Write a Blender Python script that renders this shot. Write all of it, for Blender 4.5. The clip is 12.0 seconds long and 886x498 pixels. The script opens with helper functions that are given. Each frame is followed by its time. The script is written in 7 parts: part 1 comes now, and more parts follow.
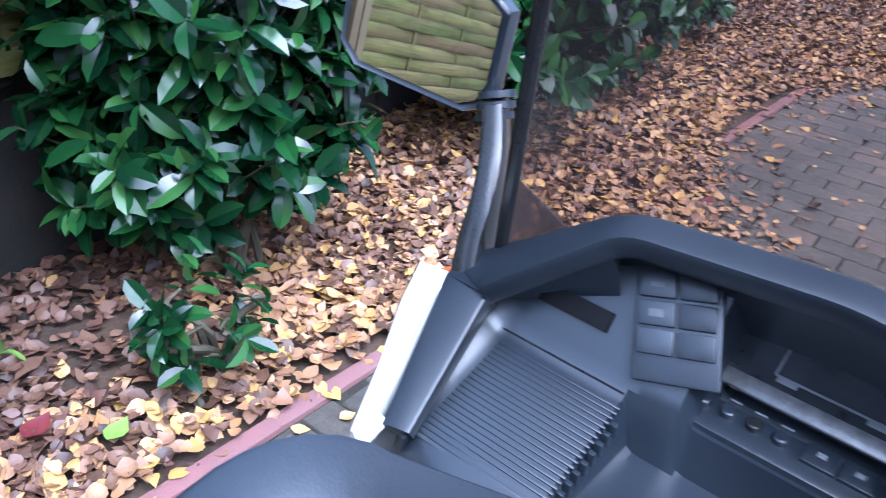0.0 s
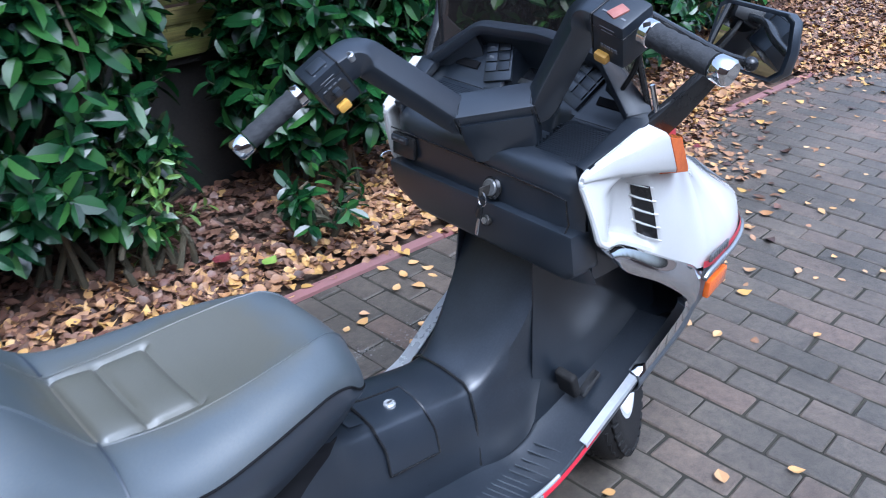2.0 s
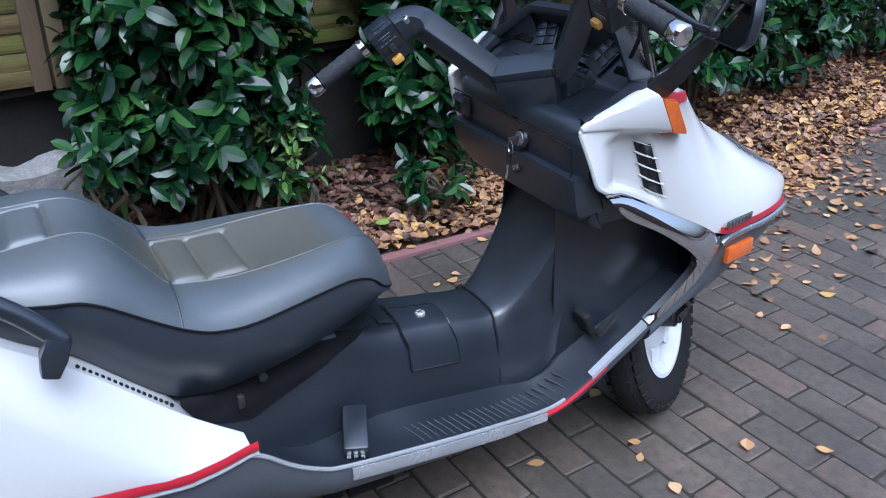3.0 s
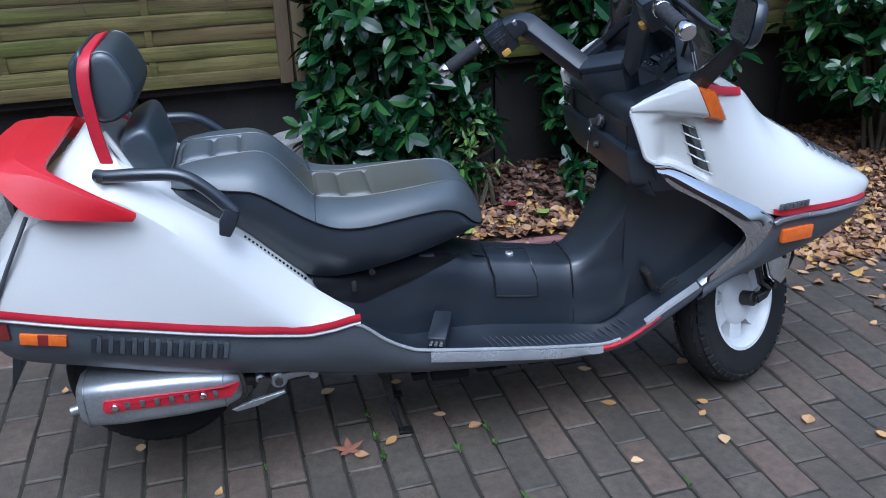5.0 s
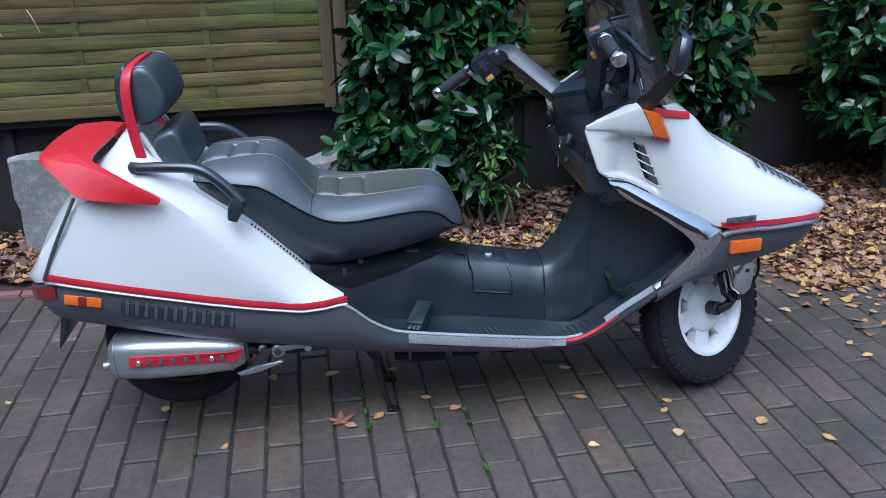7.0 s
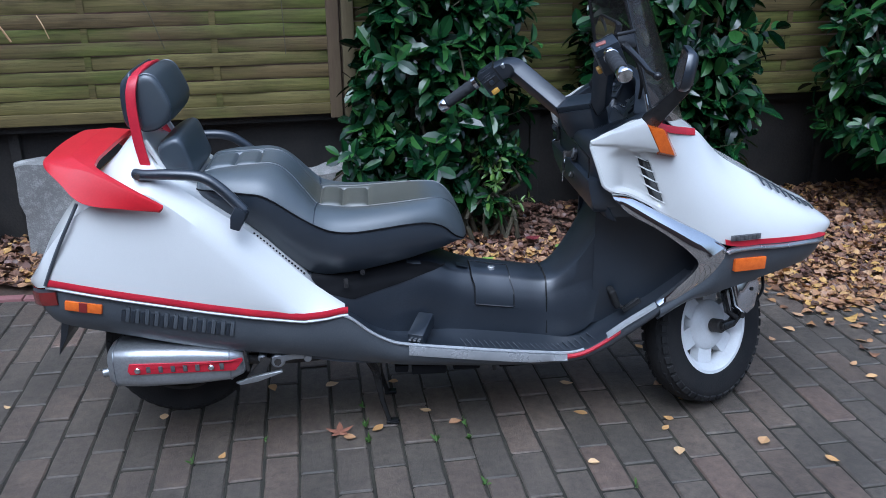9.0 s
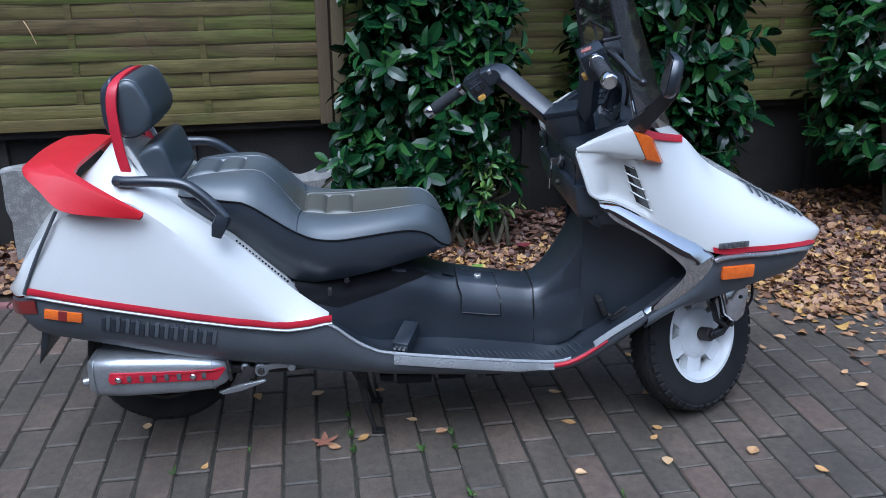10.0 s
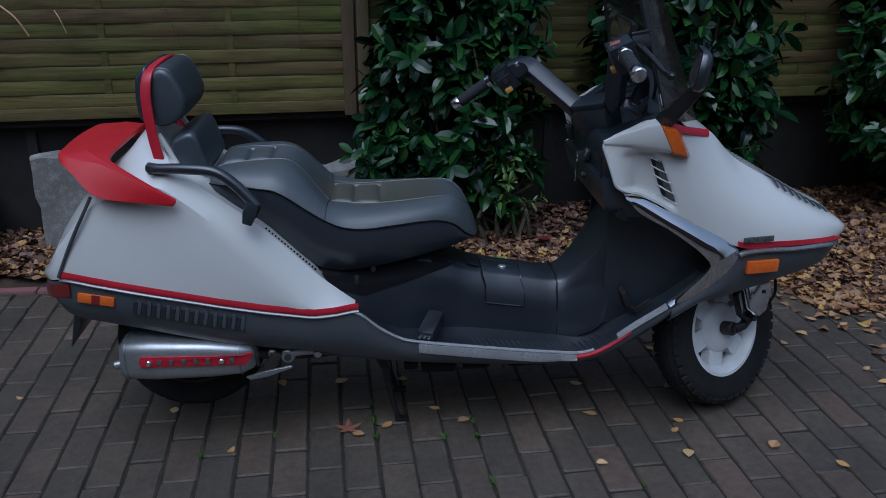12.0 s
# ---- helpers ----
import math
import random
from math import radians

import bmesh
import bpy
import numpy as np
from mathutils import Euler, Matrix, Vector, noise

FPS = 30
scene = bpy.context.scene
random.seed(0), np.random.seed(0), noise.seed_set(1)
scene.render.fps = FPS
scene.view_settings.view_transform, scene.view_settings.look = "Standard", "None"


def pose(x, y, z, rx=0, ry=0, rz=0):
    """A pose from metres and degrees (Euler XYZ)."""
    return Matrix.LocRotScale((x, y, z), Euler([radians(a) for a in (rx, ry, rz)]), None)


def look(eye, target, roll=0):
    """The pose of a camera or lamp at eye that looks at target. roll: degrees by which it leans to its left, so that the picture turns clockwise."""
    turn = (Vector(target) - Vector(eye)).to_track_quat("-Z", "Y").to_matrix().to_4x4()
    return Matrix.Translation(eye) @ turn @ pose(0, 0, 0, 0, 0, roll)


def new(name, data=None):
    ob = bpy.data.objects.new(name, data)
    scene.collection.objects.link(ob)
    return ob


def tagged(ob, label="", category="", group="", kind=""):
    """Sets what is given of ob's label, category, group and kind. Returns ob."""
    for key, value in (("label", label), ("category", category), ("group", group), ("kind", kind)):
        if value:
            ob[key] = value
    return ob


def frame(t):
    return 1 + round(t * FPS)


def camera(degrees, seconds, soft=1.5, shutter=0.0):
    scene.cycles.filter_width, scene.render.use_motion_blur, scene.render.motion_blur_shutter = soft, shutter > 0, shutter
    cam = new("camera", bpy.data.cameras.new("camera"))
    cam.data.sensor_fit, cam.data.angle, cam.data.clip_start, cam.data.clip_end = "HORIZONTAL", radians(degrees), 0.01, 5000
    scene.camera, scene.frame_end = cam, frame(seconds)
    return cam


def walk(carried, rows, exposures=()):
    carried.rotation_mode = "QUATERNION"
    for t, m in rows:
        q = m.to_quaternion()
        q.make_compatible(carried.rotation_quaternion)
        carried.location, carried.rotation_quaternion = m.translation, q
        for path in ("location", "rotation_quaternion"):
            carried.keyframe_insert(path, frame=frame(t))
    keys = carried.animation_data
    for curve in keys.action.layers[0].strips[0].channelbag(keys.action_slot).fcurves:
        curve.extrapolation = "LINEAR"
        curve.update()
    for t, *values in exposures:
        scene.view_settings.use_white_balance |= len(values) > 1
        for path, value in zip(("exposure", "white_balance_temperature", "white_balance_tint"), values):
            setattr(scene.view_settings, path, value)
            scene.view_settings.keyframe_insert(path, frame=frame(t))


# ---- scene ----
cam = camera(56.0, 12.0, soft=0.9, shutter=0.2)
PATH = [
    (0, (0.332, -0.032, 1.322), (1.649, 1.08, 0.308), 5.2),
    (0.3, (0.276, -0.115, 1.370), (1.705, 0.862, 0.365), 5.2),
    (0.5, (0.231, -0.172, 1.400), (1.701, 0.735, 0.390), 5.5),
    (0.7, (0.172, -0.250, 1.415), (1.634, 0.664, 0.402), 5.0),
    (1, (0.057, -0.419, 1.414), (1.466, 0.597, 0.422), 4.5),
    (1.5, (-0.106, -0.704, 1.455), (1.176, 0.484, 0.482), 1.8),
    (1.8, (-0.223, -0.839, 1.44), (1.001, 0.423, 0.487), 1.2),
    (2, (-0.302, -0.937, 1.425), (0.87, 0.382, 0.483), 0.7),
    (2.5, (-0.372, -1.128, 1.429), (0.641, 0.334, 0.514), 0.1),
    (3, (-0.267, -1.356, 1.412), (0.577, 0.214, 0.504), 0.3),
    (3.5, (-0.213, -1.541, 1.426), (0.453, 0.112, 0.519), -0.5),
    (3.7, (-0.225, -1.572, 1.433), (0.379, 0.109, 0.534), -0.7),
    (5.3, (-0.022, -2.116, 1.433), (0.226, -0.307, 0.619), -1.5),
    (5.5, (0.046, -2.211, 1.434), (0.255, -0.392, 0.63), -1.5),
    (6, (0.089, -2.321, 1.442), (0.232, -0.484, 0.665), -1.6),
    (6.5, (0.1, -2.334, 1.445), (0.228, -0.486, 0.693), -1.5),
    (8.5, (0.117, -2.329, 1.444), (0.244, -0.47, 0.717), -0.1),
    (9, (0.118, -2.326, 1.444), (0.232, -0.462, 0.73), -0.3),
    (9.5, (0.126, -2.318, 1.44), (0.235, -0.451, 0.732), -0.3),
    (10, (0.153, -2.303, 1.44), (0.274, -0.434, 0.739), -0.2),
    (10.5, (0.167, -2.31, 1.445), (0.289, -0.442, 0.74), -0.3),
    (11, (0.149, -2.324, 1.441), (0.249, -0.457, 0.731), -0.4),
    (11.5, (0.133, -2.324, 1.44), (0.218, -0.458, 0.725), -0.1),
    (12, (0.122, -2.328, 1.439), (0.206, -0.461, 0.724), 0.2),
]
walk(cam, [(t, look(eye, target, roll)) for t, eye, target, roll in PATH],
     exposures=[(0.0, 2.06, 4640, 13), (0.5, 2.02, 4900, 15), (1.0, 1.82, 4850, 12), (1.5, 1.47, 4850, 10), (2.0, 1.36, 4880, 10), (3.0, 0.93, 4910, 11), (3.7, 0.70, 4880, 11), (5.3, 0.62, 4820, 8), (11.6, 0.62, 4820, 8), (12.0, -0.72, 4820, 8)])

# ---- light ----
SUN_ELEV, SUN_AZ = radians(61), radians(196)
world = bpy.data.worlds.new("overcast_sky")
scene.world = world
world.use_nodes = True
wn = world.node_tree
sky = wn.nodes.new("ShaderNodeTexSky")
sky.sky_type = "NISHITA"
sky.sun_disc = False
sky.sun_elevation, sky.sun_rotation = SUN_ELEV, SUN_AZ
sky.air_density, sky.dust_density, sky.ozone_density = 1.0, 7.0, 0.8
cloud = wn.nodes.new("ShaderNodeHueSaturation")
cloud.inputs["Saturation"].default_value = 0.55
wn.links.new(sky.outputs[0], cloud.inputs["Color"])
wn.links.new(cloud.outputs[0], wn.nodes["Background"].inputs[0])
wn.nodes["Background"].inputs[1].default_value = 0.15
sun = new("sun", bpy.data.lights.new("sun", "SUN"))
sun.data.energy, sun.data.angle, sun.data.color = 0.55, radians(60), (1.0, 0.985, 0.96)
sun_from = Vector((math.sin(SUN_AZ) * math.cos(SUN_ELEV), math.cos(SUN_AZ) * math.cos(SUN_ELEV), math.sin(SUN_ELEV)))
sun.matrix_world = look(sun_from * 30, (0, 0, 0))

# ---- materials ----
def material(name, base, rough=0.5, metal=0.0, second=None, scale=6.0, fine=80.0, amount=0.5, bump=0.0, bump_scale=None,
             coat=0.0, rough_var=0.0, vary="", spread=0.15, stretch=(1, 1, 1), spec=0.5, trans=0.0):
    """A surface with variation at two scales. vary: 'object' or 'island' shifts the mix piece by piece."""
    m = bpy.data.materials.new(name)
    m.use_nodes = True
    nt = m.node_tree
    p = nt.nodes["Principled BSDF"]
    tc = nt.nodes.new("ShaderNodeTexCoord")
    mp = nt.nodes.new("ShaderNodeMapping")
    mp.inputs["Scale"].default_value = stretch
    nt.links.new(tc.outputs["Object"], mp.inputs["Vector"])

    def noise_tex(sc, detail=4.0):
        n = nt.nodes.new("ShaderNodeTexNoise")
        n.inputs["Scale"].default_value, n.inputs["Detail"].default_value = sc, detail
        nt.links.new(mp.outputs[0], n.inputs["Vector"])
        return n.outputs["Fac"]

    def math_node(op, a, b):
        n = nt.nodes.new("ShaderNodeMath")
        n.operation = op
        for k, v in enumerate((a, b)):
            if isinstance(v, (int, float)):
                n.inputs[k].default_value = v
            else:
                nt.links.new(v, n.inputs[k])
        return n.outputs[0]

    large, small = noise_tex(scale), noise_tex(fine, 6.0)
    mix = math_node("ADD", math_node("MULTIPLY", large, 0.65), math_node("MULTIPLY", small, 0.35))
    if vary:
        if vary == "object":
            r = nt.nodes.new("ShaderNodeObjectInfo").outputs["Random"]
        else:
            r = nt.nodes.new("ShaderNodeNewGeometry").outputs["Random Per Island"]
        mix = math_node("ADD", math_node("MULTIPLY", mix, 1 - spread), math_node("MULTIPLY", r, spread))
    ramp = nt.nodes.new("ShaderNodeValToRGB")
    second = second or tuple(c * 0.7 for c in base)
    cols = second if isinstance(second[0], tuple) else (second,)
    cols = (base,) + cols
    lo, hi = 0.5 - 0.5 * amount * 0.6, 0.5 + 0.5 * amount * 0.6
    if vary:
        lo, hi = 0.5 - 0.4 * max(spread, 0.3), 0.5 + 0.4 * max(spread, 0.3)
    els = ramp.color_ramp.elements
    while len(els) < len(cols):
        els.new(0.5)
    for k, c in enumerate(cols):
        els[k].position = lo + (hi - lo) * k / (len(cols) - 1)
        els[k].color = (*c, 1)
    nt.links.new(mix, ramp.inputs[0])
    nt.links.new(ramp.outputs[0], p.inputs["Base Color"])
    p.inputs["Roughness"].default_value, p.inputs["Metallic"].default_value = rough, metal
    p.inputs["Specular IOR Level"].default_value = spec
    p.inputs["Coat Weight"].default_value, p.inputs["Coat Roughness"].default_value = coat, 0.06
    p.inputs["Transmission Weight"].default_value = trans
    if rough_var:
        nt.links.new(math_node("ADD", math_node("MULTIPLY", mix, rough_var), rough - 0.5 * rough_var), p.inputs["Roughness"])
    if bump:
        b = nt.nodes.new("ShaderNodeBump")
        b.inputs["Strength"].default_value, b.inputs["Distance"].default_value = min(1.0, bump), 0.004
        nt.links.new(noise_tex(bump_scale or fine, 5.0), b.inputs["Height"])
        nt.links.new(b.outputs[0], p.inputs["Normal"])
    return m


def tinted_sheet(name, colour, tint, rough, alpha):
    """A thin tinted sheet: part clear, part glossy dark plastic."""
    m = bpy.data.materials.new(name)
    m.use_nodes = True
    nt = m.node_tree
    out = nt.nodes["Material Output"]
    p = nt.nodes["Principled BSDF"]
    p.inputs["Base Color"].default_value = (*colour, 1)
    p.inputs["Roughness"].default_value = rough
    clear = nt.nodes.new("ShaderNodeBsdfTransparent")
    clear.inputs[0].default_value = (*tint, 1)
    mx = nt.nodes.new("ShaderNodeMixShader")
    mx.inputs[0].default_value = alpha
    skin = nt.nodes.new("ShaderNodeMixShader")
    gloss = nt.nodes.new("ShaderNodeBsdfGlossy")
    gloss.inputs["Roughness"].default_value = 0.06
    facing = nt.nodes.new("ShaderNodeLayerWeight")
    power = nt.nodes.new("ShaderNodeMath")
    power.operation = "POWER"
    power.inputs[1].default_value = 5.0
    nt.links.new(facing.outputs["Facing"], power.inputs[0])
    amount = nt.nodes.new("ShaderNodeMath")
    amount.operation = "MULTIPLY_ADD"
    amount.inputs[1].default_value, amount.inputs[2].default_value = 0.55, 0.015
    nt.links.new(power.outputs[0], amount.inputs[0])
    nt.links.new(amount.outputs[0], skin.inputs[0])
    nt.links.new(clear.outputs[0], skin.inputs[1])
    nt.links.new(gloss.outputs[0], skin.inputs[2])
    nt.links.new(skin.outputs[0], mx.inputs[1])
    nt.links.new(p.outputs[0], mx.inputs[2])
    nt.links.new(mx.outputs[0], out.inputs["Surface"])
    return m


WHITE = material("pearl_white_paint", (0.69, 0.684, 0.655), 0.26, second=(0.63, 0.626, 0.598), coat=0.7, scale=3, fine=300, amount=0.8, bump=0.03, bump_scale=60)
BRIGHT = material("bright_sill_trim", (0.56, 0.57, 0.57), 0.30, 0.5, second=(0.44, 0.45, 0.46), scale=10, fine=90, rough_var=0.2, bump=0.01)
KICK = material("white_kick_trim", (0.50, 0.51, 0.52), 0.28, 0.45, second=(0.40, 0.41, 0.42), scale=10, fine=90, rough_var=0.2, bump=0.008)
RED_TAPE = material("red_tape", (0.55, 0.018, 0.035), 0.42, second=(0.40, 0.012, 0.03), scale=12, fine=200, bump=0.05)
RED_PAINT = material("red_satin_paint", (0.54, 0.011, 0.020), 0.42, second=(0.45, 0.008, 0.016), scale=5, fine=160, bump=0.05)
GREY = material("dark_grey_metallic_paint", (0.066, 0.074, 0.084), 0.40, 0.2, second=(0.100, 0.109, 0.121), scale=4, fine=220, coat=0.15, rough_var=0.2, bump=0.04)
CHROME = material("chrome", (0.80, 0.80, 0.80), 0.05, 1.0, second=(0.72, 0.72, 0.72), scale=14, fine=240, rough_var=0.04, bump=0.012, bump_scale=20)
SILVER = material("silver_trim", (0.62, 0.62, 0.62), 0.25, 0.9, second=(0.5, 0.5, 0.5), scale=14, fine=200, rough_var=0.15)
PLASTIC = material("black_grained_plastic", (0.010, 0.0135, 0.019), 0.33, second=(0.019, 0.025, 0.035), scale=7, fine=500, rough_var=0.2, bump=0.05, bump_scale=700, spec=1.0)
PLASTIC_DUST = material("dusty_black_plastic", (0.010, 0.013, 0.018), 0.33, second=((0.016, 0.020, 0.027), (0.034, 0.040, 0.050)), scale=6, fine=260, amount=0.75, rough_var=0.3, bump=0.05, bump_scale=600, spec=0.8)
RIM_BLACK = material("satin_black_rim", (0.009, 0.012, 0.017), 0.38, second=(0.018, 0.023, 0.031), scale=7, fine=500, rough_var=0.2, bump=0.05, bump_scale=700, spec=0.55)
# kept near black so that it also serves as the seat recess's shade
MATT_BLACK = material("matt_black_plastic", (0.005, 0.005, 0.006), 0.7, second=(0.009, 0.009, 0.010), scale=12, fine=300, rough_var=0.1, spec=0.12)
GLOSS_BLACK = material("gloss_black_plastic", (0.012, 0.012, 0.013), 0.2, second=(0.02, 0.02, 0.02), scale=20, fine=300, rough_var=0.15)
VINYL = material("grey_seat_vinyl", (0.059, 0.074, 0.087), 0.41, second=((0.070, 0.083, 0.092), (0.102, 0.104, 0.097)), scale=5, fine=400, amount=0.9, rough_var=0.22, bump=0.08, bump_scale=260, spec=0.8)


def worn_patch(m, colour, x0, x1, half_width):
    """A brownish, rubbed patch on the sat-on middle of a seat, uneven at its rim."""
    nt = m.node_tree
    p = nt.nodes["Principled BSDF"]
    old = p.inputs["Base Color"].links[0].from_socket
    tc = nt.nodes.new("ShaderNodeTexCoord")
    xyz = nt.nodes.new("ShaderNodeSeparateXYZ")
    nt.links.new(tc.outputs["Object"], xyz.inputs[0])
    grime = nt.nodes.new("ShaderNodeTexNoise")
    grime.inputs["Scale"].default_value, grime.inputs["Detail"].default_value = 13.0, 6.0
    nt.links.new(tc.outputs["Object"], grime.inputs["Vector"])

    def node(op, a, b):
        n = nt.nodes.new("ShaderNodeMath")
        n.operation = op
        for k, v in enumerate((a, b)):
            if isinstance(v, (int, float)):
                n.inputs[k].default_value = v
            else:
                nt.links.new(v, n.inputs[k])
        return n.outputs[0]

    u = node("DIVIDE", node("SUBTRACT", xyz.outputs[0], (x0 + x1) / 2), (x1 - x0) / 2)
    v = node("DIVIDE", xyz.outputs[1], half_width)
    far = node("ADD", node("POWER", node("ABSOLUTE", u, 0.0), 4.0), node("POWER", node("ABSOLUTE", v, 0.0), 4.0))
    edge = node("ADD", far, node("MULTIPLY", node("SUBTRACT", grime.outputs["Fac"], 0.5), 1.6))
    mask = nt.nodes.new("ShaderNodeMapRange")
    for key, val in (("From Min", 1.25), ("From Max", 0.35), ("To Min", 0.0), ("To Max", 0.8)):
        mask.inputs[key].default_value = val
    nt.links.new(edge, mask.inputs["Value"])
    mx = nt.nodes.new("ShaderNodeMix")
    mx.data_type = "RGBA"
    nt.links.new(mask.outputs[0], mx.inputs[0])
    nt.links.new(old, mx.inputs[6])
    mx.inputs[7].default_value = (*colour, 1)
    nt.links.new(mx.outputs[2], p.inputs["Base Color"])


worn_patch(VINYL, (0.082, 0.077, 0.055), -0.15, 0.22, 0.125)
VINYL_BACK = material("backrest_vinyl", (0.036, 0.046, 0.057), 0.36, second=((0.044, 0.055, 0.066), (0.066, 0.072, 0.074)), scale=6, fine=450, amount=0.9, rough_var=0.22, bump=0.07, bump_scale=300, spec=0.85)
VINYL_SIDE = material("dark_seat_vinyl", (0.020, 0.026, 0.036), 0.34, second=(0.032, 0.041, 0.054), scale=6, fine=500, rough_var=0.2, bump=0.05, bump_scale=380, spec=0.9)
VINYL_WORN = material("worn_brownish_vinyl", (0.09, 0.086, 0.074), 0.36, second=(0.13, 0.117, 0.087), scale=9, fine=400, amount=0.9, rough_var=0.2, bump=0.06, bump_scale=420)
RUBBER = material("tyre_rubber", (0.010, 0.010, 0.011), 0.72, second=(0.022, 0.021, 0.020), scale=14, fine=260, bump=0.3, rough_var=0.2, spec=0.25)
GRIP = material("foam_grip", (0.017, 0.018, 0.020), 0.8, second=(0.03, 0.031, 0.034), scale=40, fine=200, bump=0.7, bump_scale=90, stretch=(0.5, 1, 1))
WHEEL_WHITE = material("white_wheel_paint", (0.76, 0.77, 0.77), 0.36, second=(0.66, 0.66, 0.65), scale=18, fine=160, coat=0.2, bump=0.05)
ALU = material("brushed_aluminium", (0.44, 0.45, 0.46), 0.44, 0.8, second=(0.32, 0.33, 0.34), scale=9, fine=180, rough_var=0.3, bump=0.15, bump_scale=40, stretch=(0.4, 1, 1))
STEEL = material("satin_steel", (0.52, 0.54, 0.56), 0.40, 0.75, second=((0.42, 0.43, 0.44), (0.28, 0.28, 0.275)), scale=7, fine=140, amount=0.9, rough_var=0.3, bump=0.08, bump_scale=30)
DARK_METAL = material("grimy_dark_metal", (0.03, 0.03, 0.03), 0.55, 0.5, second=(0.07, 0.062, 0.055), scale=25, fine=200, rough_var=0.3, bump=0.4)
ORANGE = material("orange_lens", (0.75, 0.16, 0.012), 0.12, second=(0.62, 0.11, 0.01), scale=60, fine=300, coat=0.5, bump=0.25, bump_scale=220)
RED_LENS = material("red_lens", (0.15, 0.018, 0.014), 0.12, second=(0.2, 0.015, 0.015), scale=40, fine=300, coat=0.5)
YELLOW = material("yellow_switch_plastic", (0.62, 0.36, 0.06), 0.4, second=(0.5, 0.27, 0.05), scale=40, fine=300)
BRICK_RED = material("red_switch_plastic", (0.31, 0.125, 0.10), 0.45, second=(0.25, 0.09, 0.07), scale=60, fine=300)
PRINT = material("pale_print", (0.16, 0.165, 0.175), 0.6, second=(0.11, 0.115, 0.125), scale=60, fine=300)
BADGE = material("grey_badge", (0.10, 0.10, 0.10), 0.35, 0.5, second=(0.2, 0.2, 0.2), scale=80, fine=300)
SCREEN_GLASS = material("gauge_glass", (0.010, 0.011, 0.013), 0.09, second=(0.03, 0.033, 0.038), scale=26, fine=140, amount=0.7, rough_var=0.25, coat=0.5)
MIRROR = material("mirror_glass", (0.88, 0.88, 0.86), 0.015, 1.0, second=(0.86, 0.86, 0.84), scale=3, fine=40)
SMOKED = tinted_sheet("smoked_screen", (0.10, 0.09, 0.085), (0.74, 0.69, 0.66), 0.10, 0.10)
SMOKED_DARK = tinted_sheet("smoked_screen_corner", (0.10, 0.085, 0.08), (0.62, 0.54, 0.50), 0.2, 0.45)



def paver_material(name, vary):
    """Worn concrete: a tone for each block, weather blotches across the drive, fine aggregate and pits."""
    m = bpy.data.materials.new(name)
    m.use_nodes = True
    nt = m.node_tree
    p = nt.nodes["Principled BSDF"]
    geo = nt.nodes.new("ShaderNodeNewGeometry")

    def noise_tex(sc, detail, rough=0.6):
        n = nt.nodes.new("ShaderNodeTexNoise")
        n.inputs["Scale"].default_value, n.inputs["Detail"].default_value, n.inputs["Roughness"].default_value = sc, detail, rough
        nt.links.new(geo.outputs["Position"], n.inputs["Vector"])
        return n.outputs["Fac"]

    def ramp(fac, stops):
        r = nt.nodes.new("ShaderNodeValToRGB")
        els = r.color_ramp.elements
        while len(els) < len(stops):
            els.new(0.5)
        for e, (q, c) in zip(els, stops):
            e.position, e.color = q, (*c, 1)
        nt.links.new(fac, r.inputs[0])
        return r.outputs[0]

    def mixed(kind, fac, a, b):
        n = nt.nodes.new("ShaderNodeMixRGB")
        n.blend_type = kind
        n.inputs[0].default_value = fac
        nt.links.new(a, n.inputs[1])
        nt.links.new(b, n.inputs[2])
        return n.outputs[0]

    r = nt.nodes.new("ShaderNodeObjectInfo").outputs["Random"] if vary == "object" else geo.outputs["Random Per Island"]
    tone = ramp(r, [(0.0, (0.088, 0.076, 0.063)), (0.3, (0.114, 0.094, 0.076)), (0.5, (0.098, 0.084, 0.069)), (0.72, (0.134, 0.102, 0.081)), (0.86, (0.118, 0.097, 0.077)), (1.0, (0.152, 0.109, 0.086))])
    blot = ramp(noise_tex(2.6, 6.0), [(0.30, (0.60, 0.61, 0.60)), (0.52, (0.90, 0.89, 0.87)), (0.72, (1.20, 1.17, 1.12))])
    mott = ramp(noise_tex(34.0, 8.0, 0.75), [(0.30, (0.50, 0.49, 0.47)), (0.50, (0.98, 0.98, 0.98)), (0.70, (1.45, 1.42, 1.36))])
    grit = ramp(noise_tex(420.0, 3.0, 0.8), [(0.30, (0.55, 0.55, 0.55)), (0.52, (1.0, 1.0, 1.0)), (0.72, (1.6, 1.58, 1.52))])
    c = mixed("MULTIPLY", 1.0, tone, blot)
    c = mixed("MULTIPLY", 0.95, c, mott)
    c = mixed("MULTIPLY", 0.6, c, grit)
    nt.links.new(c, p.inputs["Base Color"])
    p.inputs["Roughness"].default_value = 0.46
    p.inputs["Specular IOR Level"].default_value = 0.55
    b1 = nt.nodes.new("ShaderNodeBump")
    b1.inputs["Strength"].default_value, b1.inputs["Distance"].default_value = 0.8, 0.004
    nt.links.new(noise_tex(60.0, 8.0, 0.75), b1.inputs["Height"])
    b2 = nt.nodes.new("ShaderNodeBump")
    b2.inputs["Strength"].default_value, b2.inputs["Distance"].default_value = 0.6, 0.0012
    nt.links.new(noise_tex(480.0, 3.0, 0.7), b2.inputs["Height"])
    nt.links.new(b1.outputs[0], b2.inputs["Normal"])
    nt.links.new(b2.outputs[0], p.inputs["Normal"])
    return m


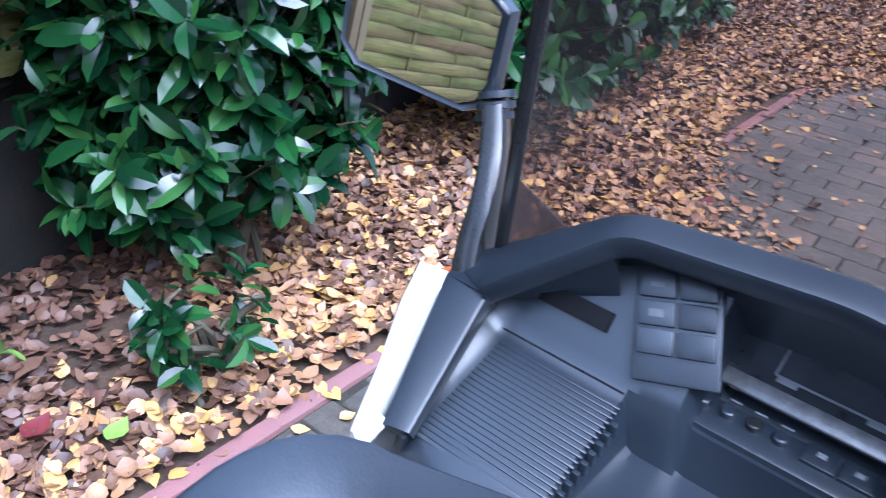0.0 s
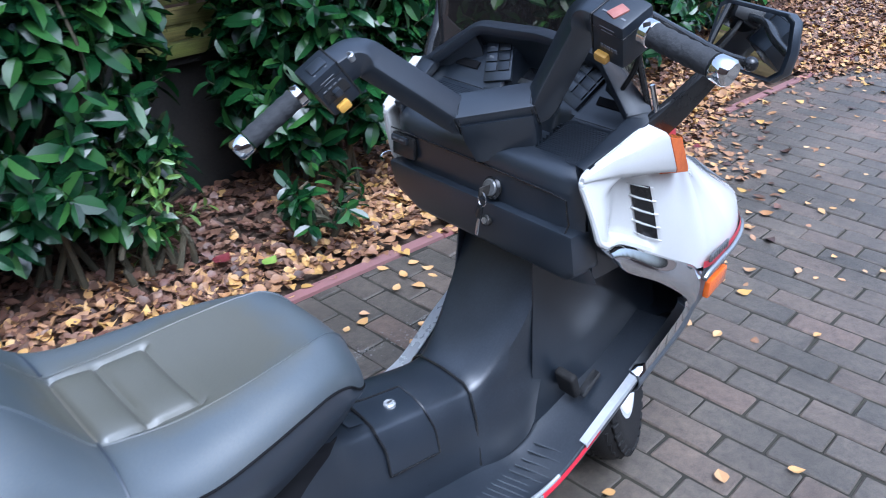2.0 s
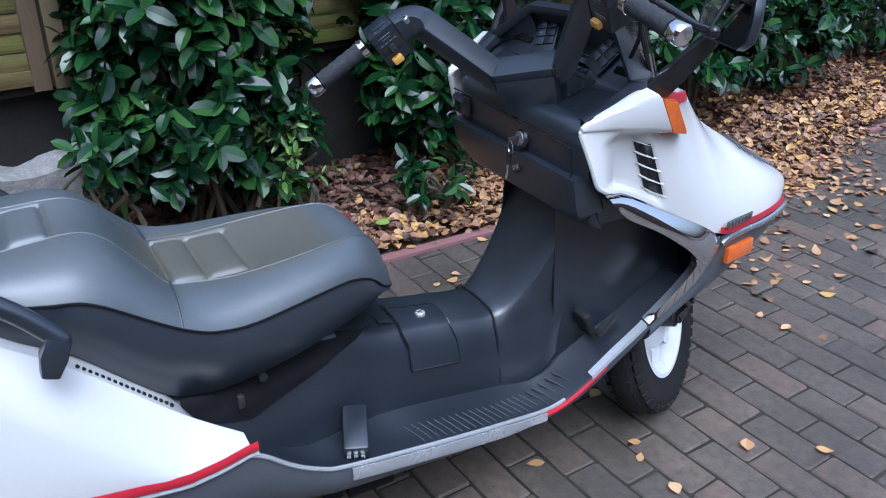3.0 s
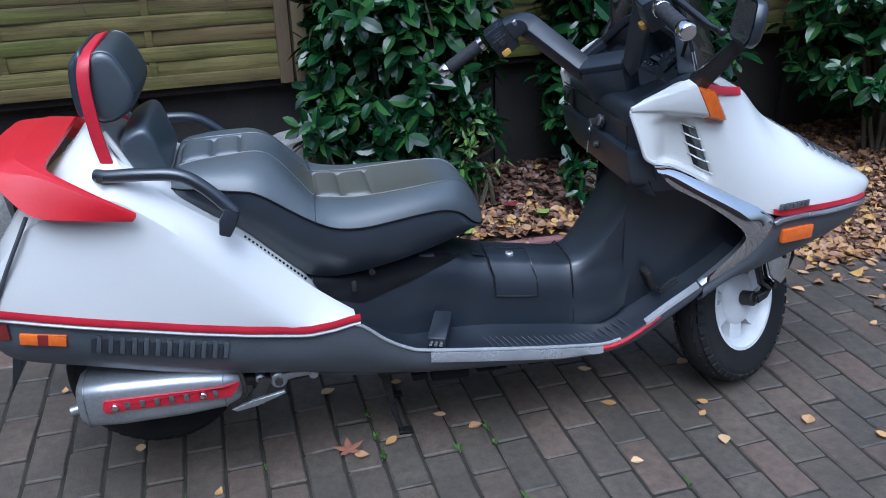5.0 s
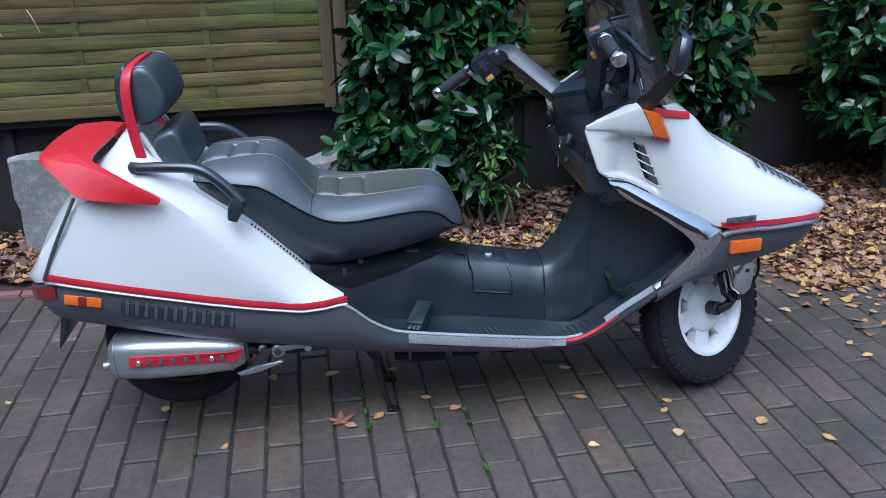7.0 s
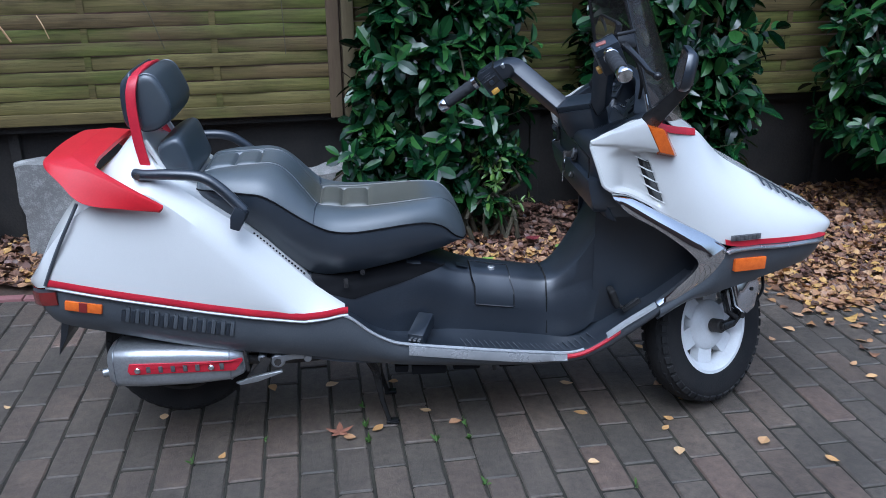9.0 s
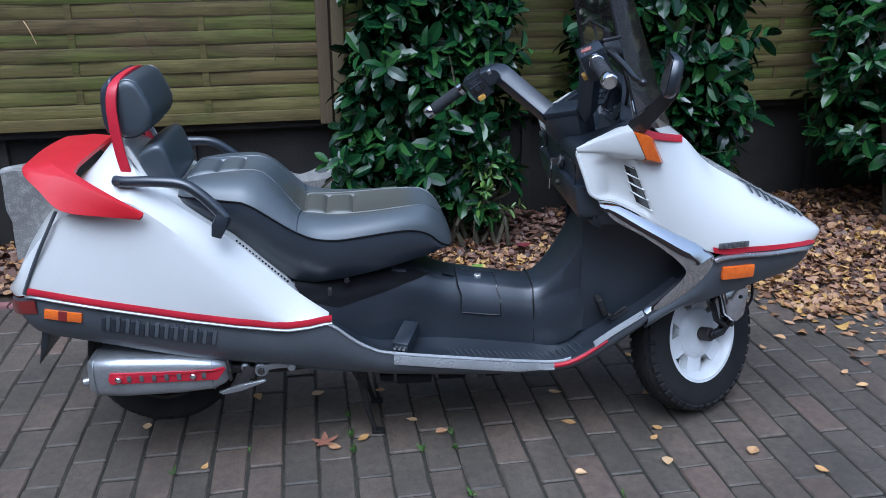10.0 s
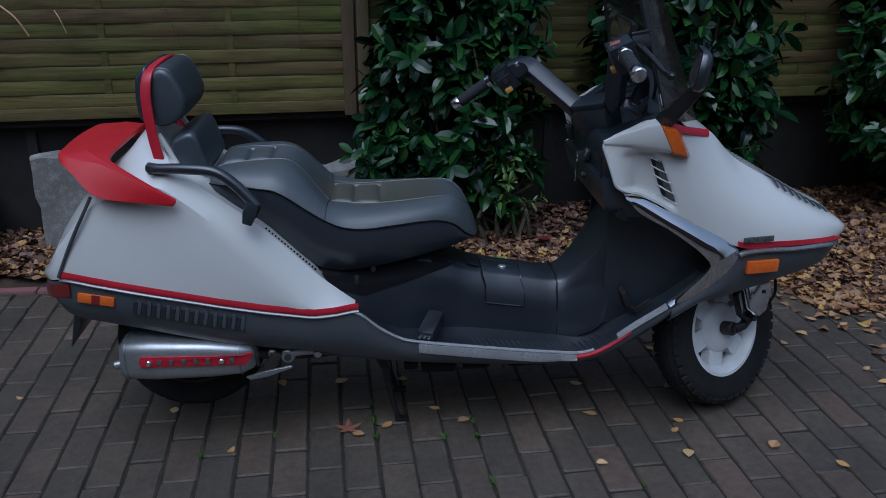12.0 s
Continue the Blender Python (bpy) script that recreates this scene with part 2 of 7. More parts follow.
def fence_wood(name):
    """Pressure-treated slats: a tone for each slat, green algae in large patches, dark grain along the wood."""
    m = bpy.data.materials.new(name)
    m.use_nodes = True
    nt = m.node_tree
    p = nt.nodes["Principled BSDF"]
    tc = nt.nodes.new("ShaderNodeTexCoord")
    geo = nt.nodes.new("ShaderNodeNewGeometry")
    info = nt.nodes.new("ShaderNodeObjectInfo")

    def noise_tex(source, stretch, sc, detail, rough=0.6):
        mp = nt.nodes.new("ShaderNodeMapping")
        mp.inputs["Scale"].default_value = stretch
        nt.links.new(source, mp.inputs["Vector"])
        n = nt.nodes.new("ShaderNodeTexNoise")
        n.noise_dimensions = "4D"
        n.inputs["Scale"].default_value, n.inputs["Detail"].default_value, n.inputs["Roughness"].default_value = sc, detail, rough
        nt.links.new(mp.outputs[0], n.inputs["Vector"])
        shift = nt.nodes.new("ShaderNodeMath")
        shift.operation = "MULTIPLY"
        shift.inputs[1].default_value = 40.0
        nt.links.new(info.outputs["Random"], shift.inputs[0])
        nt.links.new(shift.outputs[0], n.inputs["W"])
        return n.outputs["Fac"]

    def ramp(fac, stops):
        r = nt.nodes.new("ShaderNodeValToRGB")
        els = r.color_ramp.elements
        while len(els) < len(stops):
            els.new(0.5)
        for e, (q, c) in zip(els, stops):
            e.position, e.color = q, (*c, 1)
        nt.links.new(fac, r.inputs[0])
        return r.outputs[0]

    def mixed(kind, fac, a, b):
        n = nt.nodes.new("ShaderNodeMixRGB")
        n.blend_type = kind
        if isinstance(fac, float):
            n.inputs[0].default_value = fac
        else:
            nt.links.new(fac, n.inputs[0])
        nt.links.new(a, n.inputs[1])
        nt.links.new(b, n.inputs[2])
        return n.outputs[0]

    wood = ramp(info.outputs["Random"], [(0.0, (0.108, 0.090, 0.031)), (0.2, (0.112, 0.074, 0.034)), (0.4, (0.138, 0.118, 0.038)), (0.6, (0.100, 0.070, 0.033)), (0.8, (0.148, 0.126, 0.043)), (1.0, (0.116, 0.094, 0.034))])
    algae = ramp(info.outputs["Random"], [(0.0, (0.084, 0.108, 0.018)), (0.5, (0.108, 0.128, 0.024)), (1.0, (0.074, 0.096, 0.018))])
    patch = ramp(noise_tex(geo.outputs["Position"], (0.5, 0.5, 1.6), 1.9, 4.0), [(0.46, (0, 0, 0)), (0.66, (1, 1, 1))])
    grain = ramp(noise_tex(tc.outputs["Object"], (1.2, 8, 46), 2.6, 7.0, 0.7), [(0.28, (0.34, 0.31, 0.27)), (0.46, (0.92, 0.92, 0.90)), (0.70, (1.42, 1.38, 1.28))])
    stain = ramp(noise_tex(tc.outputs["Object"], (1, 1, 3), 5.0, 5.0), [(0.30, (0.52, 0.49, 0.44)), (0.50, (1.0, 1.0, 1.0)), (0.75, (1.18, 1.16, 1.10))])
    c = mixed("MIX", patch, wood, algae)
    c = mixed("MULTIPLY", 0.85, c, grain)
    c = mixed("MULTIPLY", 0.8, c, stain)
    nt.links.new(c, p.inputs["Base Color"])
    p.inputs["Roughness"].default_value = 0.8
    p.inputs["Specular IOR Level"].default_value = 0.3
    b = nt.nodes.new("ShaderNodeBump")
    b.inputs["Strength"].default_value, b.inputs["Distance"].default_value = 0.6, 0.002
    nt.links.new(grain, b.inputs["Height"])
    nt.links.new(b.outputs[0], p.inputs["Normal"])
    return m


PAVER = paver_material("concrete_paver", "object")
PAVER_FAR = paver_material("concrete_paver_far", "island")
WEED = material("joint_weed", (0.05, 0.12, 0.02), 0.5, second=(0.10, 0.17, 0.03), scale=40, fine=200)
LIME_BLOOM = material("lime_bloom", (0.30, 0.29, 0.275), 0.9, second=(0.22, 0.21, 0.20), scale=60, fine=300, bump=0.4)
RED_LEAF = material("russet_leaf", (0.25, 0.105, 0.07), 0.5, second=(0.33, 0.15, 0.09), scale=30, fine=160, bump=0.2)
JOINT = material("joint_soil", (0.015, 0.013, 0.009), 0.95, second=(0.038, 0.034, 0.022), scale=12, fine=160, bump=0.9, bump_scale=120)
KERB = material("red_concrete_edging", (0.26, 0.105, 0.10), 0.8, second=(0.20, 0.10, 0.095), scale=7, fine=160, vary="object", spread=0.3, bump=0.5, bump_scale=200)
SOIL = material("dark_soil", (0.030, 0.020, 0.013), 0.95, second=(0.085, 0.050, 0.030), scale=9, fine=90, bump=1.0, bump_scale=60)
LITTER = material("autumn_leaf", (0.088, 0.046, 0.028), 0.52, second=((0.203, 0.102, 0.051), (0.338, 0.190, 0.097), (0.313, 0.156, 0.058), (0.422, 0.253, 0.126), (0.489, 0.292, 0.072), (0.253, 0.131, 0.072)), scale=20, fine=120, vary="island", spread=0.75, bump=0.35, bump_scale=120)
LITTER_DARK = material("dark_brown_leaf", (0.052, 0.027, 0.019), 0.5, second=((0.100, 0.052, 0.034), (0.157, 0.084, 0.052), (0.119, 0.055, 0.040), (0.204, 0.116, 0.070), (0.138, 0.071, 0.048)), scale=20, fine=120, vary="island", spread=0.75, bump=0.35, bump_scale=120)
LEAF_LOOSE = material("fallen_leaf_yellow", (0.48, 0.27, 0.095), 0.55, second=((0.54, 0.33, 0.14), (0.38, 0.20, 0.11), (0.58, 0.39, 0.20)), scale=20, fine=120, vary="object", spread=0.75, bump=0.3, bump_scale=120)
LEAF_CRIMSON = material("crimson_leaf", (0.11, 0.015, 0.022), 0.5, second=(0.16, 0.03, 0.03), scale=20, fine=120)
LEAF_LIME = material("green_fallen_leaf", (0.16, 0.26, 0.04), 0.5, second=(0.22, 0.30, 0.06), scale=20, fine=120)
LAUREL = material("laurel_leaf", (0.0045, 0.018, 0.007), 0.21, second=((0.007, 0.027, 0.009), (0.010, 0.040, 0.011), (0.015, 0.057, 0.014), (0.034, 0.092, 0.019)), scale=3, fine=60, vary="island", spread=0.7, bump=0.10, bump_scale=60, rough_var=0.16, spec=0.38)
LAUREL_YOUNG = material("young_leaf", (0.06, 0.13, 0.022), 0.32, second=((0.09, 0.17, 0.028), (0.13, 0.20, 0.04)), scale=3, fine=60, vary="island", spread=0.7, bump=0.06, bump_scale=90)
TWIG = material("twig_bark", (0.055, 0.05, 0.03), 0.8, second=(0.09, 0.075, 0.045), scale=20, fine=160, bump=0.5)
FENCE_WOOD = fence_wood("weathered_green_wood")
FENCE_SIDE = material("brown_frame_wood", (0.105, 0.070, 0.040), 0.8, second=((0.125, 0.090, 0.048), (0.14, 0.11, 0.055)), scale=3, fine=50, vary="object", spread=0.3, bump=0.6, bump_scale=50, stretch=(2, 2, 0.25))
FENCE_POST = material("brown_post_wood", (0.085, 0.055, 0.03), 0.8, second=(0.12, 0.085, 0.045), scale=3, fine=70, bump=0.6, bump_scale=60, stretch=(2, 2, 0.3))
PLINTH = material("black_plinth_board", (0.012, 0.011, 0.010), 0.85, second=(0.028, 0.024, 0.02), scale=5, fine=90, bump=0.5)
GRANITE = material("grey_granite", (0.46, 0.45, 0.42), 0.85, second=((0.17, 0.165, 0.155), (0.50, 0.49, 0.455)), scale=13, fine=170, amount=0.9, bump=0.9, bump_scale=40)
FAR_WALL = material("blocker_wall_brick", (0.16, 0.09, 0.07), 0.9, second=(0.11, 0.08, 0.06), scale=2, fine=30, bump=0.4)


# ---- mesh helpers ----
def mesh_of(bm, mat, name, smooth=True, angle=38):
    bmesh.ops.recalc_face_normals(bm, faces=bm.faces[:])
    for f in bm.faces:
        f.smooth = smooth
    if smooth:
        lim = radians(angle)
        for e in bm.edges:
            if len(e.link_faces) == 2 and e.calc_face_angle(0) > lim:
                e.smooth = False
    me = bpy.data.meshes.new(name)
    bm.to_mesh(me)
    bm.free()
    me.materials.append(mat)
    return me


def part(name, bm, mat, parent, label="", smooth=True, angle=38):
    ob = new(name, mesh_of(bm, mat, name, smooth, angle))
    ob.parent = parent
    return tagged(ob, label)


def thing(name, bm, mat, label, category, group="", kind="", m=None, smooth=True, angle=38):
    ob = new(name, mesh_of(bm, mat, name, smooth, angle))
    if m is not None:
        ob.matrix_world = m
    return tagged(ob, label, category, group, kind)


def spline(ctrl, n):
    """n points on a smooth curve through the control points."""
    c = [Vector(p) for p in ctrl]
    c = [c[0] * 2 - c[1]] + c + [c[-1] * 2 - c[-2]]
    out = []
    segs = len(c) - 3
    for k in range(n):
        u = k / (n - 1) * segs
        i = min(int(u), segs - 1)
        t = u - i
        a, b, d, e = c[i], c[i + 1], c[i + 2], c[i + 3]
        out.append(0.5 * ((2 * b) + (d - a) * t + (2 * a - 5 * b + 4 * d - e) * t * t + (3 * b - a - 3 * d + e) * t ** 3))
    return out


def lerp_table(rows, x):
    """Row of numbers between the rows whose first entry brackets x."""
    if x <= rows[0][0]:
        return rows[0][1:]
    for a, b in zip(rows, rows[1:]):
        if x <= b[0]:
            t = (x - a[0]) / (b[0] - a[0])
            return [p + (q - p) * t for p, q in zip(a[1:], b[1:])]
    return rows[-1][1:]


def smooth_table(rows, n):
    """n rows along a smooth curve through the rows."""
    cols = np.array(rows, float)
    out = []
    segs = len(rows) - 1
    for k in range(n):
        u = k / (n - 1) * segs
        i = min(int(u), segs - 1)
        t = u - i
        g = lambda j: cols[j] if 0 <= j <= segs else (2 * cols[0] - cols[1] if j < 0 else 2 * cols[-1] - cols[-2])
        a, b, d, e = g(i - 1), g(i), g(i + 1), g(i + 2)
        out.append(0.5 * (2 * b + (d - a) * t + (2 * a - 5 * b + 4 * d - e) * t * t + (3 * b - a - 3 * d + e) * t ** 3))
    return out


def grid(rows, bm=None, close=False, cap=False):
    """Quads over rows of points of equal length. close: each row is a ring."""
    bm = bm or bmesh.new()
    vs = [[bm.verts.new(p) for p in r] for r in rows]
    n = len(vs[0])
    for a, b in zip(vs, vs[1:]):
        for k in range(n if close else n - 1):
            j = (k + 1) % n
            bm.faces.new((a[k], a[j], b[j], b[k]))
    if cap:
        bm.faces.new(vs[0])
        bm.faces.new(list(reversed(vs[-1])))
    return bm


def shell(bm, thick):
    bmesh.ops.recalc_face_normals(bm, faces=bm.faces[:])
    bmesh.ops.solidify(bm, geom=bm.faces[:], thickness=thick)
    return bm


def tube(path, r, seg=10, bm=None, flat=1.0, cap=True, up=(0, 0, 1)):
    """A tube along a path; r a number or one a point; flat squeezes it along its up direction."""
    pts = [Vector(p) for p in path]
    rs = r if isinstance(r, (list, tuple)) else [r] * len(pts)
    rows = []
    for i, p in enumerate(pts):
        t = (pts[min(i + 1, len(pts) - 1)] - pts[max(i - 1, 0)]).normalized()
        u = Vector(up) - t * t.dot(Vector(up))
        if u.length < 0.05:
            u = Vector((1, 0, 0)) - t * t.x
        u.normalize()
        s = t.cross(u)
        rows.append([p + (s * math.cos(2 * math.pi * k / seg) + u * (flat * math.sin(2 * math.pi * k / seg))) * rs[i] for k in range(seg)])
    return grid(rows, bm, close=True, cap=cap)


def bar(path, w, h, bev, bm=None, up=(0, 0, 1), steps=3):
    """A bar of rounded rectangular section along a path; w, h numbers or one a point."""
    pts = [Vector(p) for p in path]
    ws = w if isinstance(w, (list, tuple)) else [w] * len(pts)
    hs = h if isinstance(h, (list, tuple)) else [h] * len(pts)
    rows = []
    for i, p in enumerate(pts):
        t = (pts[min(i + 1, len(pts) - 1)] - pts[max(i - 1, 0)]).normalized()
        u = (Vector(up) - t * t.dot(Vector(up))).normalized()
        s = t.cross(u)
        ring = []
        for sx, sy, a0 in ((1, 1, 0), (-1, 1, 90), (-1, -1, 180), (1, -1, 270)):
            for k in range(steps):
                a = radians(a0 + 90 * k / (steps - 1))
                b = min(bev, ws[i] * 0.49, hs[i] * 0.49)
                ring.append(p + s * (sx * (ws[i] / 2 - b) + b * math.cos(a)) + u * (sy * (hs[i] / 2 - b) + b * math.sin(a)))
        rows.append(ring)
    return grid(rows, bm, close=True, cap=True)


def ring_of(profile, n):
    """n points on a smooth closed curve through the profile's points."""
    m = len(profile)
    c = [Vector(p) for p in profile]
    out = []
    for k in range(n):
        u = k / n * m
        i, t = int(u), u - int(u)
        a, b, d, e = c[i - 1], c[i % m], c[(i + 1) % m], c[(i + 2) % m]
        out.append(0.5 * ((2 * b) + (d - a) * t + (2 * a - 5 * b + 4 * d - e) * t * t + (3 * b - a - 3 * d + e) * t ** 3))
    return out


def cushion(profile, half, crown=0.0, n=44):
    """A stuffed pad: a side profile (x, z) carried across y, with rounded flanks and a slightly full middle."""
    ring = ring_of([(x, 0, z) for x, z in profile], n)
    mid = sum(ring, Vector()) / n
    rows = []
    for v, g in ((-1, 0.70), (-0.99, 0.82), (-0.965, 0.91), (-0.92, 0.965), (-0.84, 0.99), (-0.6, 1.0), (-0.3, 1.0), (0, 1.0), (0.3, 1.0), (0.6, 1.0), (0.84, 0.99), (0.92, 0.965), (0.965, 0.91), (0.99, 0.82), (1, 0.70)):
        full = 1 + crown * (1 - v * v)
        rows.append([mid + (p - mid) * g * full + Vector((0, half * v, 0)) for p in ring])
    return grid(rows, close=True, cap=True)


def rbox(c, size, bev=0.004, rot=None, bm=None, seg=2):
    """A box with rounded edges at c."""
    b = bmesh.new()
    bmesh.ops.create_cube(b, size=1)
    bmesh.ops.scale(b, vec=size, verts=b.verts[:])
    if bev > 0:
        bmesh.ops.bevel(b, geom=b.edges[:], offset=min(bev, min(size) * 0.45), segments=seg, affect="EDGES", profile=0.6)
    m = Matrix.Translation(c) @ (rot or Matrix()).to_4x4()
    bmesh.ops.transform(b, matrix=m, verts=b.verts[:])
    if bm is None:
        return b
    me = bpy.data.meshes.new("tmp")
    b.to_mesh(me)
    b.free()
    bm.from_mesh(me)
    bpy.data.meshes.remove(me)
    return bm


def cyl(a, b, r, seg=16, bm=None, bev=0.0):
    """A round bar from a to b; bev rounds its ends."""
    a, b = Vector(a), Vector(b)
    d = (b - a).normalized()
    if bev <= 0:
        return tube([a, b], r, seg, bm, up=(0.3, 0.2, 0.9))
    return tube([a, a + d * bev, b - d * bev, b], [r - bev, r, r, r - bev], seg, bm, up=(0.3, 0.2, 0.9))


def slab(outline, thick, axis=1, bev=0.0, bm=None):
    """A plate: a flat outline (3D points) pushed out by thick along a vector or axis."""
    d = Vector(thick) if not isinstance(thick, (int, float)) else Vector([thick if k == axis else 0 for k in range(3)])
    b = bm or bmesh.new()
    n = len(outline)
    lo = [b.verts.new(p) for p in outline]
    hi = [b.verts.new(Vector(p) + d) for p in outline]
    b.faces.new(lo)
    b.faces.new(list(reversed(hi)))
    for k in range(n):
        b.faces.new((lo[k], hi[k], hi[(k + 1) % n], lo[(k + 1) % n]))
    if bev:
        bmesh.ops.bevel(b, geom=[e for e in b.edges], offset=bev, segments=2, affect="EDGES", profile=0.6)
    return b


def sheet(name, verts, faces, mat, kind="", label="", category="", parent=None, smooth=True):
    me = bpy.data.meshes.new(name)
    me.from_pydata(verts, [], faces)
    me.materials.append(mat)
    if smooth:
        me.polygons.foreach_set("use_smooth", [True] * len(me.polygons))
    me.update()
    ob = new(name, me)
    ob.parent = parent
    return tagged(ob, label, category, "", kind)

# ---- ground, paving and edging ----
PAVE_TURN = radians(3.0)
KERB_C, KERB_S = math.cos(PAVE_TURN), math.sin(PAVE_TURN)


def pave(u, v, z=0.0):
    """From the paving's own directions (u along the edging, v across it) to the world."""
    return Vector((KERB_C * u - KERB_S * v, KERB_S * u + KERB_C * v, z))



EDGE_V = 1.045
# one ground sheet to the horizon, the bed a little higher than the joints
bm = bmesh.new()
us = [-400, -60, -15] + [-8 + 0.25 * k for k in range(81)] + [20, 60, 400]
vs = [-400, -60, -15, -8, -4, 0, EDGE_V - 0.004, EDGE_V + 0.054] + [EDGE_V + 0.12 + 0.12 * k for k in range(12)] + [3.2, 6, 15, 60, 400]
rows = []
for v in vs:
    r = []
    for u in us:
        z = -0.012
        if v > EDGE_V + 0.05:
            w = min(1, (v - EDGE_V - 0.05) / 0.5)
            z = -0.010 + 0.022 * w + (0.022 * w * noise.noise((u * 1.7, v * 1.7, 3.1)) if abs(u) < 12 and v < 3 else 0)
        r.append(pave(u, v, z))
    rows.append(r)
thing("ground", grid(rows, bm), SOIL, "dark garden soil reaching to the horizon", "ground", kind="structure")
paving = tagged(new("paving"), "driveway of grey and reddish concrete pavers in running bond", "paving", kind="structure")


LAY_TURN = radians(5.6)
LAY_C, LAY_S = math.cos(LAY_TURN), math.sin(LAY_TURN)


def laid(u, v, z=0.0):
    """From the bond's own directions, which run a little askew to the edging, to the world."""
    return Vector((LAY_C * u - LAY_S * v, LAY_S * u + LAY_C * v, z))


def laid_uv(x, y):
    return LAY_C * x + LAY_S * y, -LAY_S * x + LAY_C * y


def edging_v(u):
    """Where the edging cuts the bond at u."""
    d = LAY_TURN - PAVE_TURN
    return (EDGE_V - 0.006 - u * math.sin(d)) / math.cos(d)


def paver_shape(out, r):
    """Points and faces of one worn block from its outline: chipped corners, uneven sides, rounded top edge."""
    q = lambda: r.uniform(-0.0016, 0.0016)
    n0 = len(out)
    ring = []
    for k in range(n0):
        p, a, b = Vector(out[k]), Vector(out[k - 1]), Vector(out[(k + 1) % n0])
        c = min(0.0065, 0.0030 + abs(r.gauss(0, 0.0018)))
        ring.append(p + (a - p).normalized() * min(c, (a - p).length * 0.3))
        ring.append(p + (b - p).normalized() * min(c, (b - p).length * 0.3))
        if (b - p).length > 0.12:
            ring += [p.lerp(b, 0.33), p.lerp(b, 0.67)]
    ring = [(p.x + q(), p.y + q()) for p in ring]
    n = len(ring)
    mx, my = sum(p[0] for p in ring) / n, sum(p[1] for p in ring) / n
    hx, hy = max(abs(p[0] - mx) for p in ring), max(abs(p[1] - my) for p in ring)
    pts = [(x, y, -0.012) for x, y in ring] + [(x, y, 0.0210 + q() * 0.7) for x, y in ring]
    pts += [(mx + (x - mx) * (1 - 0.0040 / hx) + q() * 0.5, my + (y - my) * (1 - min(0.5, 0.0040 / hy)) + q() * 0.5, 0.025) for x, y in ring]
    faces = []
    for k in range(n):
        j = (k + 1) % n
        faces += [(k, j, n + j, n + k), (n + k, n + j, 2 * n + j, 2 * n + k)]
    faces.append(tuple(range(2 * n, 3 * n)))
    return pts, faces


def paver_mesh(out, r):
    pts, faces = paver_shape(out, r)
    me = bpy.data.meshes.new("paver")
    me.from_pydata(pts, [], faces)
    me.materials.append(PAVER)
    me.update()
    return me


thing("joint_sand", slab([pave(-12, -9, -0.0095), pave(14, -9, -0.0095), pave(14, EDGE_V, -0.0095), pave(-12, EDGE_V, -0.0095)], 0.004, 2), JOINT, "dark sand and soil in the paving joints", "joint sand", kind="stuff", smooth=False)
PU, PV, U0, V0 = 0.1025, 0.2100, 0.0040, -0.0928
HU, HV = PU / 2 - 0.0039, PV / 2 - 0.0034
BLOCK = [(-HU, -HV), (HU, -HV), (HU, HV), (-HU, HV)]
rng = random.Random(7)
pr = random.Random(41)
full = [paver_mesh(BLOCK, pr) for k in range(16)]
far_v, far_f = [], []
singles = 0
for i in range(-84, 122):
    u = U0 + (i + 0.5) * PU
    for k in range(-44, 10):
        vc = V0 + (k + 0.5 + 0.5 * (i % 2)) * PV
        e0, e1 = edging_v(u - HU), edging_v(u + HU)
        if vc - HV > min(e0, e1) - 0.014 or vc < -8.3:
            continue
        cut = vc + HV > min(e0, e1)
        out = BLOCK
        if cut:
            out = [(-HU, -HV), (HU, -HV), (HU, min(HV, e1 - vc)), (-HU, min(HV, e0 - vc))]
        dz, tx, ty = rng.uniform(-0.0024, 0.0024), rng.uniform(-0.008, 0.008), rng.uniform(-0.007, 0.007)
        p = laid(u + rng.uniform(-0.0012, 0.0012), vc + rng.uniform(-0.0014, 0.0014), dz - 0.025)
        m = Matrix.Translation(p) @ Matrix.Rotation(LAY_TURN + rng.uniform(-0.009, 0.009), 4, "Z") @ Matrix.Rotation(tx, 4, "X") @ Matrix.Rotation(ty, 4, "Y")
        if -0.92 < u < 2.0 and vc > -0.62 and singles < 300:
            ob = new("paver", paver_mesh(out, pr) if cut else rng.choice(full))
            ob.matrix_world = m
            ob.parent = paving
            singles += 1
        elif u > -8.3:
            base = len(far_v)
            if vc > -2.6:
                pts, faces = paver_shape(out, pr)
            else:
                pts = [(x, y, -0.012) for x, y in out] + [(x * 0.94, y * 0.97, 0.025) for x, y in out]
                faces = [(0, 1, 5, 4), (1, 2, 6, 5), (2, 3, 7, 6), (3, 0, 4, 7), (4, 5, 6, 7)]
            far_v.extend(m @ Vector(q) for q in pts)
            far_f.extend(tuple(base + j for j in q) for q in faces)
sheet("paver_field", far_v, far_f, PAVER_FAR, "stuff", "further rows of grey and reddish concrete pavers", "", paving, smooth=False)

kerb = tagged(new("edging"), "flush red concrete edging between paving and leaf bed", "edging", kind="structure")
kb = mesh_of(rbox((0, 0, 0), (0.994, 0.047, 0.10), 0.005), KERB, "edging_stone")
for k in range(-8, 9):
    ob = new("edging_stone", kb)
    ob.matrix_world = Matrix.Translation(pave(0.10 + k * 1.0, EDGE_V + 0.026, -0.043 + rng.uniform(-0.002, 0.002))) @ Matrix.Rotation(PAVE_TURN + rng.uniform(-0.002, 0.002), 4, "Z")
    ob.parent = kerb

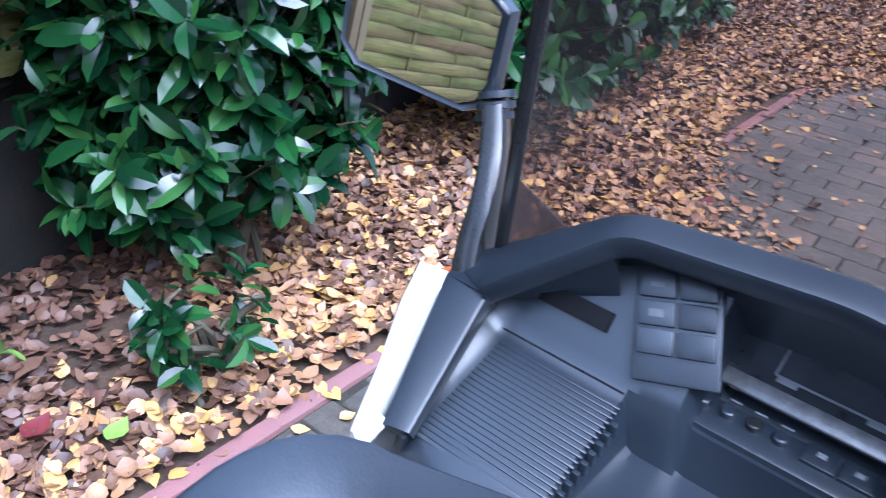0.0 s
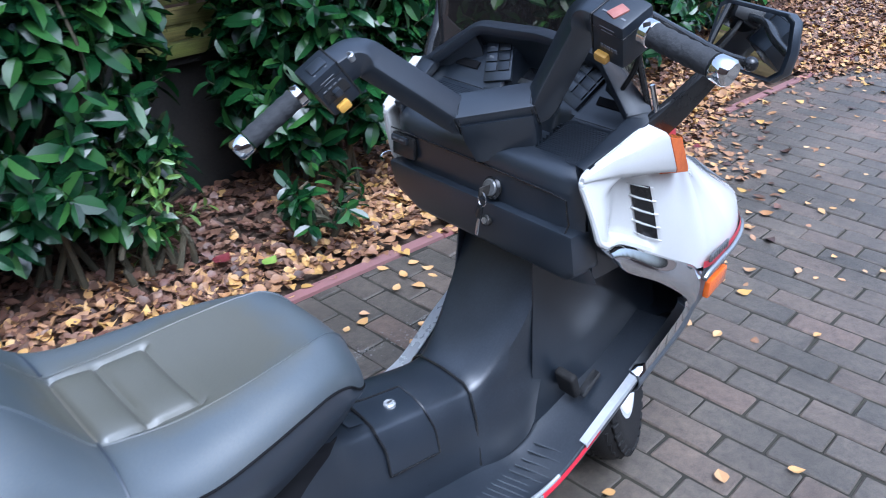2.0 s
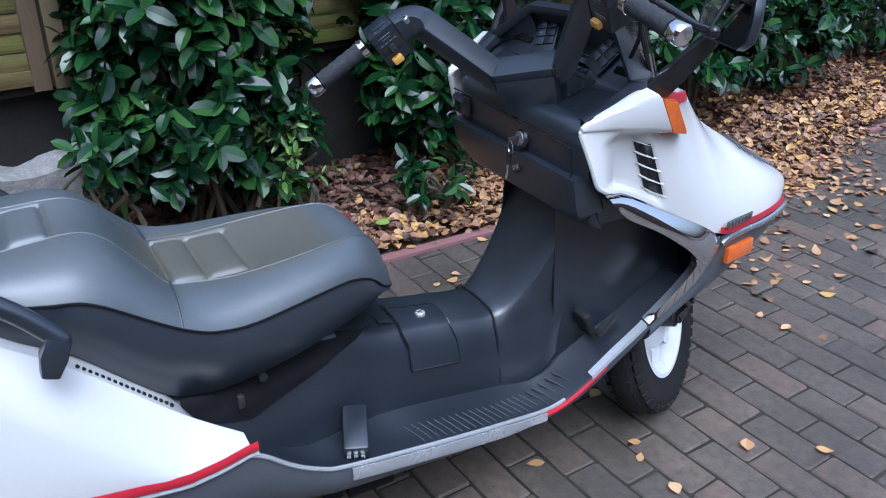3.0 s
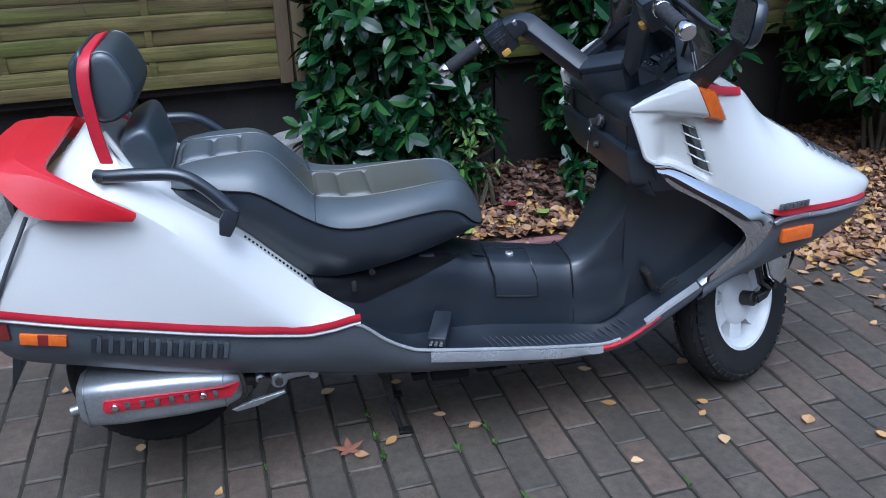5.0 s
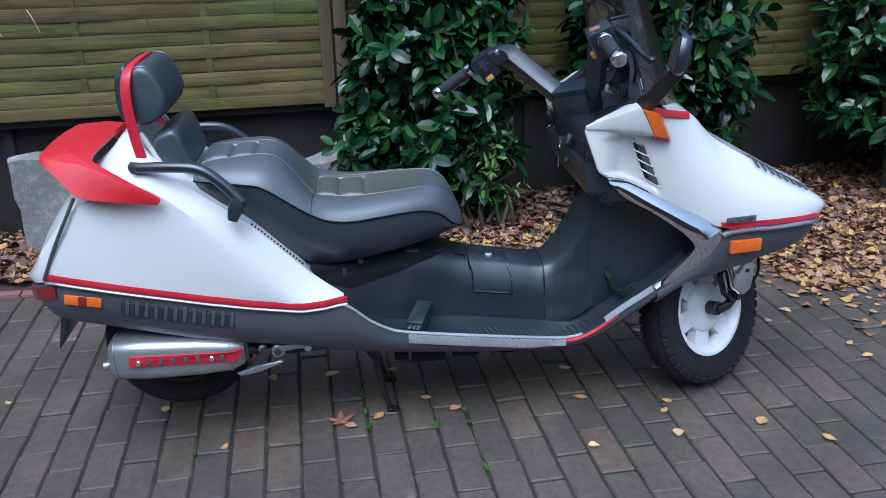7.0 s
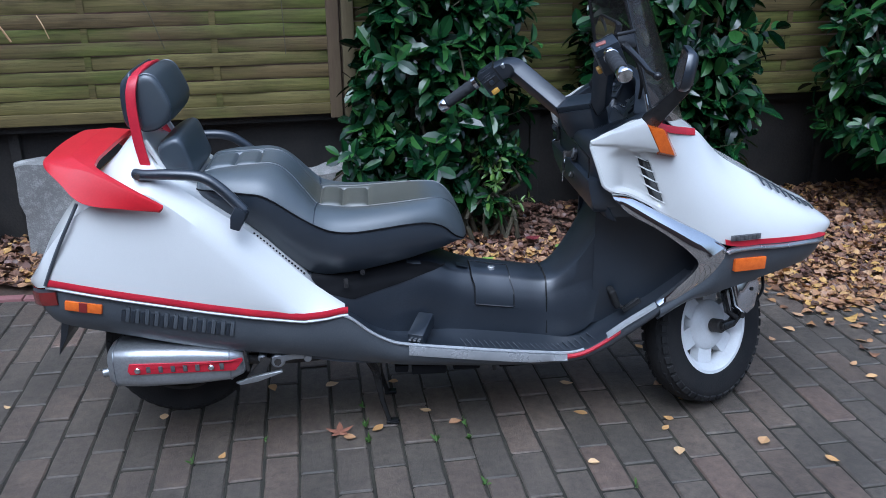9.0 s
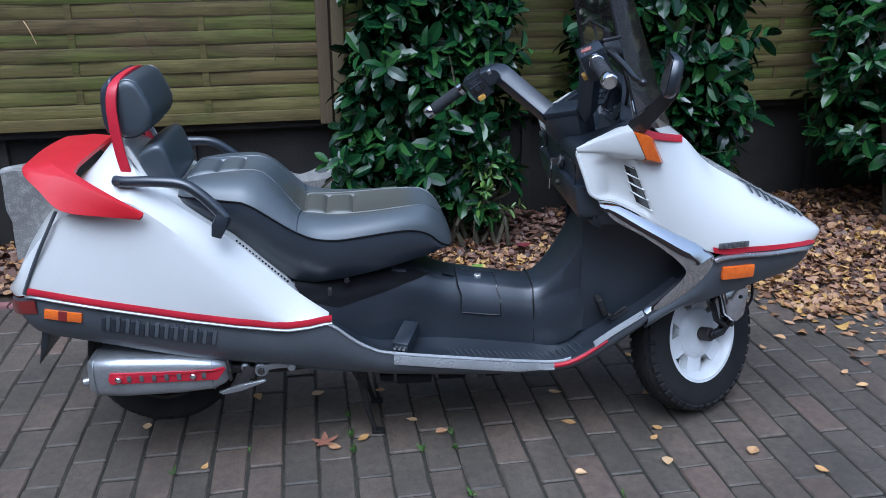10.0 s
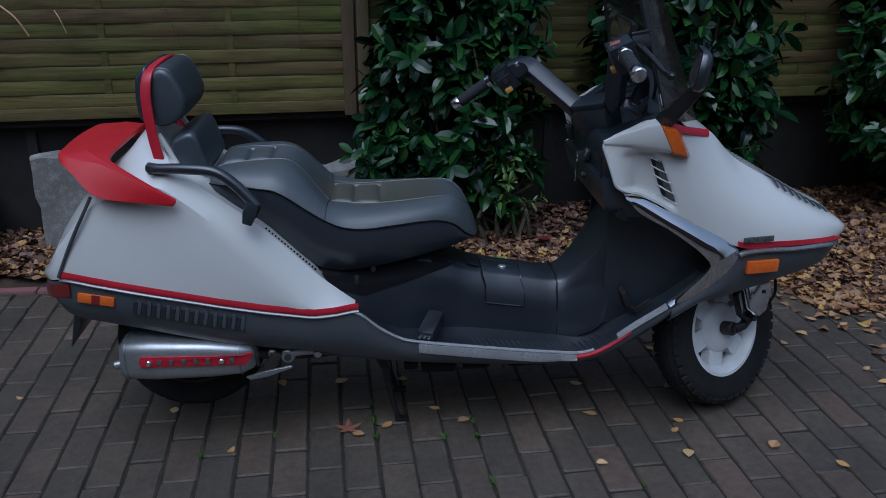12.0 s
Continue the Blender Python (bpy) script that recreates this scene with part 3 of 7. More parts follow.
# ---- fence of woven slats on a black plinth ----
FENCE_ANG = math.atan(0.135)
FC, FS = math.cos(FENCE_ANG), math.sin(FENCE_ANG)
FENCE0 = Vector((-0.16, 1.805, 0))


def fence_pt(a, d=0.0, z=0.0):
    return FENCE0 + Vector((FC * a - FS * d, FS * a + FC * d, z))


FENCE_Z, BAY, PITCH = 0.604, 0.571, 0.0638
PANEL, PERIOD = 3 * BAY, 1.774
FR = Matrix.Rotation(FENCE_ANG, 4, "Z")


def slat_mesh(parity, r):
    """A thin sawn slat over three bays, in front of one batten and behind the next, its edges a little wavy."""
    rows = []
    p0, p1, p2 = r.uniform(0, 6), r.uniform(0, 6), r.uniform(0, 6)
    for k in range(37):
        x = PANEL * k / 36
        off = 0.0052 * math.cos(math.pi * (x / BAY - 1)) * (1 if parity else -1)
        lo = 0.0009 * math.sin(5.1 * x + p0) + 0.0006 * math.sin(17 * x + p1)
        hi = PITCH - 0.0042 + 0.0009 * math.sin(4.3 * x + p2) + 0.0006 * math.sin(14 * x + p0)
        rows.append([(x, off - 0.0012, lo), (x, off - 0.0022, lo + 0.002), (x, off - 0.0024, (lo + hi) / 2), (x, off - 0.0022, hi - 0.002), (x, off - 0.0012, hi), (x, off + 0.002, hi), (x, off + 0.002, lo)])
    return mesh_of(grid(rows, close=True, cap=True), FENCE_WOOD, "slat", angle=50)


fr = random.Random(19)
slats = [[slat_mesh(q, fr) for k in range(3)] for q in (0, 1)]
batten_me = mesh_of(rbox((0, 0, 0.88), (0.030, 0.0056, 1.76), 0.001), FENCE_WOOD, "batten")
side_me = mesh_of(rbox((0, 0, 0.88), (0.058, 0.046, 1.80), 0.003), FENCE_SIDE, "frame_side")
rail_me = mesh_of(rbox((PANEL / 2, 0, 0.0258), (PANEL, 0.040, 0.0516), 0.003), FENCE_WOOD, "frame_rail")
for n in range(-3, 5):
    a0 = n * PERIOD - 1.692
    panel = tagged(new("slat_fence"), "green-stained woven slat fence panel, weathered", "fence", "fence panels along the bed")
    panel.matrix_world = Matrix.Translation(fence_pt(a0, 0, FENCE_Z)) @ FR
    for k in range(26):
        ob = new("slat", fr.choice(slats[k % 2]))
        ob.parent = panel
        ob.matrix_basis = Matrix.Translation((0, fr.uniform(-0.002, 0.002), 0.0535 + k * PITCH)) @ Matrix.Rotation(fr.uniform(-0.0016, 0.0016), 4, "Y")
    for k in (1, 2):
        ob = new("batten", batten_me)
        ob.parent = panel
        ob.matrix_basis = Matrix.Translation((k * BAY, -0.001, 0.02)) @ Matrix.Rotation(fr.uniform(-0.005, 0.005), 4, "Y")
    for x in (-0.006, PANEL - 0.016):
        ob = new("frame_side", side_me)
        ob.parent = panel
        ob.matrix_basis = Matrix.Translation((x, -0.008, 0))
    for z in (0.0, 1.72):
        ob = new("frame_rail", rail_me)
        ob.parent = panel
        ob.matrix_basis = Matrix.Translation((0, -0.004, z))
    post = thing("fence_post", rbox((0, 0, 1.52), (0.062, 0.07, 1.86), 0.004), FENCE_POST, "brown wooden fence post", "post", "fence posts", m=Matrix.Translation(fence_pt(a0 + PANEL + 0.050, 0.035, 0)) @ FR)
b = bmesh.new()
rows = [[fence_pt(a, d, z) for d, z in ((0.10, -0.05), (0.10, 0.560), (0.02, 0.565), (0.02, 0.600), (0.16, 0.600), (0.16, -0.05))] for a in [-7 + 0.9 * k for k in range(20)]]
plinth = thing("plinth_wall", grid(rows, b, close=True, cap=True), PLINTH, "black-stained retaining boards under the fence", "plinth", kind="structure")
for k in range(-4, 9):
    part("plinth_stake", rbox(fence_pt(k * 0.86 + 0.2, 0.085, 0.28), (0.05, 0.03, 0.57), 0.004), PLINTH, plinth)

# plain wall added behind the fence so that its gaps read dark
thing("garden_wall", rbox((0.6, 2.75, 1.0), (17, 0.2, 2.0), 0.01, rot=Matrix.Rotation(FENCE_ANG, 3, "Z")), FAR_WALL, "plain dark wall added behind the fence to darken its gaps", "wall", kind="structure")
# unseen walls beside and behind the drive, added to block sky light
thing("garden_wall", rbox((1, -6.6, 2.0), (26, 0.24, 4.0), 0.01), FAR_WALL, "plain unseen brick wall across the drive, added to block sky", "wall", kind="structure")
thing("garden_wall", rbox((-4.4, -3.2, 2.1), (0.24, 7.2, 4.2), 0.01), FAR_WALL, "plain unseen brick wall beside the drive, added to block sky", "wall", kind="structure")

# ---- leaf litter ----
LEAF_T = [(0, 0), (0.34, 0), (0.70, 0), (1, 0), (0.10, 0.13), (0.30, 0.27), (0.55, 0.27), (0.82, 0.12), (0.10, -0.13), (0.30, -0.27), (0.55, -0.27), (0.82, -0.12)]
LEAF_F = [(0, 1, 5, 4), (1, 2, 6, 5), (2, 3, 7, 6), (0, 8, 9, 1), (1, 9, 10, 2), (2, 10, 11, 3)]


def leaf_points(length, width, fold, curl):
    return [Vector(((x - 0.5) * length, y * width, fold * abs(y) * width + curl * length * (x - 0.5) ** 2 * 2)) for x, y in LEAF_T]


# outline of the spill over the paving: distance along x, and how far towards the drive the leaves lie
SPILL = [(-7, 0.95), (-4, 1.02), (0.2, 1.10), (0.75, 1.13), (1.1, 1.15), (1.62, 1.17), (1.72, 0.92), (1.80, 0.64), (1.95, 0.60), (2.2, 0.72), (2.9, 0.85), (3.3, 1.09), (3.9, 1.32), (4.3, 1.37), (4.8, 1.15), (5.4, 0.98), (6.8, 1.35), (9, 1.5)]
lv, lf, dark_v, dark_f = [], [], [], []
rng = random.Random(11)
for k in range(108000):
    x = rng.uniform(-6.0, 8.5)
    y = rng.uniform(0.0, 3.2 if x > 3 else 2.3)
    edge = lerp_table(SPILL, x)[0]
    kerb_y = pave(0, EDGE_V).y + (x * KERB_S / KERB_C) + 0.05
    depth = y - edge
    if depth < -0.7 or (depth < 0 and rng.random() > 0.16 * math.exp(depth / (0.16 if x > 1.6 else 0.03))):
        continue
    fence_y = FENCE0.y + (x - FENCE0.x) * 0.135 + 0.08
    if x < 3.2 and y > fence_y:
        continue
    dens = min(1, 0.25 + depth / 0.15) if depth > 0 else 1
    if x < 1.3:
        bare = noise.noise((x * 1.6, y * 1.9, 8.2))
        far = (y - 1.1) / 0.7
        dens *= max(0.22, min(1.0, 1.15 - 0.7 * max(0, far - 0.25) + 0.5 * bare))
        dens *= 1 - 0.75 * math.exp(-((x - 1.0) / 0.22) ** 2 - ((y - 1.66) / 0.20) ** 2)
    if rng.random() > dens:
        continue
    on_bed = y > kerb_y
    z = (0.012 if on_bed else 0.004) + rng.uniform(0.0, 0.022 if depth > 0.12 else 0.006)
    if on_bed:
        z += 0.012
    sz = rng.uniform(0.028, 0.060)
    tilt = 0.34 if depth > 0.1 else 0.14
    m = Matrix.Translation((x, y, z)) @ Euler((rng.gauss(0, tilt), rng.gauss(0, tilt), rng.uniform(0, 6.283))).to_matrix().to_4x4()
    # share of dark brown leaves grows with depth into the bed, patchy by noise
    dark_share = 0.12 + 0.75 * min(1, max(0, (depth - 0.12) / 0.5)) + 0.6 * noise.noise((x * 1.3, y * 1.3, 4.4))
    vs, fs = (dark_v, dark_f) if rng.random() < dark_share * (1.0 if x < 1.3 else 0.62) else (lv, lf)
    base = len(vs)
    vs.extend(m @ p for p in leaf_points(sz, sz * rng.uniform(0.95, 1.55), rng.uniform(-0.5, 0.6), rng.uniform(-0.5, 0.7)))
    fs.extend(tuple(base + j for j in f) for f in LEAF_F)
sheet("leaf_litter", dark_v, dark_f, LITTER_DARK, "stuff", "dark brown leaves, more of them deeper into the bed", "leaf litter")
sheet("leaf_litter", lv, lf, LITTER, "stuff", "thick litter of fallen orange and tan autumn leaves", "leaf litter")

# single leaves lying on the paving
LOOSE = [(-0.406, -0.219), (0.675, -0.324), (0.963, -0.109), (0.938, -0.162), (0.939, -0.284), (1.210, -0.253), (1.366, -0.362), (-0.307, 0.165), (-0.108, 0.170), (0.200, -0.014),
         (0.291, -0.086), (0.048, -0.108), (-0.035, -0.148), (-0.629, 0.006), (0.685, 0.123), (0.694, -0.058), (1.722, 0.185), (1.738, 0.095), (1.521, 0.395), (1.714, 0.593),
         (0.997, 0.102), (1.042, 0.004), (0.098, 0.179), (1.818, 0.534), (1.006, 0.372), (0.989, 0.885), (0.955, 0.852), (0.895, 0.848), (1.161, 0.941), (1.235, 0.993),
         (1.318, 1.040), (1.230, 0.909), (1.331, 0.981), (1.975, -0.106), (2.302, 0.132), (1.007, 0.664), (1.089, 0.713), (0.729, 1.022), (0.622, 1.036), (1.213, 1.080),
         (1.313, 0.93), (1.45, 0.88), (1.55, 0.72), (1.63, 0.80), (1.62, 0.47), (2.1, -0.35), (2.5, 0.1), (2.6, 0.5), (1.95, 0.42), (2.9, 0.3),
         (3.1, -0.2), (3.3, 0.55), (2.75, -0.5), (3.6, 0.2), (-0.9, 0.35), (-1.15, 0.1), (-0.75, 0.85), (3.9, 0.9), (4.1, 0.5), (4.6, 0.8),
         (4.4, 0.1), (5.0, 0.4), (3.4, -0.6), (2.4, -0.8), (2.05, 0.55), (3.0, 0.75), (0.2, 0.62), (0.35, 0.85)]
LOOSE += [(rng.uniform(1.9, 6.5), rng.uniform(-1.2, 0.95)) for k in range(120)]
for k, (x, y) in enumerate(LOOSE):
    sz = rng.uniform(0.034, 0.050) if k < 45 else rng.uniform(0.026, 0.040)
    pts = leaf_points(sz, sz * rng.uniform(0.95, 1.4), rng.uniform(0.05, 0.5), rng.uniform(0.0, 0.5))
    b = bmesh.new()
    vv = [b.verts.new(p) for p in pts]
    for f in LEAF_F:
        b.faces.new([vv[j] for j in f])
    low = min(p.z for p in pts)
    thing("fallen_leaf", b, LEAF_LOOSE, "dry yellow leaf lying on the paving", "leaf", "leaves on the paving",
          m=Matrix.Translation((x, y, 0.004 - low)) @ Matrix.Rotation(rng.uniform(0, 6.28), 4, "Z"))
for x, y, mat, lab, sz in ((0.781, 1.406, LEAF_CRIMSON, "dark crimson leaf on the leaf litter", 0.085), (0.896, 1.289, LEAF_LIME, "lime green leaf on the leaf litter", 0.075), (0.532, 1.151, LEAF_LIME, "lime green leaf on the leaf litter", 0.07), (2.95, 0.98, LEAF_CRIMSON, "dark crimson leaf on the leaf litter", 0.06)):
    pts = leaf_points(sz, sz * 1.2, 0.3, 0.3)
    b = bmesh.new()
    vv = [b.verts.new(p) for p in pts]
    for f in LEAF_F:
        b.faces.new([vv[j] for j in f])
    thing("coloured_leaf", b, mat, lab, "leaf", m=Matrix.Translation((x, y, 0.052)) @ Matrix.Rotation(0.5, 4, "Z"))

# lobed russet leaf, weeds in the joints, lime bloom on the blocks
b = bmesh.new()
rim_v = []
for k in range(20):
    a = 2 * math.pi * k / 20
    lobe = 0.5 + 0.5 * math.cos(5 * a)
    q = 0.022 + 0.036 * lobe ** 1.3
    rim_v.append(b.verts.new((q * math.cos(a), q * math.sin(a), 0.004 + 0.010 * lobe ** 2)))
mid_v = b.verts.new((0, 0, 0.004))
for k in range(20):
    b.faces.new((mid_v, rim_v[k], rim_v[(k + 1) % 20]))
thing("lobed_leaf", b, RED_LEAF, "russet five-lobed leaf lying on the paving", "leaf", m=Matrix.Translation((-0.068, -0.117, 0.002)) @ Matrix.Rotation(0.4, 4, "Z") @ Matrix.Diagonal((0.8, 0.7, 1, 1)))
wr = random.Random(31)
for x, y, n in ((0.011, -0.165, 16), (0.0, -0.087, 13), (0.317, -0.093, 12), (0.367, -0.168, 12), (0.221, -0.179, 9), (0.346, -0.399, 10), (-0.021, 0.029, 8), (-0.447, -0.24, 6), (-0.312, -0.143, 6), (0.725, -0.439, 4)):
    u, v = laid_uv(x, y)
    u = U0 + round((u - U0) / PU) * PU
    wv, wf = [Vector((0, 0, -0.004))], []
    for k in range(n):
        lean = Vector((wr.gauss(0, 0.5), wr.gauss(0, 1.3), 1)).normalized()
        sd = lean.orthogonal().normalized()
        ln, wd = wr.uniform(0.014, 0.036), wr.uniform(0.0025, 0.005)
        base = len(wv)
        wv += [lean * ln * 0.55 + sd * wd, lean * ln + Vector((0, 0, -0.003)), lean * ln * 0.55 - sd * wd]
        wf.append((0, base, base + 1, base + 2))
    ob = sheet("joint_weed", wv, wf, WEED, "", "small green weed growing in a paving joint", "weed")
    ob.matrix_world = Matrix.Translation(laid(u, v, 0.0)) @ Matrix.Rotation(LAY_TURN, 4, "Z")
bv, bf = [], []
for cx, cy, n, sp in ((0.80, 0.715, 70, 0.022), (0.83, 0.725, 40, 0.02), (0.888, 0.718, 26, 0.022), (1.004, 0.702, 40, 0.03), (1.113, 0.749, 30, 0.03), (0.97, 0.72, 14, 0.03)):
    for k in range(n):
        c = Vector((cx + wr.gauss(0, sp), cy + wr.gauss(0, sp * 0.8), 0.0042 + wr.uniform(0, 0.0004)))
        q = wr.uniform(0.0008, 0.0034)
        base = len(bv)
        m5 = [c + Vector((math.cos(t) * q * wr.uniform(0.5, 1.3), math.sin(t) * q * wr.uniform(0.5, 1.3), 0)) for t in (0, 1.2, 2.5, 3.8, 5.0)]
        bv += m5
        bf.append(tuple(range(base, base + 5)))
sheet("lime_bloom", bv, bf, LIME_BLOOM, "stuff", "pale crumbs of lime bloom on the pavers", "lime bloom")

# ---- laurel shrubs ----
LAUREL_T = [(0, 0), (0.25, 0), (0.55, 0), (0.82, 0), (1, 0), (0.20, 0.36), (0.52, 0.5), (0.82, 0.36), (0.20, -0.36), (0.52, -0.5), (0.82, -0.36)]
LAUREL_F = [(0, 1, 5), (1, 2, 6, 5), (2, 3, 7, 6), (3, 4, 7), (0, 8, 1), (1, 8, 9, 2), (2, 9, 10, 3), (3, 10, 4)]


def laurel(label, cx, cy, rx, ry, z0, z1, shoots, seed, size=0.112, mat=None, wide=1.0):
    """A shrub: stems from the ground and shoots with whorls of broad glossy leaves."""
    r = random.Random(seed)
    bush = tagged(new("laurel_shrub"), label, "shrub", "laurel shrubs along the fence")
    bush.location = (cx, cy, 0)
    vv, ff, tips = [], [], []
    for k in range(shoots):
        z = z0 + (z1 - z0) * r.random() ** 0.95
        a = r.uniform(0, 2 * math.pi)
        prof = 0.82 + 0.28 * noise.noise((z * 2.3, math.cos(a) * 1.4 + seed, math.sin(a) * 1.4))
        taper = min(1.0, 0.62 + (z - z0) / 0.5) if z0 > 0.12 else min(1.0, 0.75 + (z - z0) / 0.4)
        rad = (0.35 + 0.65 * math.sqrt(r.random())) * prof * taper
        o = Vector((rx * rad * math.cos(a), ry * rad * math.sin(a), z))
        out = Vector((math.cos(a) / rx, math.sin(a) / ry, 0)).normalized()
        d = (out * r.uniform(0.4, 1.0) + Vector((r.gauss(0, 0.35), r.gauss(0, 0.35), r.uniform(0.1, 0.9)))).normalized()
        ln = r.uniform(0.07, 0.15)
        n = r.randint(6, 9)
        if rad > 0.6 and r.random() < 0.3:
            tips.append((o, o + d * ln))
        ph = r.uniform(0, 6.28)
        side0 = d.orthogonal().normalized()
        bright = r.random()
        for j in range(n):
            ang = ph + j * 2.4
            sd = (Matrix.Rotation(ang, 3, d) @ side0)
            up_t = j / n
            ax = (sd * r.uniform(0.75, 1.0) + d * (0.15 + 0.75 * up_t) + Vector((0, 0, -0.12))).normalized()
            nor = (out * 0.55 + Vector((0, 0, 0.85)) + d * 0.35 + Vector((r.gauss(0, 0.5), r.gauss(0, 0.5), r.gauss(0, 0.3))))
            nor = (nor - ax * nor.dot(ax))
            if nor.length < 0.05:
                continue
            nor.normalize()
            wd = nor.cross(ax)
            L = size * r.uniform(0.62, 1.15) * (0.8 if up_t > 0.8 else 1)
            W = L * r.uniform(0.45, 0.57) * wide
            droop, fold = r.uniform(-0.05, 0.42), r.uniform(0.16, 0.48)
            p0 = o + d * ln * up_t
            base = len(vv)
            for x, y in LAUREL_T:
                vv.append(p0 + ax * (x * L) + wd * (y * W) + nor * (fold * abs(y) * W - droop * L * x * x))
            ff.extend(tuple(base + q for q in f) for f in LAUREL_F)
    leaves = sheet("foliage", vv, ff, mat or LAUREL, "stuff", "broad glossy evergreen leaves", "", bush)
    for e in leaves.data.edges:
        e.use_edge_sharp = all(q % len(LAUREL_T) < 5 for q in e.vertices)
    b = bmesh.new()
    for k in range(11):
        a = r.uniform(0, 6.28)
        top = Vector((rx * 0.75 * math.cos(a), ry * 0.75 * math.sin(a), z0 + (z1 - z0) * r.uniform(0.35, 0.95)))
        foot = Vector((r.uniform(-0.12, 0.12), r.uniform(-0.08, 0.08), 0.0))
        path = spline([foot, foot.lerp(top, 0.35) + Vector((r.gauss(0, 0.04), r.gauss(0, 0.04), 0.06)), foot.lerp(top, 0.7) + Vector((r.gauss(0, 0.04), r.gauss(0, 0.04), 0.03)), top], 12)
        tube(path, [0.013 - 0.009 * q / 11 for q in range(12)], 6, b)
    for a, c in tips:
        tube([a - (c - a) * 0.8, a, c], [0.003, 0.0028, 0.0015], 5, b)
    part("stem", b, TWIG, bush)
    return bush


laurel("dense green laurel shrub with glossy leaves", 0.345, 1.63, 0.455, 0.24, 0.15, 1.95, 470, 3)
laurel("low laurel shoot beside the dense shrub", -0.05, 1.44, 0.09, 0.09, 0.30, 0.50, 11, 41, 0.105)
laurel("leafy green laurel shrub beside the edging", 1.48, 1.74, 0.48, 0.34, 0.22, 2.0, 560, 5)
laurel("slender light green shoots beside the laurel", 0.62, 1.50, 0.09, 0.08, 0.06, 0.44, 20, 37, 0.055, LAUREL_YOUNG, 0.7)
laurel("small low laurel shoot over the leaves", 1.16, 1.36, 0.12, 0.10, 0.06, 0.24, 9, 8, 0.085)
laurel("broad dark laurel shrub hanging over the leaves", 2.86, 1.80, 0.56, 0.40, 0.26, 1.9, 480, 12)
laurel("tall laurel shrub further along the bed", 3.75, 2.05, 0.62, 0.42, 0.15, 1.9, 380, 17)
laurel("tall laurel shrub further along the bed", 4.95, 2.35, 0.7, 0.5, 0.12, 1.9, 330, 23)
laurel("tall laurel shrub further along the bed", 6.3, 2.75, 0.8, 0.6, 0.1, 2.0, 300, 29)

# ---- stones in the bed ----
def boulder(label, c, size, seed, bevel=0.03):
    b = bmesh.new()
    bmesh.ops.create_cube(b, size=1)
    bmesh.ops.scale(b, vec=size, verts=b.verts[:])
    bmesh.ops.subdivide_edges(b, edges=b.edges[:], cuts=7, use_grid_fill=True)
    for v in b.verts:
        n = noise.fractal(v.co * 5 + Vector((seed, seed, 0)), 0.9, 2.0, 4)
        q = Vector([v.co[k] / (size[k] / 2) for k in range(3)])
        round_off = max(0, q.length - 1.25) * 0.12
        v.co = v.co * (1 - round_off) + v.co.normalized() * n * bevel
    return thing("bed_stone", b, GRANITE, label, "stone", m=Matrix.Translation(c) @ Matrix.Rotation(0.2 + seed, 4, "Z"), angle=25)


boulder("upright rough grey granite block in the bed", (-1.475, 1.53, 0.225), (0.27, 0.16, 0.47), 0.0, 0.022)
boulder("flat grey field stone lying in the bed", (-0.33, 1.70, 0.13), (0.46, 0.20, 0.44), 0.1, 0.05)
boulder("grey field stone lying in the bed", (-2.0, 1.50, 0.14), (0.4, 0.25, 0.3), 1.7, 0.04)
# dry stems hanging on the fence
for k, (a, z, dx, dz) in enumerate(((-1.52, 1.12, 0.10, -0.13), (-1.30, 1.10, 0.04, -0.10), (-0.95, 1.3, 0.18, -0.36), (-0.235, 1.30, 0.012, -0.40), (0.86, 1.14, 0.03, -0.16))):
    pth = spline([fence_pt(a, -0.03, z), fence_pt(a + dx * 0.6, -0.05, z + dz * 0.4), fence_pt(a + dx, -0.04, z + dz)], 10)
    thing("dry_stem", tube(pth, 0.0045 if k == 0 else 0.0022, 5), LEAF_LOOSE if k in (0, 1, 4) else TWIG, "thin dry stem hanging on the fence", "stem", "dry stems on the fence")

# ---- the scooter, on its centre stand: x forward, y to its left ----
BIKE = pose(0, 0.02, 0, 0, 0, 2)
scooter = tagged(new("scooter"), "long white touring scooter with red stripes on its centre stand", "scooter")
scooter.matrix_world = BIKE
BIKE_INV = BIKE.inverted()


def P(name, bm, mat, label="", parent=None, smooth=True, angle=38):
    return part(name, bm, mat, parent or scooter, label, smooth, angle)


def moved(bm, m):
    bmesh.ops.transform(bm, matrix=m, verts=bm.verts[:])
    return bm


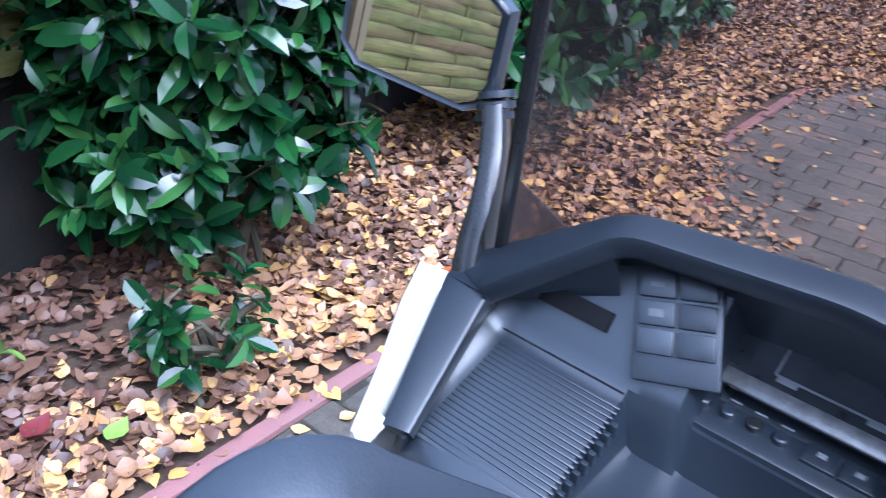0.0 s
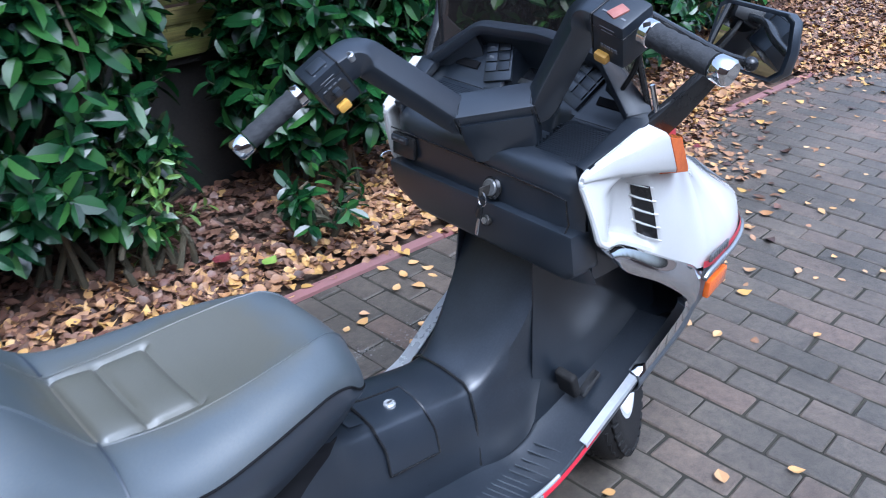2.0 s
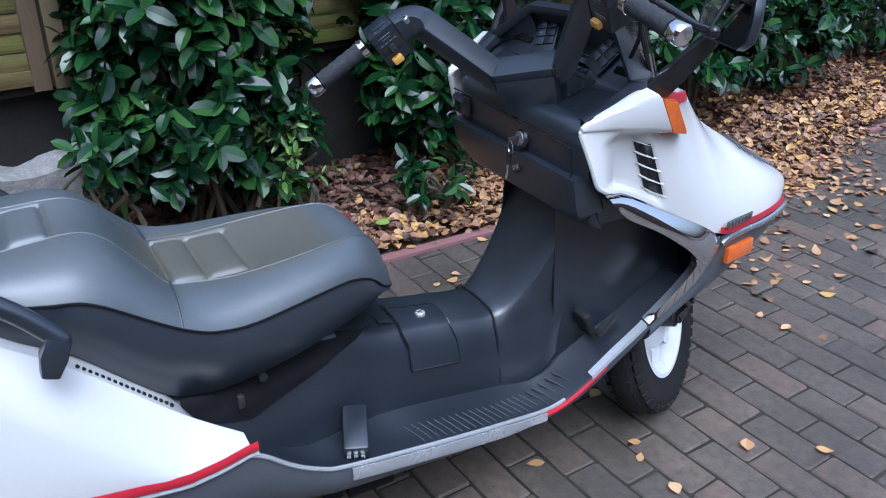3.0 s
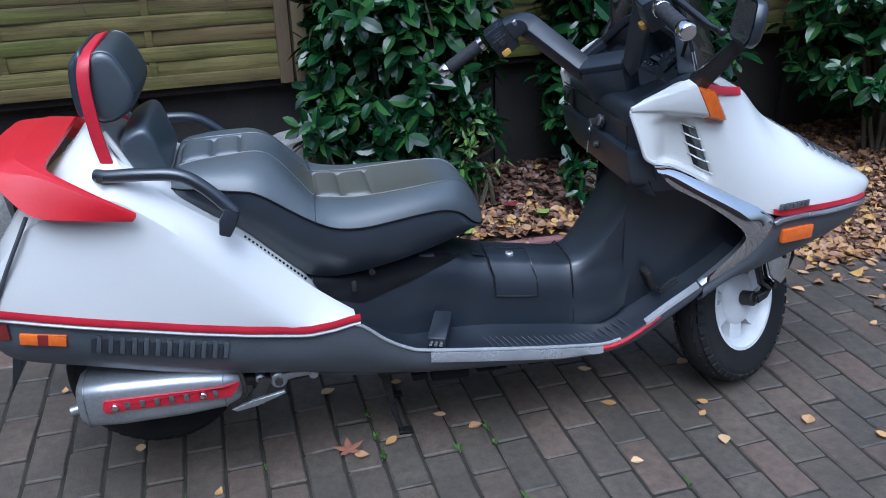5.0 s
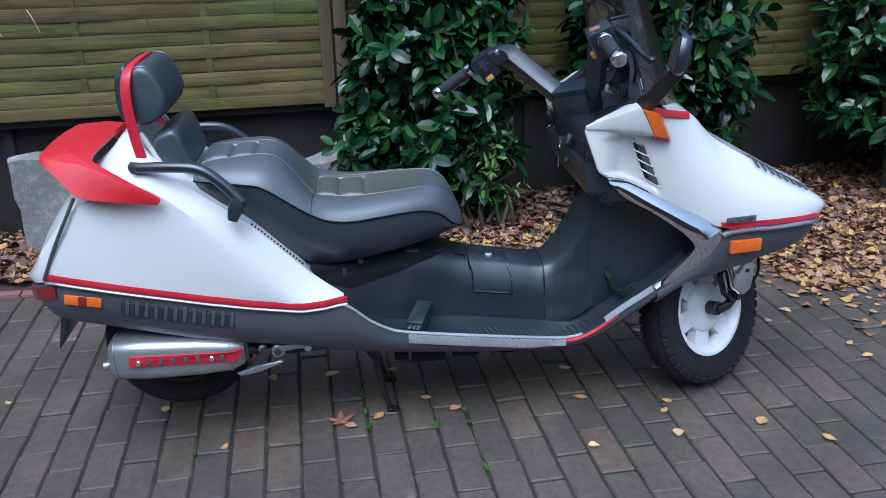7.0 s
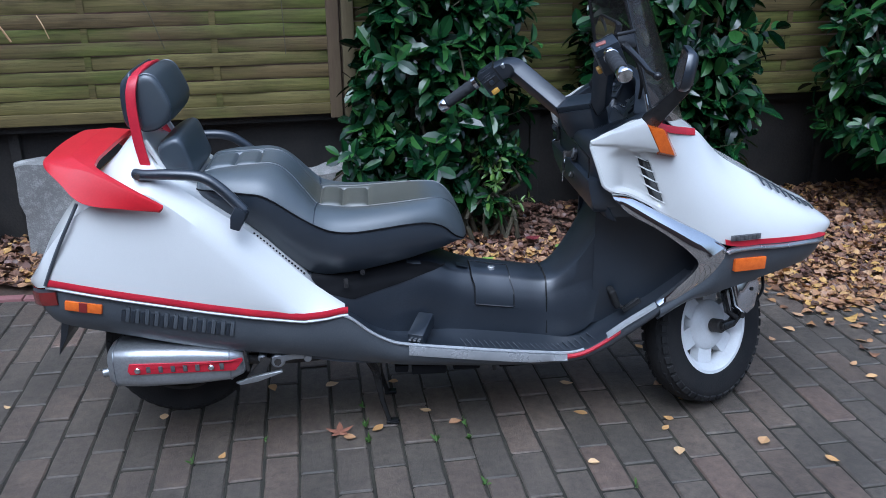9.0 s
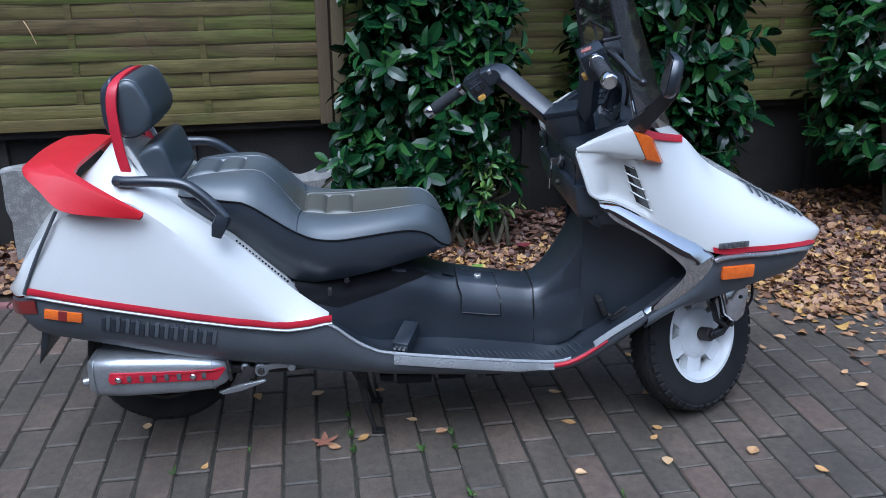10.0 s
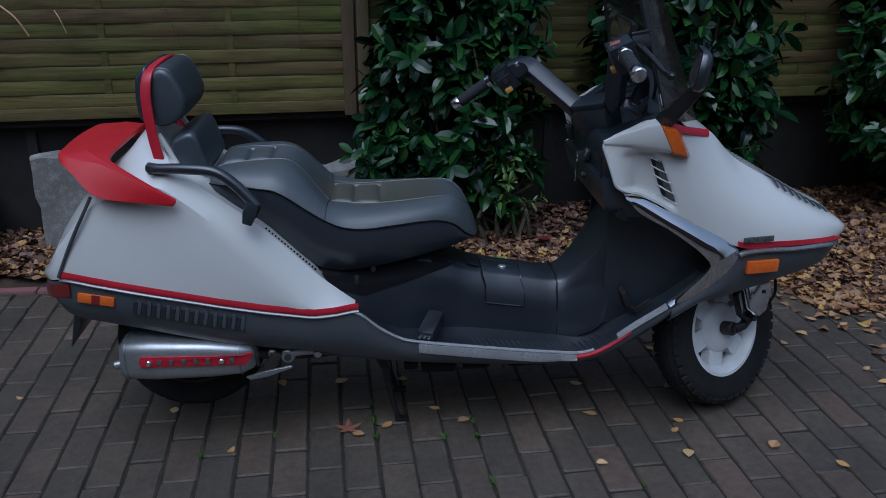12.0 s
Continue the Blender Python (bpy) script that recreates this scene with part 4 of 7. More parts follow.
# rear body shell: x, sill z, half width, shoulder z, half width, top z, half width
REAR = [
    (-0.885, 0.548, 0.150, 0.562, 0.146, 0.568, 0.10), (-0.845, 0.558, 0.212, 0.598, 0.204, 0.625, 0.14),
    (-0.80, 0.569, 0.240, 0.665, 0.226, 0.700, 0.15), (-0.72, 0.556, 0.254, 0.755, 0.232, 0.800, 0.15),
    (-0.64, 0.540, 0.260, 0.800, 0.232, 0.868, 0.12), (-0.585, 0.5285, 0.262, 0.818, 0.234, 0.925, 0.09),
    (-0.54, 0.519, 0.262, 0.818, 0.238, 0.905, 0.11), (-0.50, 0.5105, 0.262, 0.802, 0.244, 0.855, 0.175),
    (-0.40, 0.489, 0.262, 0.722, 0.254, 0.785, 0.205), (-0.279, 0.4665, 0.262, 0.590, 0.261, 0.693, 0.208),
    (-0.149, 0.446, 0.259, 0.476, 0.258, 0.562, 0.202), (-0.09, 0.4475, 0.252, 0.466, 0.250, 0.508, 0.198),
    (-0.035, 0.456, 0.246, 0.462, 0.240, 0.466, 0.20)]
rows = []
for x, zb, wb, zs, ws, zt, wt in smooth_table(REAR, 49):
    half = []
    for k in range(8):
        v = k / 7
        half.append((wb + (ws - wb) * v + 0.005 * math.sin(math.pi * v), zb + (zs - zb) * v))
    mid = ((ws * 0.56 + wt * 0.44) + 0.002, zs + (zt - zs) * 0.45)
    tuck = min(1, max(0, (x + 0.145) / 0.05))
    half += [mid, (wt + (ws - wt) * 0.14, zs + (zt - zs) * 0.87), (wt, zt), (wt * 0.6 + (wt * 0.4 - 0.006) * tuck, zt + 0.006 - 0.03 * tuck), (wt * 0.25 + (wt * 0.75 - 0.012) * tuck, zt + 0.009 - 0.06 * tuck)]
    rows.append([(x, -y, z) for y, z in half] + [(x, y, z) for y, z in reversed(half)])
rear_body = P("rear_body", shell(grid(rows), 0.003), WHITE, "white pearl rear body shell", angle=36)


def rear_edge(x):
    return lerp_table([(r[0], r[1], r[2]) for r in REAR], x)


for s in (-1, 1):
    # seam that parts the tail cover from the side panel
    seam = [(-0.814, s * 0.240, 0.575), (-0.788, s * 0.243, 0.63), (-0.760, s * 0.246, 0.685), (-0.730, s * 0.246, 0.74), (-0.700, s * 0.239, 0.796)]
    P("panel_seam", tube(spline(seam, 14), 0.0050, 6), GREY, "", rear_body)
    xs = [-0.815 + 0.79 * k / 40 for k in range(41)]
    top = [(x, rear_edge(x)[1], rear_edge(x)[0]) for x in xs]
    P("red_stripe", grid([[(x, s * (w + 0.0045), z + 0.024), (x, s * (w + 0.0065), z + 0.016), (x, s * (w + 0.0065), z + 0.008), (x, s * (w + 0.0045), z + 0.004)] for x, w, z in top]),
      RED_TAPE, "thin red pinstripe tape", rear_body)
    P("chrome_line", tube([(x, s * (w + 0.002), z - 0.002) for x, w, z in top], 0.0042, 6), BRIGHT, "", rear_body)
    # perforated ventilation strip beside the seat
    for k in range(17):
        u = k / 16
        c = Vector((-0.268 + 0.125 * u, s * (0.1975 - 0.010 * u), 0.684 - 0.126 * u))
        P("vent_hole", rbox(c, (0.0055, 0.006, 0.006), 0.001, rot=Matrix.Rotation(radians(45), 3, "Y")), GLOSS_BLACK, "", rear_body)

# lower grey side panels and sills: x, top z, bottom z, half width
SILL = [(-0.872, 0.543, 0.515, 0.175), (-0.84, 0.553, 0.470, 0.214), (-0.79, 0.563, 0.446, 0.238), (-0.66, 0.541, 0.420, 0.252), (-0.41, 0.488, 0.362, 0.256),
        (-0.17, 0.446, 0.325, 0.252), (-0.06, 0.450, 0.303, 0.247), (-0.02, 0.440, 0.297, 0.247), (0.03, 0.399, 0.290, 0.249), (0.08, 0.370, 0.283, 0.251),
        (0.14, 0.354, 0.276, 0.254), (0.377, 0.321, 0.258, 0.250), (0.52, 0.302, 0.250, 0.243), (0.60, 0.293, 0.250, 0.238), (0.65, 0.302, 0.258, 0.238),
        (0.70, 0.330, 0.276, 0.241), (0.77, 0.383, 0.322, 0.246), (0.85, 0.437, 0.382, 0.249), (0.91, 0.487, 0.432, 0.250), (0.96, 0.53, 0.462, 0.25)]
sill_fine = smooth_table(SILL, 77)
for s in (-1, 1):
    rows = []
    for x, zt, zb, w in sill_fine:
        r = []
        for k in range(7):
            v = k / 6
            r.append((x, s * (w + 0.004 * math.sin(math.pi * v) - 0.028 * v ** 3), zt + (zb - zt) * v))
        rows.append(r)
    side = P("lower_side_panel", shell(grid(rows), 0.004), GREY, "dark grey lower side panel")
    edge = [(x, s * (w + 0.001), zt + 0.003) for x, zt, zb, w in sill_fine if -0.045 < x < 0.66]
    P("chrome_edge", tube(edge, 0.0045, 7), BRIGHT, "chrome trim line", side)
    plate = [q for q in sill_fine if 0.136 < q[0] < 0.605]
    P("sill_plate", shell(grid([[(x, s * (w + 0.007), zt - 0.001), (x, s * (w + 0.009), zt - 0.02), (x, s * (w + 0.007), zt - 0.029 + 0.012 * max(0, (x - 0.5) / 0.1))] for x, zt, zb, w in plate]), 0.003), KICK, "polished sill plate", side)
    pink = [q for q in sill_fine if 0.598 < q[0] < 0.757]
    P("red_stripe", grid([[(x, s * (w + 0.003), zt - 0.001), (x, s * (w + 0.007), zt - 0.008), (x, s * (w + 0.005), zt - 0.015)] for x, zt, zb, w in pink]), RED_TAPE, "", side)
    white = [q for q in sill_fine if (0.70 if s < 0 else 0.62) < q[0] < (0.865 if s < 0 else 0.95)]
    P("bright_strip", shell(grid([[(x, s * (w - (0.011 if s < 0 else 0.028)), zt + 0.006), (x, s * (w + 0.003), zt + 0.004), (x, s * (w + 0.005), zt - 0.002)] for x, zt, zb, w in white]), 0.003), BRIGHT if s < 0 else KICK, "bright metal kick strip", side)
    # ventilation slots in the lower rear side
    for k in range(12):
        x = -0.622 + 0.0245 * k
        zt, zb, w = lerp_table(SILL, x)
        tilt = Matrix.Rotation(radians(11), 3, "Y")
        P("vent_slot", rbox((x, s * (w + 0.001), zt - 0.046), (0.0115, 0.012, 0.036), 0.003, rot=tilt), PLASTIC, "", side)
        P("vent_fin", rbox((x + 0.0122, s * (w + 0.003), zt - 0.044), (0.011, 0.010, 0.042), 0.002, rot=tilt), GREY, "", side)
    P("side_reflector", rbox((-0.722, s * 0.2505, 0.513), (0.098, 0.012, 0.027), 0.004, rot=Matrix.Rotation(radians(8), 3, "Y") @ Matrix.Rotation(radians(s * 5), 3, "Z")), ORANGE, "orange side reflector", side)
    P("reflector_rib", rbox((-0.722, s * 0.2512, 0.513), (0.022, 0.0128, 0.0265), 0.001, rot=Matrix.Rotation(radians(8), 3, "Y") @ Matrix.Rotation(radians(s * 5), 3, "Z")), RED_LENS, "", side)
    P("tail_lens", shell(grid([[(x, s * (w + 0.009), zt - 0.006), (x, s * (w + 0.010), zt - 0.022), (x, s * (w + 0.006), zt - 0.044)] for x, zt, zb, w in smooth_table(SILL[:3], 8)]), 0.004), RED_LENS, "dark red tail lens", side)
# tail: number plate bracket and mud flap
P("tail_panel", rbox((-0.865, 0, 0.535), (0.03, 0.32, 0.05), 0.01), RED_LENS, "red tail lamp bar")
P("mud_flap", slab([(-0.80, -0.10, 0.47), (-0.835, -0.10, 0.45), (-0.872, -0.095, 0.29), (-0.84, -0.095, 0.35)], 0.19, 1, 0.003), PLASTIC, "black rubber mud flap")

# spoiler: a red wing on two arms; lower outer edge, crease and inner edge, from the arm's tip to the middle
WING = [((-0.490, -0.278, 0.781), (-0.477, -0.277, 0.792), (-0.479, -0.268, 0.794)), ((-0.573, -0.285, 0.792), (-0.554, -0.278, 0.836), (-0.552, -0.262, 0.839)),
        ((-0.676, -0.270, 0.806), (-0.655, -0.238, 0.876), (-0.642, -0.215, 0.882)), ((-0.735, -0.238, 0.853), (-0.722, -0.215, 0.887), (-0.652, -0.185, 0.893)),
        ((-0.783, -0.190, 0.886), (-0.778, -0.182, 0.897), (-0.653, -0.150, 0.898)), ((-0.794, -0.10, 0.891), (-0.788, -0.10, 0.901), (-0.650, -0.10, 0.901)), ((-0.796, 0, 0.893), (-0.790, 0, 0.903), (-0.648, 0, 0.903))]
WING = WING + [tuple((p[0], -p[1], p[2]) for p in w) for w in reversed(WING[:-1])]
edges = [spline([w[k] for w in WING], 73) for k in range(3)]
rows = []
for a, c, b in zip(*edges):
    top = c.lerp(b, 0.5) + Vector((0, 0, 0.05 * (b - c).length))
    under = Vector((0, 0, -1)) * min(0.018, 0.25 * (b - a).length + 0.004)
    rows.append([a, a.lerp(c, 0.5) + (a - b).normalized() * 0.003, c.lerp(a, 0.06), c.lerp(b, 0.04), c.lerp(b, 0.25).lerp(top, 0.6), top, c.lerp(b, 0.8).lerp(top, 0.4), b, b + under * 0.6, b.lerp(a, 0.2) + under, a.lerp(b, 0.25) + under * 0.8])
P("spoiler", grid(rows, close=True, cap=True), RED_PAINT, "red rear spoiler wing", angle=18)

# seat: x, seam half width, seam z, shoulder half width, shoulder z, crown z, lower half width, lower z
SEAT = [
    (-0.415, 0.150, 0.800, 0.100, 0.815, 0.818, 0.150, 0.775), (-0.395, 0.172, 0.802, 0.095, 0.834, 0.832, 0.165, 0.765), (-0.340, 0.190, 0.802, 0.087, 0.842, 0.838, 0.180, 0.730),
    (-0.284, 0.202, 0.797, 0.081, 0.845, 0.839, 0.172, 0.695), (-0.245, 0.206, 0.792, 0.078, 0.847, 0.841, 0.172, 0.660), (-0.215, 0.208, 0.778, 0.077, 0.844, 0.838, 0.171, 0.628),
    (-0.190, 0.208, 0.761, 0.078, 0.832, 0.827, 0.170, 0.602), (-0.165, 0.208, 0.743, 0.081, 0.808, 0.804, 0.168, 0.578), (-0.130, 0.208, 0.719, 0.086, 0.764, 0.760, 0.164, 0.550),
    (-0.100, 0.207, 0.701, 0.092, 0.730, 0.727, 0.162, 0.540), (-0.060, 0.205, 0.684, 0.098, 0.724, 0.719, 0.170, 0.541), (0.000, 0.201, 0.677, 0.103, 0.720, 0.714, 0.170, 0.547),
    (0.080, 0.187, 0.681, 0.103, 0.724, 0.716, 0.164, 0.560), (0.147, 0.171, 0.684, 0.098, 0.729, 0.723, 0.150, 0.571), (0.205, 0.152, 0.680, 0.091, 0.733, 0.731, 0.135, 0.582),
    (0.250, 0.134, 0.662, 0.082, 0.730, 0.731, 0.120, 0.590), (0.285, 0.112, 0.628, 0.068, 0.704, 0.708, 0.100, 0.597), (0.312, 0.088, 0.610, 0.052, 0.655, 0.660, 0.078, 0.600), (0.325, 0.052, 0.606, 0.034, 0.620, 0.623, 0.046, 0.602)]
seat_fine = smooth_table(SEAT, 193)
TUFT_DRIVER, TUFT_REAR = (-0.094, -0.030, 0.044), (-0.400, -0.324, -0.258)


def quilt(x, y):
    """Depth of the quilting seams and puff of the cushions between them."""
    d = 0.0
    for xs, yw in ((TUFT_DRIVER, 0.086), (TUFT_REAR, 0.070)):
        x0, x1 = xs[0], xs[-1]
        if x0 - 0.02 < x < x1 + 0.02 and abs(y) < yw + 0.02:
            side = math.exp(-max(0, abs(y) - yw) / 0.004)
            for xx in xs:
                d -= 0.0062 * math.exp(-((x - xx) / 0.0045) ** 2) * side
            if x0 <= x <= x1:
                d -= 0.0062 * math.exp(-((abs(y) - yw) / 0.0045) ** 2)
                for a, b in zip(xs, xs[1:]):
                    if a < x < b and abs(y) < yw:
                        d += 0.0085 * (1 - abs(2 * (x - a) / (b - a) - 1) ** 3) * (1 - (abs(y) / yw) ** 5)
    return d


def seat_flank(ws, zs, we, ze):
    """The stuffed side between the seam and the crease of the sitting panel."""
    d = Vector((we - ws, ze - zs))
    n = Vector((d.y, -d.x)).normalized()
    n = n if n.x > 0 else -n
    return [(ws + d.x * v + n.x * 0.17 * d.length * math.sin(math.pi * v ** 0.8), zs + d.y * v + n.y * 0.17 * d.length * math.sin(math.pi * v ** 0.8)) for v in [k / 9 for k in range(10)]]


rows, low_rows = [], []
for x, ws, zs, we, ze, zc, wl, zl in seat_fine:
    half = seat_flank(ws, zs, we, ze)
    for k in range(1, 29):
        v = k / 28
        y = we * (1 - v)
        half.append((y, ze + (zc - ze) * math.sin(v * math.pi / 2) + quilt(x, y)))
    rows.append([(x, -y, z) for y, z in half] + [(x, y, z) for y, z in reversed(half[:-1])])
    lows = [(ws - 0.002, zs - 0.001), (ws + 0.001, zs - 0.02 * min(1, (zs - zl) / 0.06)), ((ws + wl) / 2 + 0.006, (zs + zl) / 2), (wl, zl + 0.006), (wl - 0.012, zl)]
    low_rows.append([(x, -y, z) for y, z in lows] + [(x, 0, zl)] + [(x, y, z) for y, z in reversed(lows)])
seat = P("seat", grid(rows, cap=True), VINYL, "stepped grey vinyl double seat with quilted cushions", angle=40)
P("seat_side", grid(low_rows, cap=True), VINYL_SIDE, "dark vinyl seat side", seat, angle=60)
for s in (-1, 1):
    P("piping", tube([(x, s * (ws + 0.001), zs) for x, ws, zs, *_ in seat_fine[::2]], 0.0021, 6), MATT_BLACK, "", seat)
    drop = [(x, ws, zs, we, ze) for x, ws, zs, we, ze, *_ in seat_fine if -0.105 < x < -0.092][0]
    x, ws, zs, we, ze = drop
    P("stitch_line", tube([(x - 0.006 + 0.0012 * k, s * (y + 0.0008), z + 0.0005) for k, (y, z) in enumerate(seat_flank(ws, zs, we, ze))], 0.0020, 5), VINYL_SIDE, "", seat)
    P("crease_piping", tube([(x, s * we, ze + 0.0005) for x, ws, zs, we, ze, *_ in seat_fine[10:-14:2]], 0.0016, 5), VINYL, "", seat)
for xs, wide in ((TUFT_DRIVER, 0.086), (TUFT_REAR, 0.070)):
    for xx in xs:
        path = []
        for k in range(13):
            y = -wide + 2 * wide * k / 12
            q = lerp_table(seat_fine, xx)
            we, ze, zc = q[2], q[3], q[4]
            v = 1 - abs(y) / we
            path.append((xx, y, ze + (zc - ze) * math.sin(max(v, 0) * math.pi / 2) + quilt(xx, y) + 0.0005))
        P("quilt_seam", tube(path, 0.0016, 5), VINYL_WORN, "", seat)

for s in (-1, 1):
    P("seat_latch", rbox((-0.029, s * 0.186, 0.522), (0.012, 0.012, 0.026), 0.003), DARK_METAL, "", seat)
    P("seat_rubber", cyl((0.018, s * 0.160, 0.548), (0.018, s * 0.176, 0.548), 0.008, 10), GLOSS_BLACK, "", seat)
# passenger cushion and backrest
P("lumbar_cushion", cushion([(-0.487, 0.826), (-0.505, 0.866), (-0.509, 0.908), (-0.490, 0.927), (-0.458, 0.938), (-0.440, 0.922), (-0.425, 0.875), (-0.415, 0.834), (-0.445, 0.822)], 0.140, 0.03), VINYL_BACK, "dark vinyl passenger cushion", angle=60)
PAD_FRONT = [(-0.545, 1.086), (-0.532, 1.101), (-0.514, 1.106), (-0.494, 1.097), (-0.479, 1.072), (-0.466, 1.040), (-0.460, 1.012), (-0.470, 0.982), (-0.494, 0.962), (-0.520, 0.953), (-0.545, 0.958), (-0.551, 1.000), (-0.551, 1.055)]
pad = P("backrest", cushion(PAD_FRONT, 0.137, 0.05), VINYL_BACK, "padded dark grey vinyl backrest", angle=60)
P("back_shell", cushion([(-0.553, 1.106), (-0.570, 1.098), (-0.585, 1.076), (-0.589, 1.023), (-0.584, 0.972), (-0.570, 0.960), (-0.553, 0.964), (-0.551, 1.03)], 0.128, 0.02), VINYL_SIDE, "", pad, angle=60)
pad_ring = ring_of([(x, 0, z) for x, z in PAD_FRONT], 44)
pad_mid = sum(pad_ring, Vector()) / 44
for s in (-1, 1):
    P("piping", tube([pad_mid + (p - pad_mid) * 0.972 + Vector((0, s * 0.1265, 0)) for p in pad_ring + pad_ring[:1]], 0.0022, 5), VINYL_SIDE, "", pad)
bend = spline([(-0.535, -0.157, 0.856), (-0.547, -0.157, 0.93), (-0.553, -0.155, 1.005), (-0.553, -0.150, 1.052), (-0.548, -0.139, 1.084), (-0.543, -0.114, 1.100), (-0.538, -0.06, 1.108), (-0.537, 0, 1.110)], 34)
bend = bend + [Vector((p.x, -p.y, p.z)) for p in reversed(bend[:-1])]
P("backrest_hoop", bar(bend, 0.008, 0.026, 0.0025, up=(1, 0, 0.25)), RED_TAPE, "red painted steel backrest hoop")
for s in (-1, 1):
    P("hoop_foot", rbox((-0.512, s * 0.135, 0.885), (0.012, 0.016, 0.11), 0.003, rot=Matrix.Rotation(radians(-28), 3, "Y")), WHITE, "white bracket")
    rail = spline([(-0.556, s * 0.196, 0.859), (-0.53, s * 0.210, 0.859), (-0.46, s * 0.225, 0.862), (-0.385, s * 0.235, 0.856), (-0.335, s * 0.243, 0.825), (-0.288, s * 0.252, 0.776), (-0.280, s * 0.253, 0.766)], 40)
    g = P("grab_rail", tube(rail, 0.0145, 12), PLASTIC, "black coated tube grab rail")
    P("rail_foot", bar([(-0.284, s * 0.254, 0.772), (-0.297, s * 0.258, 0.748), (-0.306, s * 0.258, 0.722)], [0.035, 0.035, 0.03], [0.034, 0.038, 0.026], 0.006, up=(1, 0, 0.5)), PLASTIC, "", g)
    P("rail_bolt", cyl((-0.545, s * 0.222, 0.859), (-0.545, s * 0.228, 0.859), 0.008, 10), DARK_METAL, "", g)

# under-seat box, tunnel and leg shield as one black moulding
TUN = [(-0.16, 0.56, 0.165, 0.30, 0.20), (-0.10, 0.545, 0.165, 0.33, 0.215), (0.0, 0.55, 0.14, 0.342, 0.185), (0.12, 0.56, 0.115, 0.338, 0.150), (0.22, 0.54, 0.095, 0.330, 0.125), (0.29, 0.507, 0.082, 0.324, 0.115), (0.38, 0.487, 0.076, 0.318, 0.112),
       (0.469, 0.473, 0.074, 0.310, 0.112), (0.54, 0.462, 0.074, 0.302, 0.112), (0.578, 0.462, 0.078, 0.298, 0.114), (0.61, 0.482, 0.084, 0.298, 0.120), (0.645, 0.522, 0.092, 0.31, 0.126), (0.68, 0.575, 0.100, 0.33, 0.13),
       (0.71, 0.635, 0.104, 0.36, 0.124), (0.73, 0.70, 0.104, 0.39, 0.118), (0.742, 0.75, 0.102, 0.41, 0.112), (0.76, 0.78, 0.10, 0.43, 0.106)]


def tunnel_half(x, zt, wt, zb, wb):
    """Half section of the tunnel, from its foot up to the middle."""
    mid_z = min(zt - 0.052, lerp_table([(0.0, 0.6), (0.2, 0.488), (0.4, 0.438), (0.55, 0.416), (0.6, 0.424), (0.7, 0.466), (0.78, 0.52)], x)[0])
    f = 1 - 0.8 * min(1, max(0, (x - 0.56) / 0.10))
    return [(wb + 0.001, zb - 0.012), (wb, zb + 0.012), (wb - 0.4 * (wb - wt - 0.02), zb + 0.55 * (mid_z - zb)), (wt + 0.016 * f, mid_z), (wt + 0.010 * f, mid_z + 0.009),
            (wt, max(zt - 0.012, mid_z + 0.02)), (wt - 0.012, zt - 0.003), (wt * 0.5, zt + 0.003), (0, zt + 0.005)]


rows = []
for x, zt, wt, zb, wb in smooth_table(TUN, 70):
    half = tunnel_half(x, zt, wt, zb, wb)
    rows.append([(x, -y, z) for y, z in half] + [(x, y, z) for y, z in reversed(half[:-1])])
tunnel = P("centre_tunnel", grid(rows), PLASTIC_DUST, "black plastic centre tunnel", angle=55)
# recess under the seat: its shade put in as a matt black sheet
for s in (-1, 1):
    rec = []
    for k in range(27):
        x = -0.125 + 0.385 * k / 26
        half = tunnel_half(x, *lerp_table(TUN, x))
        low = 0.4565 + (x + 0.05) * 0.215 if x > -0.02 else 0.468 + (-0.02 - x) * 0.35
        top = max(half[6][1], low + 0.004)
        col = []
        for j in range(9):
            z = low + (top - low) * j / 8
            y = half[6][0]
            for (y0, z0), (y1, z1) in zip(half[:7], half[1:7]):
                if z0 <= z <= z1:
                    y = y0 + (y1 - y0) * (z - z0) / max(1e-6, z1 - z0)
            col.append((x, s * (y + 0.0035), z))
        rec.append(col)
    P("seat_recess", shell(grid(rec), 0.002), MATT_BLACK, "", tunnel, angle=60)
# column behind the front wheel, wide and dark, up to the glove box
for s in (-1, 1):
    cheek = []
    for x, zt, zb, w in ((0.70, 0.72, 0.33, 0.125), (0.76, 0.74, 0.36, 0.14), (0.84, 0.72, 0.40, 0.155), (0.92, 0.70, 0.46, 0.17), (1.0, 0.66, 0.52, 0.18)):
        cheek.append([(x, s * (w - 0.03 * k / 6), zb + (zt - zb) * k / 6) for k in range(7)])
    P("inner_cheek", shell(grid(cheek), 0.003), PLASTIC, "black inner leg panel")
P("tunnel_seam", tube([(0.566, y, z) for y, z in ((-0.114, 0.30), (-0.103, 0.36), (-0.096, 0.405), (-0.079, 0.451), (-0.06, 0.4655), (0, 0.4695), (0.06, 0.4655), (0.079, 0.451), (0.096, 0.405), (0.114, 0.30))], 0.0025, 6), GLOSS_BLACK, "", tunnel)
lid_rows = []
for k in range(9):
    x = 0.338 + 0.118 * k / 8
    h = tunnel_half(x, *lerp_table(TUN, x))
    low = [h[2][0] + (h[3][0] - h[2][0]) * 0.25, h[2][1] + (h[3][1] - h[2][1]) * 0.25]
    lid_rows.append([(x + (0.010 if j < 3 else 0), -(y + 0.002), z + (0.0025 if j > 3 else 0.001)) for j, (y, z) in enumerate([low, h[3], h[4], h[5], h[6], h[7], h[8], (-0.02, h[8][1])])])
